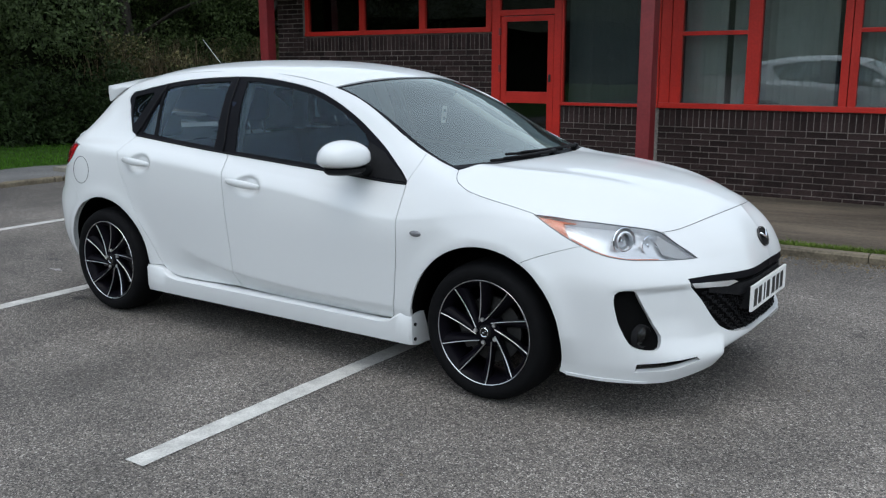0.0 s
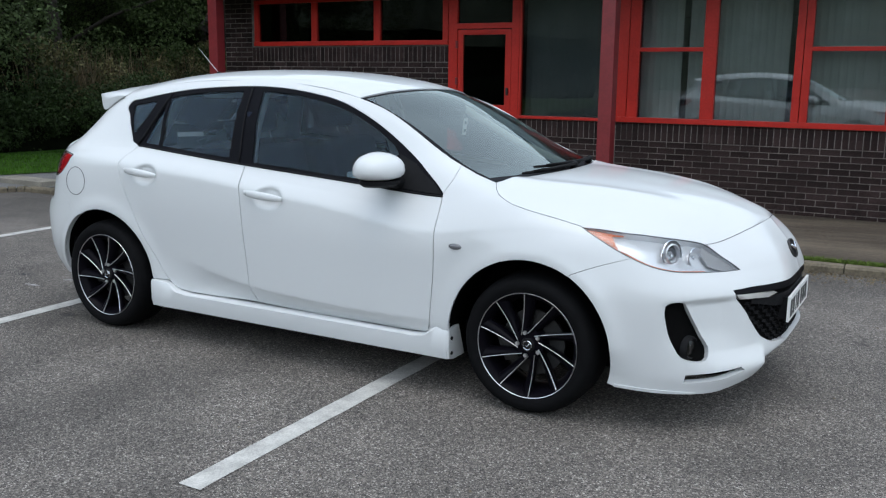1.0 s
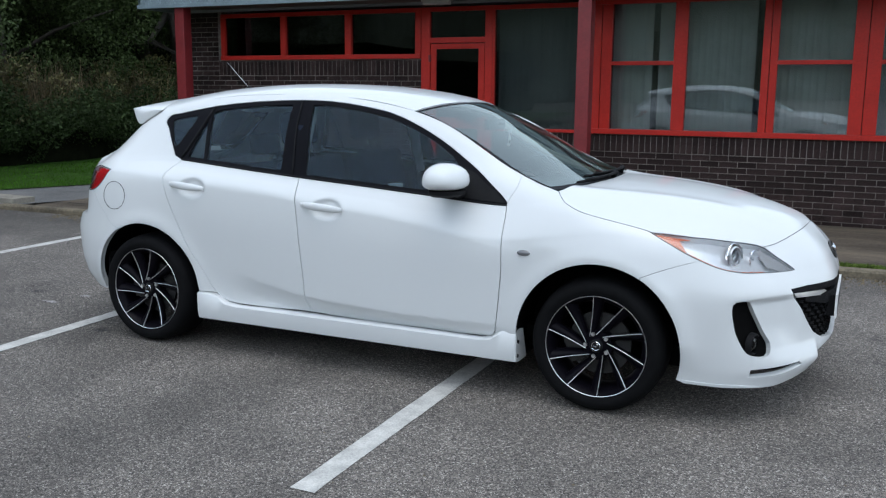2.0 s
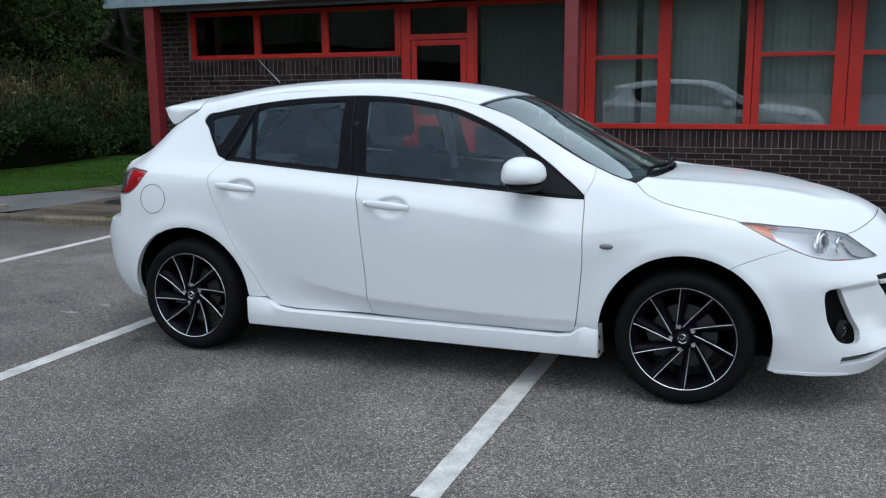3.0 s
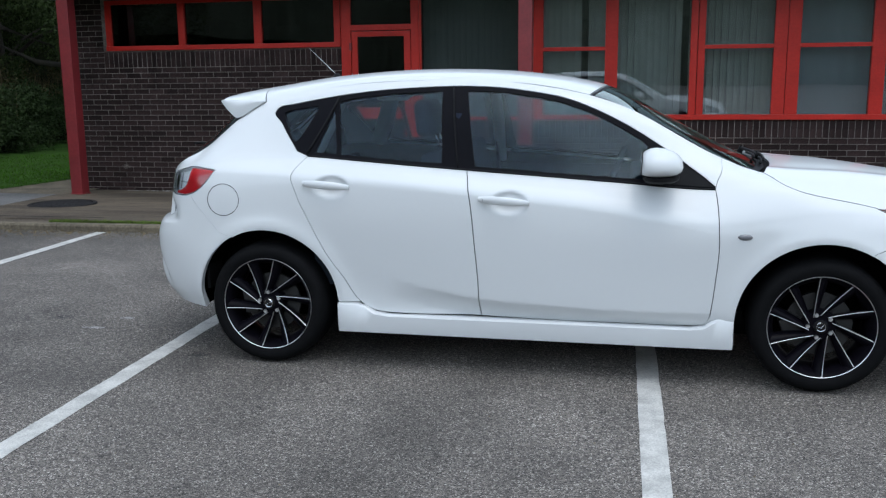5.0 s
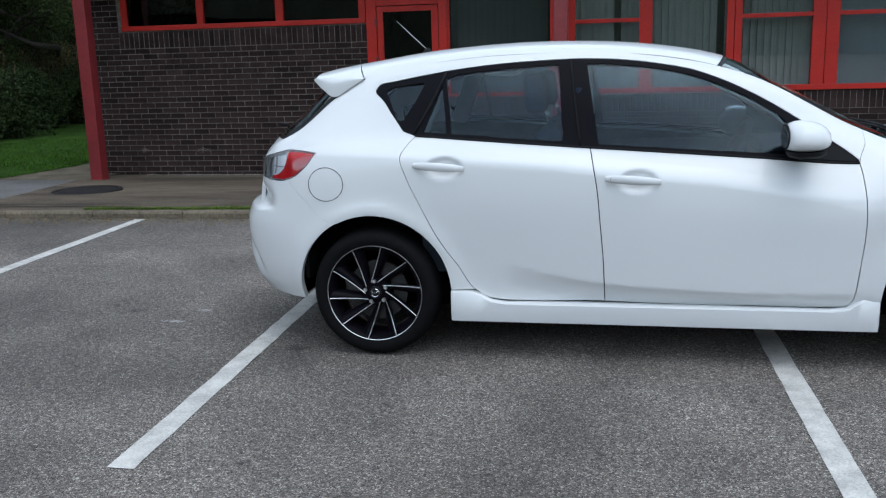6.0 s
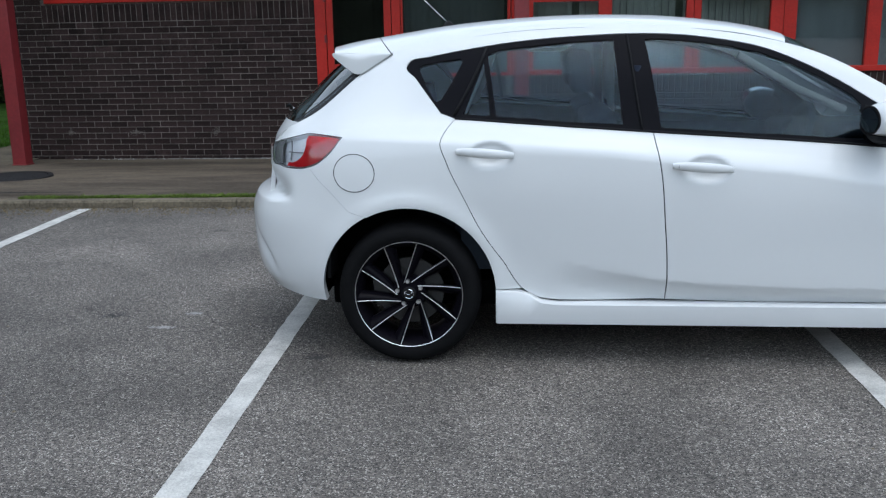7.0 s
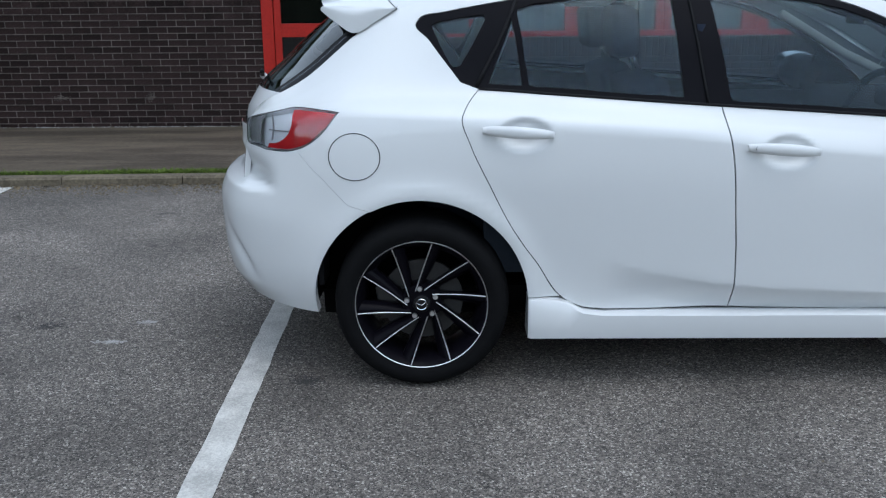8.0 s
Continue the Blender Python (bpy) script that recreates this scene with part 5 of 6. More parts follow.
for a, b in ((0, 5), (56, 61)):
    grid_mesh("gate_pillar", wide[:, a:b], GLOSS_BLACK, "black rear window border", 0.015)

# near-black shell added behind the shut lines and bumper openings as their shade
us, vs_ = np.linspace(0, U_KNOTS[-1], 150), np.linspace(.27, .97, 26)
uu, vv = np.meshgrid(us, vs_, indexing="ij")
p = skin(uu.ravel(), vv.ravel()) - skin_normals(uu.ravel(), vv.ravel()) * 0.028
open_arch = lambda q: min(math.hypot(q[0] - WHEEL_X, q[2] - ARCH_Z), math.hypot(q[0] + WHEEL_X, q[2] - ARCH_Z)) < 0.385 and q[1] > 0.5
faces = []
lamp_outline = joined(lamp_low, lamp_top)
lit = (within(np.stack([uu.ravel(), vv.ravel()], 1), lamp_outline) | within(np.stack([uu.ravel(), vv.ravel()], 1), tail_lamp)).reshape(uu.shape)
for i in range(149):
    for j in range(25):
        if lit[i : i + 2, j : j + 2].any():
            continue
        f = (i * 26 + j, (i + 1) * 26 + j, (i + 1) * 26 + j + 1, i * 26 + j + 1)
        if not any(open_arch(p[k]) for k in f):
            faces.append(f)
verts = list(map(tuple, p)) + [(x, -y, z) for x, y, z in p]
faces += [tuple(k + len(p) for k in f[::-1]) for f in faces]
mesh_object("gap_shade_shell", verts, faces, VOID, car, "near-black shell that puts shade behind the shut lines", True)
boxed("floor_pan", -1.7, 1.9, -0.60, 0.60, 0.20, 0.30, VOID, car, "dark underbody", bevel=0.02)
# low tray added to stop light leaking through below the sills
boxed("shade_tray", -0.92, 0.92, -0.76, 0.76, 0.165, 0.245, VOID, car, "unseen low tray added between the axles to deepen the shadow below the car", bevel=0.02)
boxed("engine_bay", 1.0, 1.8, -0.52, 0.52, 0.27, 0.72, VOID, car, bevel=0.03)
for side in SIDES:
    for cx in (WHEEL_X, -WHEEL_X):
        n, verts, faces = 24, [], []
        for i in range(n + 1):
            a = radians(-8 + 195 * i / n)
            for y, r in ((0.835, 0.377), (0.80, 0.39), (0.55, 0.392)):
                if y > 0.6:
                    at = flank((cx + r * math.cos(a), max(0.27, ARCH_Z + r * math.sin(a))))
                    y = min(y, skin(at[:, 0], at[:, 1])[0][1] - 0.010)
                verts.append((cx + r * math.cos(a), y * side, ARCH_Z + r * math.sin(a)))
        faces = [(3 * i + j, 3 * i + j + 1, 3 * i + j + 4, 3 * i + j + 3) for i in range(n) for j in range(2)]
        k = len(verts)
        verts += [(cx, 0.55 * side, ARCH_Z)]
        faces += [(k, 3 * i + 2, 3 * i + 5) for i in range(n)]
        mesh_object("wheel_arch_liner", verts, faces, VOID, car, "black wheel arch liner", True)
    boxed("mud_flap", -1.690, -1.672, *sorted((.60 * side, .745 * side)), .36, .50, TRIM, car, "black rubber mud flap", 0.004)
    # side skirt
    prof = [(.755, .335), (.838, .333), (.846, .322), (.846, .225), (.838, .190), (.80, .182), (.70, .182)]
    mid = [(.745, .276), (.836, .284), (.847, .277), (.846, .225), (.838, .190), (.80, .182), (.70, .182)]
    stations = [(-.945, 0), (-.935, 0), (-.85, 0), (-.80, .25), (-.755, .8), (-.68, 1), (-.3, 1), (.3, 1), (.75, 1), (.815, .8), (.85, .25), (.875, 0), (.935, 0), (.943, 0)]
    verts, faces, m = [], [], len(prof)
    for x, t in stations:
        end = 0.008 if x in (-.945, .943) else 0
        for a, b in zip(prof, mid):
            verts.append((x, (a[0] + (b[0] - a[0]) * t - end) * side, a[1] + (b[1] - a[1]) * t))
    for i in range(len(stations) - 1):
        for j in range(m - 1):
            f = (i * m + j, i * m + j + 1, (i + 1) * m + j + 1, (i + 1) * m + j)
            faces.append(f if side > 0 else f[::-1])
    faces += [tuple(range(m)), tuple((len(stations) - 1) * m + j for j in range(m))]
    bm = bmesh.new()
    vs = [bm.verts.new(v) for v in verts]
    for f in faces:
        bm.faces.new([vs[i] for i in f])
    bmesh.ops.recalc_face_normals(bm, faces=bm.faces[:])
    skirt = part("side_skirt", bm, PAINT, car, "white moulded side skirt", smooth=True)
    for z in (.215, .285):
        rod("screw", [(.936, .815 * side, z), (.948, .815 * side, z)], .009, TRIM, skirt, "small black fixing screw")


# door furniture
def handle(x, z, length, parent_list, lock):
    for side, door_ob in zip(SIDES, parent_list):
        uv = flank((x, z), (x + length / 2, z - 0.007), (x + length, z - 0.014))
        p = skin(uv[:, 0], uv[:, 1])
        n, rows, verts, faces = 12, 15, [], []
        for i in range(rows):
            t = i / (rows - 1)
            y = float(np.interp(t, (0, 0.5, 1), (p[0][1], max(p[0][1], p[2][1]), p[2][1])))
            taper = math.sin(math.pi * min(1, max(0, (0.06 + 0.88 * t)))) ** 0.35
            bow = 0.026 + 0.018 * math.sin(math.pi * t)
            for k in range(n):
                a = 2 * math.pi * k / n
                verts.append((x + length * t, (y - 0.012 + bow + 0.012 * taper * math.cos(a)) * side, z - 0.016 * t + 0.003 * math.sin(math.pi * t) + 0.020 * taper * math.sin(a)))
        for i in range(rows - 1):
            for k in range(n):
                f = (i * n + k, i * n + (k + 1) % n, (i + 1) * n + (k + 1) % n, (i + 1) * n + k)
                faces.append(f if side < 0 else f[::-1])
        faces += [tuple(range(n)), tuple((rows - 1) * n + k for k in range(n))]
        ob = mesh_object("handle", verts, faces, PAINT, door_ob, "white pull handle", True)
        if lock and side < 0:
            turned("lock", [(0, -0.006), (0.007, -0.006), (0.008, 0.004)], TRIM, door_ob, "small black lock barrel", 16, at=(x + 0.028, -(p[0][1] + 0.022), z - 0.001))


handle(-1.108, .928, .238, rear_doors, False)
handle(-.232, .868, .240, front_doors, True)

for side in SIDES:
    # door mirror
    mirror = empty("door_mirror", "", "")
    mirror.parent = car
    if side > 0:
        mirror.location = (-0.06, -0.05, -0.03)
    verts, faces, n, rows = [], [], 20, 14
    for i in range(rows + 1):
        t = i / rows
        ang = math.pi * t
        rr = math.sin(ang) ** 0.75
        y = 0.868 - 0.135 * math.cos(ang)
        for k in range(n):
            a = 2 * math.pi * k / n
            cx, cz = math.cos(a), math.sin(a)
            front = 0.118 if cx > 0 else 0.085
            verts.append((max(0.512, 0.575 + front * rr * cx), y * side, 1.028 + (0.086 if cz > 0 else 0.046) * rr * math.copysign(abs(cz) ** 0.8, cz)))
    faces = [(i * n + k, i * n + (k + 1) % n, (i + 1) * n + (k + 1) % n, (i + 1) * n + k) for i in range(rows) for k in range(n)]
    bm = bmesh.new()
    vs = [bm.verts.new(v) for v in verts]
    for f in faces:
        bm.faces.new([vs[i] for i in f])
    bmesh.ops.remove_doubles(bm, verts=bm.verts[:], dist=1e-4)
    bmesh.ops.recalc_face_normals(bm, faces=bm.faces[:])
    part("mirror_cap", bm, PAINT, mirror, "white mirror housing", smooth=True)
    bm = bmesh.new()
    for i in range(1):
        vs = []
        for zz, s in ((0.982, 0.92), (0.966, 0.90), (0.954, 0.72)):
            row = []
            for k in range(20):
                a = 2 * math.pi * k / 20
                row.append(bm.verts.new((0.575 + (0.114 if math.cos(a) > 0 else 0.062) * s * math.cos(a), (0.868 + 0.120 * s * math.sin(a)) * side, zz + 0.006)))
            vs.append(row)
        for r0, r1 in zip(vs, vs[1:]):
            for k in range(20):
                bm.faces.new((r0[k], r0[(k + 1) % 20], r1[(k + 1) % 20], r1[k]))
        bm.faces.new(vs[-1])
        bm.faces.new(vs[0][::-1])
    bmesh.ops.recalc_face_normals(bm, faces=bm.faces[:])
    part("mirror_base", bm, TRIM, mirror, "black mirror underside", smooth=True)
    turned("mirror_bezel", [(0, 0.0), (1.0, 0.0), (1.0, -0.003)], TRIM, mirror, n=32).matrix_basis = Matrix.Translation((0.5112, 0.868 * side, 1.046)) @ Matrix.Rotation(math.pi / 2, 4, "Z") @ Matrix.Diagonal((0.100, 1, 0.055, 1))
    turned("mirror_glass", [(0, 0.0), (1.0, 0.0), (1.0, -0.004)], MIRROR, mirror, n=32).matrix_basis = Matrix.Translation((0.5075, 0.868 * side, 1.044)) @ Matrix.Rotation(math.pi / 2, 4, "Z") @ Matrix.Diagonal((0.088, 1, 0.046, 1))
    bm = bmesh.new()
    bmesh.ops.create_uvsphere(bm, u_segments=20, v_segments=12, radius=1.0)
    for v in bm.verts:
        v.co = Vector((0.575 + v.co.x * (0.066 if side < 0 else 0.105), (0.778 + v.co.y * (0.052 if side < 0 else 0.066)) * side, 1.022 + v.co.z * (0.058 if side < 0 else 0.085)))
    part("mirror_hinge", bm, TRIM, mirror, "black mirror hinge cover", smooth=True)
    rod("mirror_arm", [(0.60, 0.70 * side, 0.955), (0.60, 0.79 * side, 0.975), (0.585, 0.85 * side, 0.985)], 0.032, TRIM, mirror, taper=0.8, sides=12)
    # triangle behind the mirror
    sail = flank((.565, .945), (.565, 1.09), (.66, 1.05), (.775, .975), (.838, .925))
    body_panel("mirror_sail", straight(np.r_[sail, sail[:1]])[:-1], TRIM, depth=0.01, lift=0.001, gap=0, sides=(side,))
    # side repeater, fuel flap ring
    uv = flank((.973, .716))
    p = skin(uv[:, 0], uv[:, 1])[0]
    bm = bmesh.new()
    bmesh.ops.create_uvsphere(bm, u_segments=20, v_segments=10, radius=1.0)
    for v in bm.verts:
        v.co = Vector((p[0] + v.co.x * 0.032, (p[1] + v.co.y * 0.010) * side, p[2] + v.co.z * 0.014))
    part("side_repeater", bm, SMOKE, car, "small grey oval indicator lens", smooth=True)
circle = [( -1.540 + 0.088 * math.cos(math.tau * k / 40), .838 + 0.079 * math.sin(math.tau * k / 40)) for k in range(41)]
uv = flank(*circle)
p, n = skin(uv[:, 0], uv[:, 1]), skin_normals(uv[:, 0], uv[:, 1])
p = p + n * 0.0003
# dark rod on unbroken skin, standing in for the flap's shaded gap
rod("fuel_flap_gap", [(a[0], -a[1], a[2]) for a in p], 0.0016, TRIM, car, "thin dark ring drawn as the shaded shut line of the fuel flap", sides=6)

# head lamps, tail lamps
def lamp_wall(outline, side, parent, material, depth):
    """The inner rim of a lamp, from its edge down to the bowl."""
    ring_uv = inset(outline, 0.004)
    p, n = skin(ring_uv[:, 0], ring_uv[:, 1]), skin_normals(ring_uv[:, 0], ring_uv[:, 1])
    m = len(p)
    verts = [(a[0], a[1] * side, a[2]) for a in np.r_[p - n * 0.003, p - n * depth]]
    mesh_object("lamp_rim", verts, [(i, (i + 1) % m, m + (i + 1) % m, m + i) for i in range(m)], material, parent, "inner rim of the lamp", True)


for side in SIDES:
    head = empty("headlight", "", "")
    head.parent = car
    head["label"] = "clear headlight with chrome reflector and amber corner"
    body_panel("lens", lamp_outline, LENS, depth=0, gap=0.003, lift=0.0, parent=head, sides=(side,))
    body_panel("lamp_seal", lamp_outline, SMOKE, holes=[inset(lamp_outline, 0.0045)], depth=0.006, gap=0.0015, lift=0.0012, parent=head, sides=(side,))
    lamp_wall(lamp_outline, side, head, REFLECTOR, 0.032)
    body_panel("lamp_bowl", lamp_outline, REFLECTOR, depth=0, gap=0.004, lift=-0.031, parent=head, sides=(side,), grid=0.02)
    amber = joined(curve2(solid(*LAMP_LOW[:3])), straight(solid((1.70, .772, .757), (1.675, .757, .785), (1.655, .743, .808), (1.70, .725, .822))), curve2(solid((1.70, .715, .829), (1.60, .755, .838), (1.529, .775, .846))))
    body_panel("amber_corner", amber, AMBER, depth=0.004, gap=0.006, lift=-0.010, parent=head, sides=(side,), label="amber indicator lens")
    strip = joined(curve2(solid(*[(x, y, z + 0.004) for x, y, z in LAMP_LOW[2:6]])), curve2(solid(*[(x, y, z + 0.016) for x, y, z in LAMP_LOW[2:6]]))[::-1])
    body_panel("amber_strip", strip, AMBER, depth=0.004, gap=0.002, lift=-0.016, parent=head, sides=(side,), label="amber reflector strip")
    brow = joined(curve2(solid((1.97, .515, .776), (2.055, .47, .715), (2.094, .434, .664))), straight(solid((2.094, .434, .664), (2.045, .50, .664), (2.00, .55, .69), (1.97, .545, .74), (1.97, .515, .776))))
    body_panel("lamp_brow", brow, SMOKED, depth=0.004, gap=0.003, lift=-0.014, parent=head, sides=(side,), label="grey shaded inner end of the lamp")
    aim = Vector((0.86, 0.42 * side, 0.10)).to_track_quat("Y", "Z").to_matrix().to_4x4()
    for (x, y, z), r, eye in (((1.890, .640, .745), 0.056, True), ((1.965, .556, .722), 0.040, False)):
        at = Matrix.Translation((x - 0.022, y * side, z)) @ aim
        turned("reflector_dish", [(r * 0.30, -0.030), (r * 0.62, -0.022), (r * 0.86, -0.006), (r, 0.012), (r * 1.04, 0.008)], CHROME, head, n=32).matrix_basis = at
        turned("bulb_shield", [(0, 0.004), (r * 0.2, 0.0), (r * 0.24, -0.03)], CHROME, head, n=16).matrix_basis = at
        if eye:
            turned("projector_ring", [(r * 0.60, 0.004), (r * 0.66, 0.016), (r * 0.76, 0.014), (r * 0.78, -0.015)], SILVER, head, n=32).matrix_basis = at
            turned("projector_lens", [(0, 0.022), (r * 0.3, 0.018), (r * 0.5, 0.010), (r * 0.62, -0.004)], LENS, head, n=28).matrix_basis = at
    rear = empty("tail_light", "", "")
    rear.parent = car
    rear["label"] = "red tail light with a clear inner section"
    body_panel("lens", tail_lamp, LENS, depth=0, gap=0.003, parent=rear, sides=(side,))
    body_panel("lamp_seal", tail_lamp, SMOKE, holes=[inset(tail_lamp, 0.0036)], depth=0.006, gap=0.0015, lift=0.0012, parent=rear, sides=(side,))
    red = joined(curve2(flank((-1.603, .980), (-1.66, .986), (-1.755, .988))), curve2(flank((-1.762, .97), (-1.764, .94), (-1.778, .905), (-1.81, .880), (-1.855, .870))), curve2(flank((-1.86, .853), (-1.764, .858), (-1.688, .889), (-1.635, .936))))
    body_panel("red_lens", red, REDLENS, depth=0.004, gap=0.001, lift=-0.004, parent=rear, sides=(side,), label="glossy red lens")
    smoke = joined(curve2(solid((-1.885, .645, .968), (-1.915, .61, .955), (-1.94, .565, .932), (-1.952, .548, .90), (-1.945, .555, .868), (-1.90, .625, .856))), curve2(solid((-1.885, .645, .862), (-1.895, .635, .91), (-1.885, .645, .96))))
    body_panel("smoked_lens", smoke, SMOKED, depth=0.004, gap=0.001, lift=-0.006, parent=rear, sides=(side,), label="grey smoked lens")
    for line, r in (([(-1.856, .965), (-1.852, .92), (-1.858, .880)], 0.003), ([(-1.775, .917), (-1.82, .916), (-1.87, .914)], 0.0025)):
        uv = flank(*line)
        pts, out = skin(uv[:, 0], uv[:, 1]), skin_normals(uv[:, 0], uv[:, 1])
        rod("lamp_rib", [(a[0], a[1] * side, a[2]) for a in pts - out * 0.020], r, SMOKED, rear, sides=6)
    lamp_wall(tail_lamp, side, rear, LAMP_WHITE, 0.028)
    body_panel("lamp_bowl", tail_lamp, LAMP_WHITE, depth=0, gap=0.006, lift=-0.026, parent=rear, sides=(side,), grid=0.02)

# thin dark rods laid along the bonnet's edge in place of its shaded gap
for name, uv in (("bonnet_gap", fender_top), ("bonnet_gap", bonnet_nose)):
    p, n = skin(uv[:, 0], uv[:, 1]), skin_normals(uv[:, 0], uv[:, 1])
    for side in SIDES:
        rod(name, [(a[0], a[1] * side, a[2]) for a in p + n * 0.0008 + np.array((0, 0, 0.0003))], 0.0010, TRIM, car, "thin dark rod drawn as the shaded bonnet gap", sides=6)

# grille, plate, fog lamps, badge
grille = empty("grille", "", "")
grille.parent = car
grille["label"] = "black honeycomb grille with silver wing strips"
body_panel("grille_frame", np.r_[[(0, nose((0, .606))[0][1])], straight(nose(*[(y, z) for y, z in GRILLE[:4]])), straight(nose((.515, .575), (.25, .575), (0, .575)))], GLOSS_BLACK, middle=True, depth=0.02, lift=-0.004, gap=0.001, parent=grille, label="gloss black upper grille bar")
body_panel("grille_bar", straight(nose((0, .555), (.30, .552), (.44, .548), (.44, .53), (.30, .50), (0, .49), (0, .555)))[:-1], TRIM, middle=True, depth=0.02, lift=-0.012, gap=0, parent=grille)
for side in SIDES:
    body_panel("grille_wing", straight(nose((.515, .578), (.33, .572), (.31, .562), (.36, .548), (.500, .555), (.515, .578)))[:-1], SILVER, depth=0.015, lift=-0.002, gap=0.001, parent=grille, sides=(side,))
verts, faces = [], []


def cell(y, z, s):
    """One honeycomb ring of the grille."""
    uv = nose((abs(y), z))[0]
    x = skin([uv[0]], [uv[1]])[0][0] - 0.022
    k = len(verts)
    for r, dx in ((s, 0), (s * 0.78, 0), (s * 0.78, -0.02)):
        for i in range(6):
            a = math.pi / 3 * i
            verts.append((x + dx, y + r * 1.25 * math.cos(a), z + r * 0.8 * math.sin(a)))
    for ringk in (0, 1):
        for i in range(6):
            faces.append((k + ringk * 6 + i, k + ringk * 6 + (i + 1) % 6, k + ringk * 6 + 6 + (i + 1) % 6, k + ringk * 6 + 6 + i))


for r in range(9):
    z = .348 + .022 * r
    limit = np.interp(z, (.34, .385, .47, .54), (.33, .395, .46, .50))
    for c in range(-11, 12):
        y = (c + 0.5 * (r % 2)) * 0.048
        if abs(y) < limit - 0.015:
            cell(y, z, 0.0165)
mesh_object("honeycomb", verts, faces, TRIM, grille, "black plastic honeycomb mesh")

plate = empty("number_plate", "", "")
plate.parent = car
plate["label"] = "white front number plate with dark characters"
boxed("plate_board", 2.283, 2.294, -0.262, 0.262, .424, .536, PLATE, plate, bevel=0.003)
boxed("plate_backing", 2.20, 2.283, -0.24, 0.24, .43, .53, TRIM, plate, bevel=0.004)
for i, y in enumerate((-.215, -.150, -.085, -.030, .055, .120, .185)):
    w = 0.022 if i != 2 else 0.008
    boxed("plate_bar", 2.292, 2.2955, y - w, y + w, .442, .518, PLATE_BLACK, plate, bevel=0)
badge = empty("badge", "", "")
badge.parent = car
badge["label"] = "chrome oval badge"
ringb = turned("badge_ring", [(0.0555, 0.0), (0.059, 0.006), (0.0625, 0.0), (0.059, -0.004)], STEEL, badge, n=40, closed=True)
face_b = turned("badge_face", [(0, 0.004), (0.052, 0.002), (0.056, -0.01)], TRIM, badge, n=32)
wing_b = rod("badge_wing", [(-0.044, 0.006, 0.026), (-0.018, 0.009, 0.004), (0, 0.010, -0.012), (0.018, 0.009, 0.004), (0.044, 0.006, 0.026)], 0.007, CHROME, badge, sides=8)
for ob in (ringb, face_b, wing_b):
    ob.matrix_basis = Matrix.Translation((2.248, 0, .706)) @ Vector((0.9, 0, 0.42)).to_track_quat("Y", "Z").to_matrix().to_4x4() @ Matrix.Diagonal((0.92, 1.0, 0.74, 1))
for side in SIDES:
    fog = empty("fog_light", "", "")
    fog.parent = car
    fog["label"] = "round fog light in a black bumper recess"
    body_panel("fog_recess", inset(fog_hole, -0.004), TRIM, depth=0, lift=-0.032, gap=0, parent=fog, sides=(side,), grid=0.02)
    q = nose((.678, .368))[0]
    pc = skin([q[0]], [q[1]])[0]
    aim = Matrix.Translation((pc[0] - 0.030, (pc[1] - 0.012) * side, pc[2])) @ Vector((0.93, 0.34 * side, 0)).to_track_quat("Y", "Z").to_matrix().to_4x4()
    for name, prof, material in (("fog_bezel", [(0.036, 0.004), (0.042, 0.016), (0.048, 0.010), (0.050, -0.01)], TRIM), ("fog_lens", [(0, 0.016), (0.02, 0.013), (0.037, 0.004)], LENS),
                                 ("fog_reflector", [(0, -0.02), (0.02, -0.012), (0.037, 0.002)], REFLECTOR)):
        turned(name, prof, material, fog, n=28).matrix_basis = aim
    # lower corner of the splitter
    body_panel("splitter_lip", straight(np.r_[flank((1.705, .205)), [(U_KNOTS[5], .205), (U_KNOTS[4], .205), (U_KNOTS[3] + 0.06, .20), (U_KNOTS[3] + 0.06, .192), (U_KNOTS[4], .191), (U_KNOTS[5], .191)], flank((1.705, .196))]),
               PAINT, depth=0.02, lift=0.004, gap=0, sides=(side,))


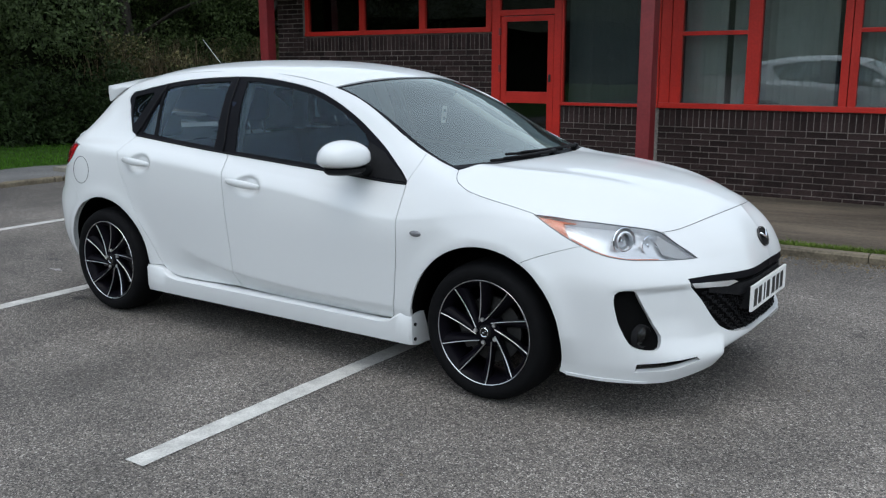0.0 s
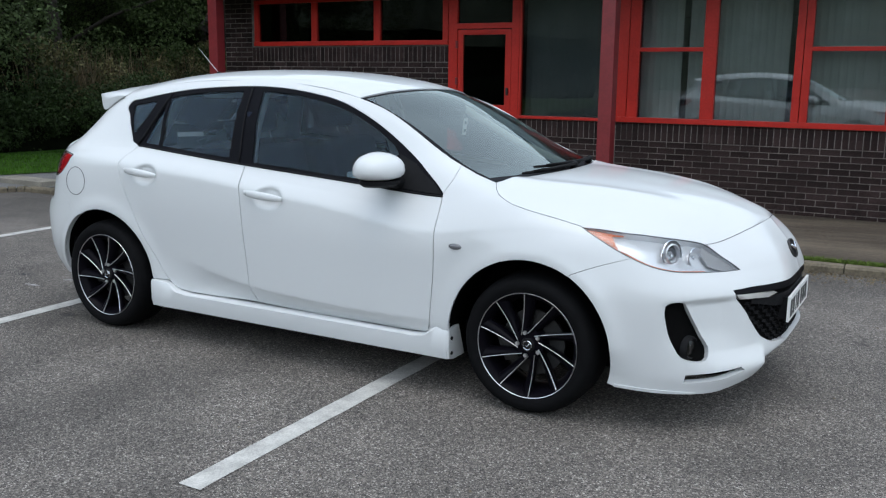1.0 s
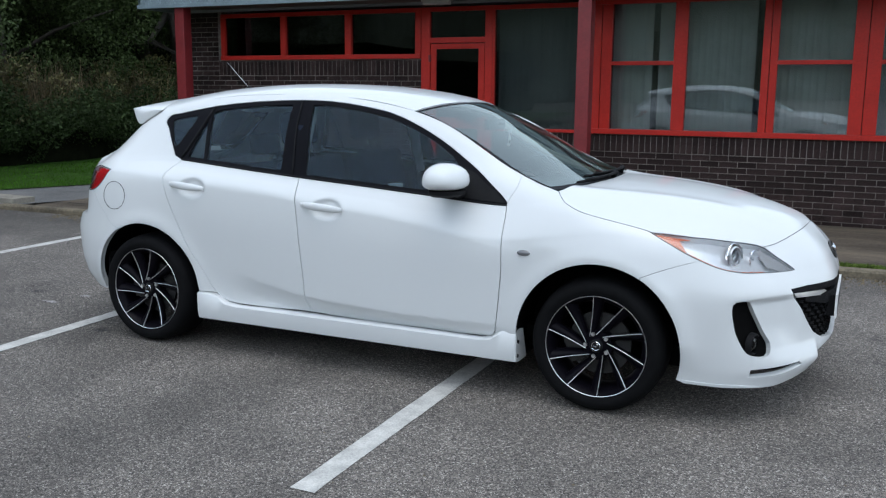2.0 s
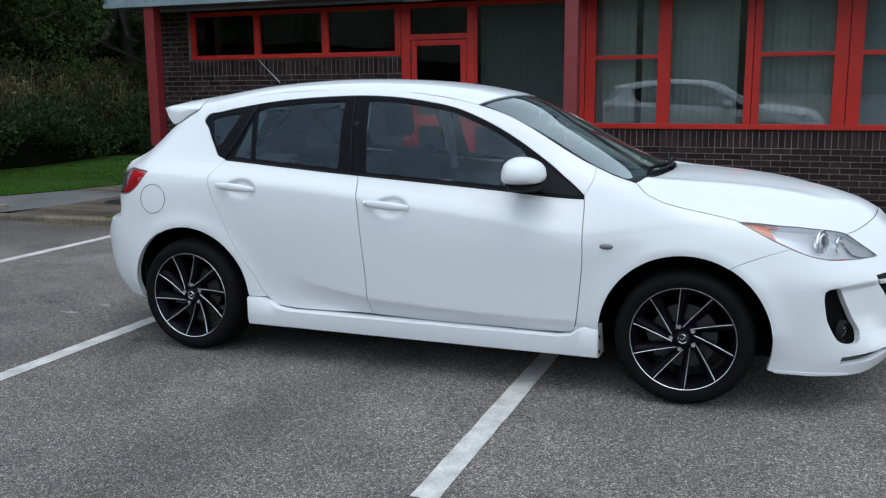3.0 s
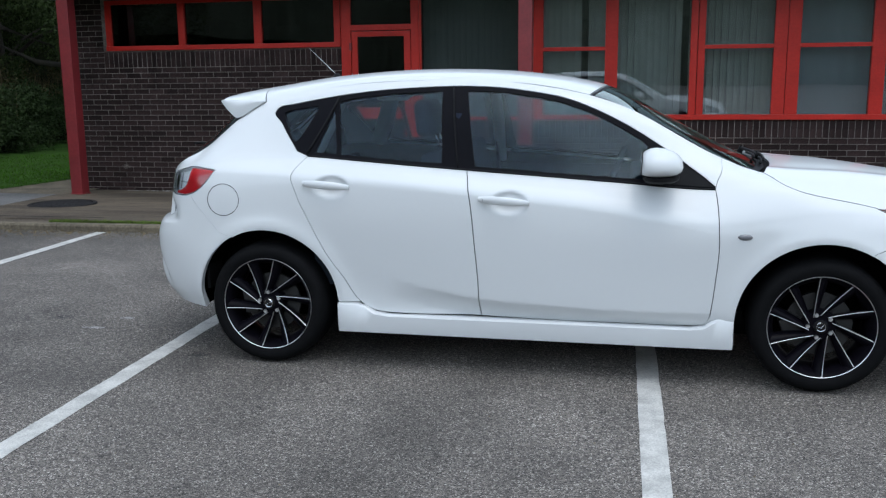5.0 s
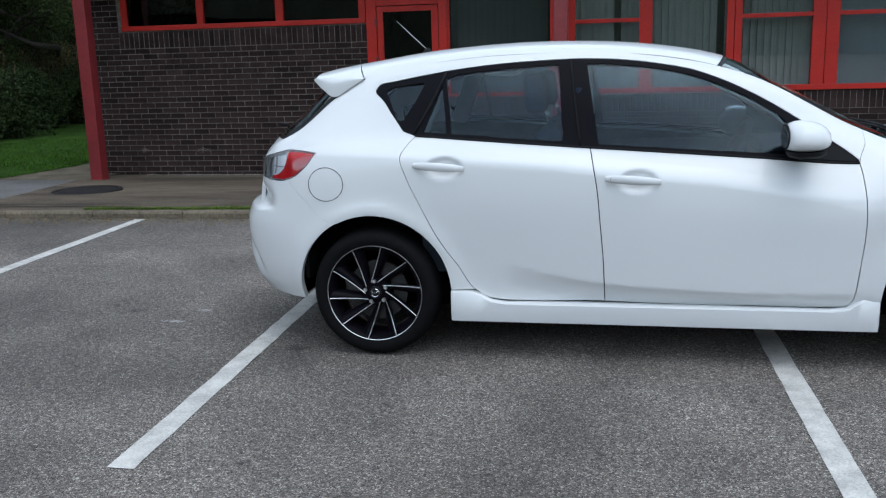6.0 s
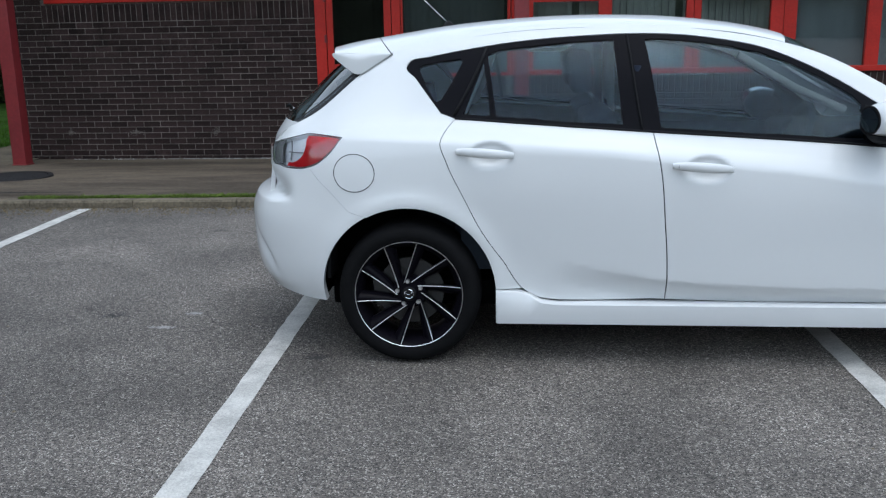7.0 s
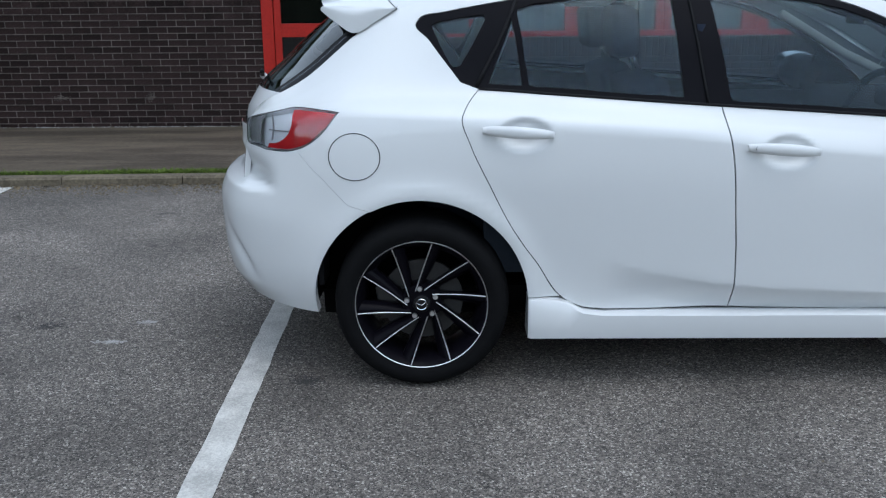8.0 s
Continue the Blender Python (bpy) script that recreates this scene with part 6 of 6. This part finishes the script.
# ---- wheels ----
def wheel(x, side, turn):
    """A ten-spoke twisted alloy: black blades with machined leading edges. Outer face towards -y before mirroring."""
    w = empty("wheel", "", "")
    w.parent = car
    w["label"] = "black twisted-spoke alloy wheel with machined silver edges"
    turned("tyre", [(.233, -.004), (.236, -.016), (.256, -.026), (.279, -.025), (.295, -.013), (.306, .012), (.311, .045), (.312, .08), (.312, .135), (.307, .185), (.29, .20), (.25, .205), (.222, .195)], RUBBER, w, "black road tyre", 72)
    turned("rim", [(.228, -.012), (.2225, -.016), (.217, -.010), (.205, .012), (.196, .03), (.192, .10), (.205, .17), (.222, .195)], RIM, w, "satin black alloy rim", 72)
    turned("rim_lip", [(.2278, -.0165), (.2264, -.0182), (.2244, -.0168), (.2250, -.0148)], SILVER, w, "machined silver rim lip", 72, closed=True)
    turned("brake_disc", [(.07, .062), (.142, .062), (.142, .080), (.07, .080)], STEEL, w, "worn steel brake disc", 40)
    boxed("caliper", -.155, -.085, .05, .11, -.05, .07, STEEL, w, bevel=.01)
    turned("hub", [(0, .006), (.030, .006), (.034, .012), (.066, .016), (.075, .045), (.07, .08)], RIM, w, "black wheel hub", 40)
    turned("centre_cap", [(0, -.004), (.022, -.002), (.029, .003), (.030, .010)], TRIM, w, "black centre cap", 32)
    turned("cap_ring", [(.0175, -.0050), (.0190, -.0058), (.0205, -.0040)], CHROME, w, n=28)
    rod("cap_mark", [(-.013, -.0055, .006), (0, -.0062, -.004), (.013, -.0055, .006)], .0015, CHROME, w, sides=6)
    for k in range(5):
        a = math.tau * k / 5 + 0.3
        turned("wheel_nut", [(0, -.004), (.008, -.004), (.0095, .0), (.0105, .02)], SILVER, w, n=12, at=(.052 * math.cos(a), .010, .052 * math.sin(a)))
    blade_v, blade_f, edge_v, edge_f = [], [], [], []
    n = 12
    for i in range(n + 1):
        t = i / n
        r = .040 + (.2165 - .040) * t
        px, pz = .050 * math.cos(.60) * (1 - t) + .2225 * t, .050 * math.sin(.60) * (1 - t)
        r, lead = math.hypot(px, pz), math.atan2(pz, px)
        wide = (.020 + .022 * t)
        y = .004 + .010 * math.sin(math.pi * t) - .018 * t
        for off, yy in ((0.0, y), (wide * 0.45, y + .006), (wide, y + .026), (wide, y + .045), (0.0, y + .04)):
            a = lead - off / max(r, .05)
            blade_v.append((r * math.cos(a), yy, r * math.sin(a)))
        for off, yy in ((-.0022, y + .003), (-.0008, y - .0018), (.0018, y - .0010), (.0026, y + .003)):
            a = lead - off / max(r, .05)
            edge_v.append((r * math.cos(a), yy, r * math.sin(a)))
    for i in range(n):
        for j in range(5):
            blade_f.append((i * 5 + j, i * 5 + (j + 1) % 5, (i + 1) * 5 + (j + 1) % 5, (i + 1) * 5 + j))
        for j in range(4):
            edge_f.append((i * 4 + j, i * 4 + (j + 1) % 4, (i + 1) * 4 + (j + 1) % 4, (i + 1) * 4 + j))
    blade = edge = None
    for k in range(10):
        if k == 0:
            blade = mesh_object("spoke", blade_v, blade_f, RIM, w, "", True)
            edge = mesh_object("spoke_edge", edge_v, edge_f, SILVER, blade, "machined silver edge", True)
        else:
            b2 = new("spoke", blade.data)
            b2.parent = w
            b2.rotation_euler = (0, math.tau * k / 10, 0)
            e2 = new("spoke_edge", edge.data)
            e2.parent = b2
            e2["label"] = "machined silver edge"
    for ob in w.children:
        if not ob.name.startswith("tyre"):
            ob.scale = (1.03, 1, 1.03)
    w.matrix_basis = Matrix.Translation((x, -0.815 if side < 0 else 0.815, AXLE_Z)) @ (Matrix.Identity(4) if side < 0 else Matrix.Rotation(math.pi, 4, "Z")) @ Matrix.Rotation(radians(turn), 4, "Y")
    return w


for x, side, turn in ((WHEEL_X, -1, -22), (-WHEEL_X, -1, -8), (WHEEL_X, 1, 20), (-WHEEL_X, 1, 7)):
    wheel(x, side, turn)

# ---- car interior ----


def cushion(name, x0, x1, y0, y1, z0, z1, parent, lean=0.0, material=SEAT, bevel=0.04, label=""):
    bm = bmesh.new()
    box(bm, x0, x1, y0, y1, z0, z1, 0)
    bmesh.ops.bevel(bm, geom=bm.edges[:], offset=bevel, segments=4, profile=0.6, affect="EDGES")
    if lean:
        m = Matrix.Translation((x1, 0, z0)) @ Matrix.Rotation(radians(lean), 4, "Y") @ Matrix.Translation((-x1, 0, -z0))
        bmesh.ops.transform(bm, matrix=m, verts=bm.verts[:])
    return part(name, bm, material, parent, label, smooth=True)


for yc in (-.36, .36):
    seat = empty("front_seat", "", "")
    seat.parent = car
    seat["label"] = "dark grey cloth front seat with headrest"
    cushion("seat_base", -.30, .22, yc - .25, yc + .25, .38, .56, seat)
    cushion("seat_back", -.44, -.30, yc - .25, yc + .25, .50, 1.10, seat, -14)
    cushion("headrest", -.62, -.52, yc - .13, yc + .13, 1.14, 1.33, seat, -6, bevel=0.045)
    for dy in (-.05, .05):
        rod("headrest_post", [(-.50, yc + dy, 1.06), (-.55, yc + dy, 1.17)], .006, CHROME, seat)
bench = empty("rear_bench", "", "")
bench.parent = car
bench["label"] = "dark grey cloth rear bench"
cushion("bench_base", -1.15, -.62, -.58, .58, .38, .58, bench)
cushion("bench_back", -1.28, -1.12, -.58, .58, .52, 1.00, bench, -16)
for yc in (-.36, .36):
    cushion("headrest", -1.40, -1.30, yc - .12, yc + .12, 1.02, 1.16, bench, -8, bevel=0.04)
dash = empty("dashboard", "", "")
dash.parent = car
dash["label"] = "dark grey dashboard with steering wheel"
cushion("dash_top", .50, 1.04, -.64, .64, .72, .935, dash, 0, DASH, 0.06)
cushion("instrument_hood", .46, .66, -.52, -.20, .93, 1.0, dash, 0, DASH, 0.03)
pts = [Vector((.36, -.36, .90)) + Matrix.Rotation(radians(22), 3, "Y") @ Vector((0, .185 * math.cos(a), .185 * math.sin(a))) for a in [math.tau * k / 32 for k in range(33)]]
rod("steering_rim", pts, .015, DASH, dash, sides=10)
rod("steering_spoke", [pts[0], (.37, -.36, .885), pts[16]], .018, DASH, dash)
rod("steering_spoke", [(.37, -.36, .885), pts[24]], .018, STEEL, dash)
rod("steering_column", [(.37, -.36, .885), (.60, -.36, .80)], .04, DASH, dash)
cushion("console", -.25, .55, -.11, .11, .30, .60, dash, 0, DASH, 0.04)
boxed("cabin_floor", -1.5, 1.0, -.66, .66, .27, .33, VOID, car, bevel=0)
cushion("boot_cover", -1.85, -1.28, -.55, .55, .90, .93, car, 0, SEAT, 0.01, "dark parcel shelf")
rl = patch(RAIL, MIDLINE, 2.4, 3.1, 6.9, 20, 17, 0.035)
grid_mesh("headlining", rl, GREYTRIM, "pale grey headlining", 0)
for side in SIDES:
    for name, pts, r, material in (("pillar_trim", [(-.35, .735, .92), (-.36, .68, 1.15), (-.37, .57, 1.38)], .035, GREYTRIM), ("pillar_trim", [(.90, .585, .97), (.62, .525, 1.09), (.30, .485, 1.27)], .022, GREYTRIM),
                                   ("pillar_trim", [(-1.14, .66, 1.04), (-1.07, .61, 1.20), (-1.02, .555, 1.34)], .05, GREYTRIM)):
        rod(name, [(x, (y - 0.045) * side, z) for x, y, z in pts], r, material, car, "pale grey inner pillar trim", sides=10)
    boxed("door_card", -1.1, .84, 0.70 if side > 0 else -0.73, 0.73 if side > 0 else -0.70, .40, .90, DASH, car, bevel=0.01)
    strap = [(-.36, .655 * side, 1.26), (-.37, .645 * side, 1.05), (-.36, .66 * side, .75)]
    rod("seat_belt", strap, .016, SEAT, car, "dark seat belt", sides=6)
rod("grab_handle", [(-.62, -.50, 1.36), (-.66, -.52, 1.33), (-.80, -.52, 1.33), (-.84, -.50, 1.36)], .010, GREYTRIM, car)
cushion("paper_packet", -.13, -.07, -.14, -.06, .86, .915, car, 0, PAPER, 0.008, "small white paper packet between the seats")
mir = empty("interior_mirror", "", "")
mir.parent = car
mir["label"] = "black interior mirror on the windscreen"
boxed("mirror_shell", .46, .49, -.12, .12, 1.235, 1.295, TRIM, mir, bevel=.012)
rod("mirror_stem", [(.485, 0, 1.27), (.53, 0, 1.275)], .01, TRIM, mir)
tag = empty("windscreen_sticker", "", "")
tag.parent = car
tag["label"] = "white rectangular parking sticker inside the windscreen"


def screen_quad(s, w, ds, dw, drop):
    """Four points on the inside of the windscreen."""
    out = []
    for a, b in ((-1, -1), (-1, 1), (1, 1), (1, -1)):
        v = patch(RAIL, MIDLINE, 2.4, s + a * ds, s + a * ds + 0.001, 2, 401)[0, int(round((w + b * dw + 1) * 200))]
        out.append((v[0], v[1], v[2] - drop))
    return out


sx, sy, sz = screen_quad(1.93, -.16, .01, .01, .0)[0]
card = [(sx - 0.035, sy - .022, sz + .012), (sx - 0.035, sy + .022, sz + .012), (sx - 0.045, sy + .022, sz - .075), (sx - 0.045, sy - .022, sz - .075)]
mesh_object("sticker_card", card + [(x, y, z - .001) for x, y, z in card], [(0, 1, 2, 3), (7, 6, 5, 4)] + [(i, 4 + i, 4 + (i + 1) % 4, (i + 1) % 4) for i in range(4)], PAPER, tag)
for dz in (-.012, -.052):
    mesh_object("print_bar", [(sx - 0.0335 + dz * 0.115, sy + a, sz + dz + b) for a, b in ((-.012, .008), (.012, .008), (.012, -.008), (-.012, -.008))], [(0, 1, 2, 3)], INK, tag)

# ---- cowl, wipers, aerial ----
cowl_edge = [(1.068, .688, .975), (1.04, .67, .972), (1.02, .66, .965)]
cowl_mid = [(1.165, 0, .992), (1.135, 0, .975), (1.09, 0, .965)]
grid_mesh("cowl_panel", patch(cowl_edge, cowl_mid, 2.4, 0, 2, 6, 25), TRIM, "black scuttle panel below the windscreen", 0.02)


def on_screen(s, w, lift):
    v = patch(RAIL, MIDLINE, 2.4, s, s + 0.001, 2, 81)[0, int(round((w + 1) * 40))]
    return (v[0] + lift * 0.5, v[1], v[2] + lift)


for s0, w0, s1, w1 in ((0.04, 0.72, 0.24, -0.38), (0.03, 0.20, 0.07, -0.62)):
    wiper = empty("wiper", "", "")
    wiper.parent = car
    wiper["label"] = "black windscreen wiper at rest"
    path_pts = [on_screen(s0 + (s1 - s0) * t, w0 + (w1 - w0) * t, 0.028 - 0.008 * t) for t in (0, 0.3, 0.6, 0.85)]
    rod("wiper_arm", path_pts, .009, TRIM, wiper, taper=0.6)
    rod("wiper_blade", [on_screen(s0 + (s1 - s0) * t + 0.02, w0 + (w1 - w0) * t, 0.012) for t in (0.25, 0.5, 0.75, 1.0)], .008, TRIM, wiper, taper=0.8)
    rod("wiper_pivot", [on_screen(s0, w0, 0.0), on_screen(s0, w0, 0.035)], .016, TRIM, wiper)
rear_wiper = empty("rear_wiper", "", "")
rear_wiper.parent = car
rear_wiper["label"] = "grey rear wiper resting on the tailgate glass"
rod("wiper_pivot", [(-1.985, .02, 1.025), (-2.02, .02, 1.05)], .018, SMOKED, rear_wiper, taper=0.7, sides=12)
rod("wiper_arm", [(-2.015, .02, 1.048), (-1.985, -.12, 1.075), (-1.95, -.30, 1.085)], .010, TRIM, rear_wiper, taper=0.6)
aerial = empty("aerial", "", "")
aerial.parent = car
aerial["label"] = "thin grey roof aerial leaning back"
turned("aerial_base", [(0, .03), (.012, .026), (.028, .004), (.030, -.01)], TRIM, aerial, n=20, axis="z", at=(-1.20, 0, 1.438))
rod("aerial_mast", [(-1.20, 0, 1.455), (-1.365, 0, 1.612)], .0015, SILVER, aerial, taper=0.7)

# ---- planting ----


def leaf_cloud(centres, radii, count, size, squash=1.0):
    """Small folded leaves scattered in the outer part of clumps."""
    verts, faces = [], []
    rs = np.random.RandomState(7 + count % 97)
    pick = rs.randint(0, len(centres), count)
    d = rs.normal(size=(count, 3))
    d /= np.linalg.norm(d, axis=1, keepdims=True)
    r = 0.55 + 0.5 * rs.rand(count) ** 0.6
    c = np.asarray(centres)[pick]
    rad = np.asarray(radii)[pick][:, None]
    p = c + d * rad * r[:, None] * np.array((1, 1, squash))
    a = rs.normal(size=(count, 3)) + d * 0.6
    a /= np.linalg.norm(a, axis=1, keepdims=True)
    b = np.cross(a, rs.normal(size=(count, 3)))
    b /= np.maximum(np.linalg.norm(b, axis=1, keepdims=True), 1e-6)
    s = size * (0.6 + 0.8 * rs.rand(count))[:, None]
    n = np.cross(a, b)
    quad = np.stack([p - a * s, p + b * s * 0.5 + n * s * 0.15, p + a * s, p - b * s * 0.5 + n * s * 0.15], 1).reshape(-1, 3)
    faces = np.arange(4 * count).reshape(-1, 4)
    return quad, faces


def cloud_object(name, centres, radii, count, size, material, parent=None, label="", squash=1.0):
    v, f = leaf_cloud(centres, radii, count, size, squash)
    me = bpy.data.meshes.new(name)
    me.vertices.add(len(v))
    me.vertices.foreach_set("co", v.ravel())
    me.loops.add(len(v))
    me.loops.foreach_set("vertex_index", f.ravel())
    me.polygons.add(len(f))
    me.polygons.foreach_set("loop_start", np.arange(0, len(v), 4))
    me.update(calc_edges=True)
    me.materials.append(material)
    ob = new(name, me)
    if parent is not None:
        ob.parent = parent
    if label:
        ob["label"] = label
    return ob


def tree(x, y, height, spread, seed, leaves, low=0.18, foliage=LEAF):
    rnd = random.Random(seed)
    t = empty("tree", "dense dark green broadleaf tree behind the hedge", "tree", "trees behind the hedge", at=(x, y, -0.1))
    rod("trunk", [(0, 0, 0), (.1, .05, height * .25), (.05, -.1, height * .5), (.1, 0, height * .85)], .22, BARK, t, taper=0.25, sides=10)
    centres, radii = [], []
    for k in range(26):
        a, h = rnd.uniform(0, math.tau), rnd.uniform(low, 1.0)
        reach = spread * (0.35 + 0.65 * math.sin(math.pi * min(1, .25 + h * .75))) * rnd.uniform(.5, 1)
        c = (reach * math.cos(a), reach * math.sin(a), height * h)
        centres.append(c)
        radii.append(spread * rnd.uniform(.28, .45))
        if k < 9:
            rod("limb", [(.05, 0, height * h * .6), (c[0] * .5, c[1] * .5, height * h * .85), c], .06, BARK, t, taper=0.3, sides=6)
    cloud_object("crown", centres, radii, leaves, 0.042, foliage, t, "dark green leaves")
    return t


for i, (x, y, h, s) in enumerate(((-13.6, 4.5, 8.0, 2.9), (-16.5, 10.5, 9.0, 3.0), (-15.5, 15.5, 8.5, 3.0), (-13.8, 1.5, 8.5, 2.8), (-19.5, 18.5, 9.5, 3.4), (-11.5, 20.5, 8.0, 3.2), (-14.5, -3.0, 8.0, 2.8), (-18.5, 5.0, 10.0, 3.4), (-21, 13, 10, 3.6))):
    t = tree(x, y, h, s, i, 120000 if i == 0 else 70000, 0.08 if i == 0 else 0.36 if i in (1, 2, 4) else 0.2, FRESH if i == 0 else LEAF)
    if i == 2:
        for pts, r in (([(0.1, -0.3, 3.6), (1.2, -2.2, 2.75), (1.4, -0.3, 2.1), (1.5, 0.6, 2.05)], 0.11), ([(0.1, -0.2, 3.9), (1.3, -1.4, 2.9), (1.5, 0.3, 2.5)], 0.08)):
            rod("limb", pts, r, BARK, t, taper=0.6, sides=8)


def hedge(name, pts, height, depth, count, material, label, size):
    """A clipped-out bank of leaves along a line, over a near-black core that stands in for inner shade."""
    rnd = random.Random(len(name) + count)
    thing = empty(name, label, "hedge")
    centres, radii = [], []
    core_v, core_f = [], []
    for (x0, y0), (x1, y1) in zip(pts[:-1], pts[1:]):
        n = max(2, int(math.hypot(x1 - x0, y1 - y0) / 0.45))
        for k in range(n):
            t = (k + rnd.random()) / n
            bx, by = x0 + (x1 - x0) * t, y0 + (y1 - y0) * t
            for _ in range(4):
                centres.append((bx + rnd.uniform(-depth, depth) * .5, by + rnd.uniform(-.3, .3), height * rnd.uniform(.08, 1.0) * rnd.uniform(.8, 1.0)))
                radii.append(rnd.uniform(.28, .5))
    base = [(x, y) for x, y in pts]
    for i, (x, y) in enumerate(base):
        core_v += [(x - depth * .1, y, -.1), (x - depth * .2, y, height * .5), (x - depth * .6, y, height * .5), (x - depth * .6, y, -.1)]
    for i in range(len(base) - 1):
        for j in range(3):
            core_f.append((4 * i + j, 4 * i + j + 1, 4 * i + j + 5, 4 * i + j + 4))
    mesh_object("core", core_v, core_f, FOLIAGE_SHADE, thing)
    cloud_object("leaves", centres, radii, count, size, material, thing, squash=0.9)
    return thing


HEDGE_LINE = [(-12.9, -6), (-12.9, 0), (-13.0, 6), (-13.1, 10), (-14.0, 14), (-15.5, 18), (-13.0, 20.5), (-8.0, 21.5)]
hedge("hedge", HEDGE_LINE, 1.35, 1.0, 120000, IVY, "overgrown dark green bramble and ivy hedge along the lawn", 0.036)
hedge("bank_scrub", [(x - 0.9, y + (0.6 if y > 19 else 0)) for x, y in HEDGE_LINE], 2.5, 1.0, 60000, LEAF, "tall leafy scrub on the bank above the hedge", 0.04)
hedge("bank_bush", [(-13.7, 8.0), (-14.2, 11), (-15.0, 14), (-16.4, 17.5), (-14.0, 21)], 2.3, 1.1, 32000, OLIVE, "olive brown autumn scrub on the bank by the building", 0.036)
rnd_line = [(-14.0, 8.2), (-14.1, 10), (-15.0, 14), (-16.5, 18), (-13.2, 21.3), (-9, 22.2)]


def stem_place():
    k = random.randrange(len(rnd_line) - 1)
    (x0, y0), (x1, y1) = rnd_line[k], rnd_line[k + 1]
    t = random.random()
    return x0 + (x1 - x0) * t + random.gauss(0, .35), y0 + (y1 - y0) * t + random.gauss(0, .35), 0.9 + random.uniform(-.3, .3)


tufts("dry_stems", stem_place, 4000, 0.9, 0.008, DRY, "dry brown grass and dead stems above the hedge", "dry grass", 0.22)

# ---- brickwork ----
for name, rects, bricks, label, near in brick_jobs:
    brick_wall(name, rects, bricks, label, near)
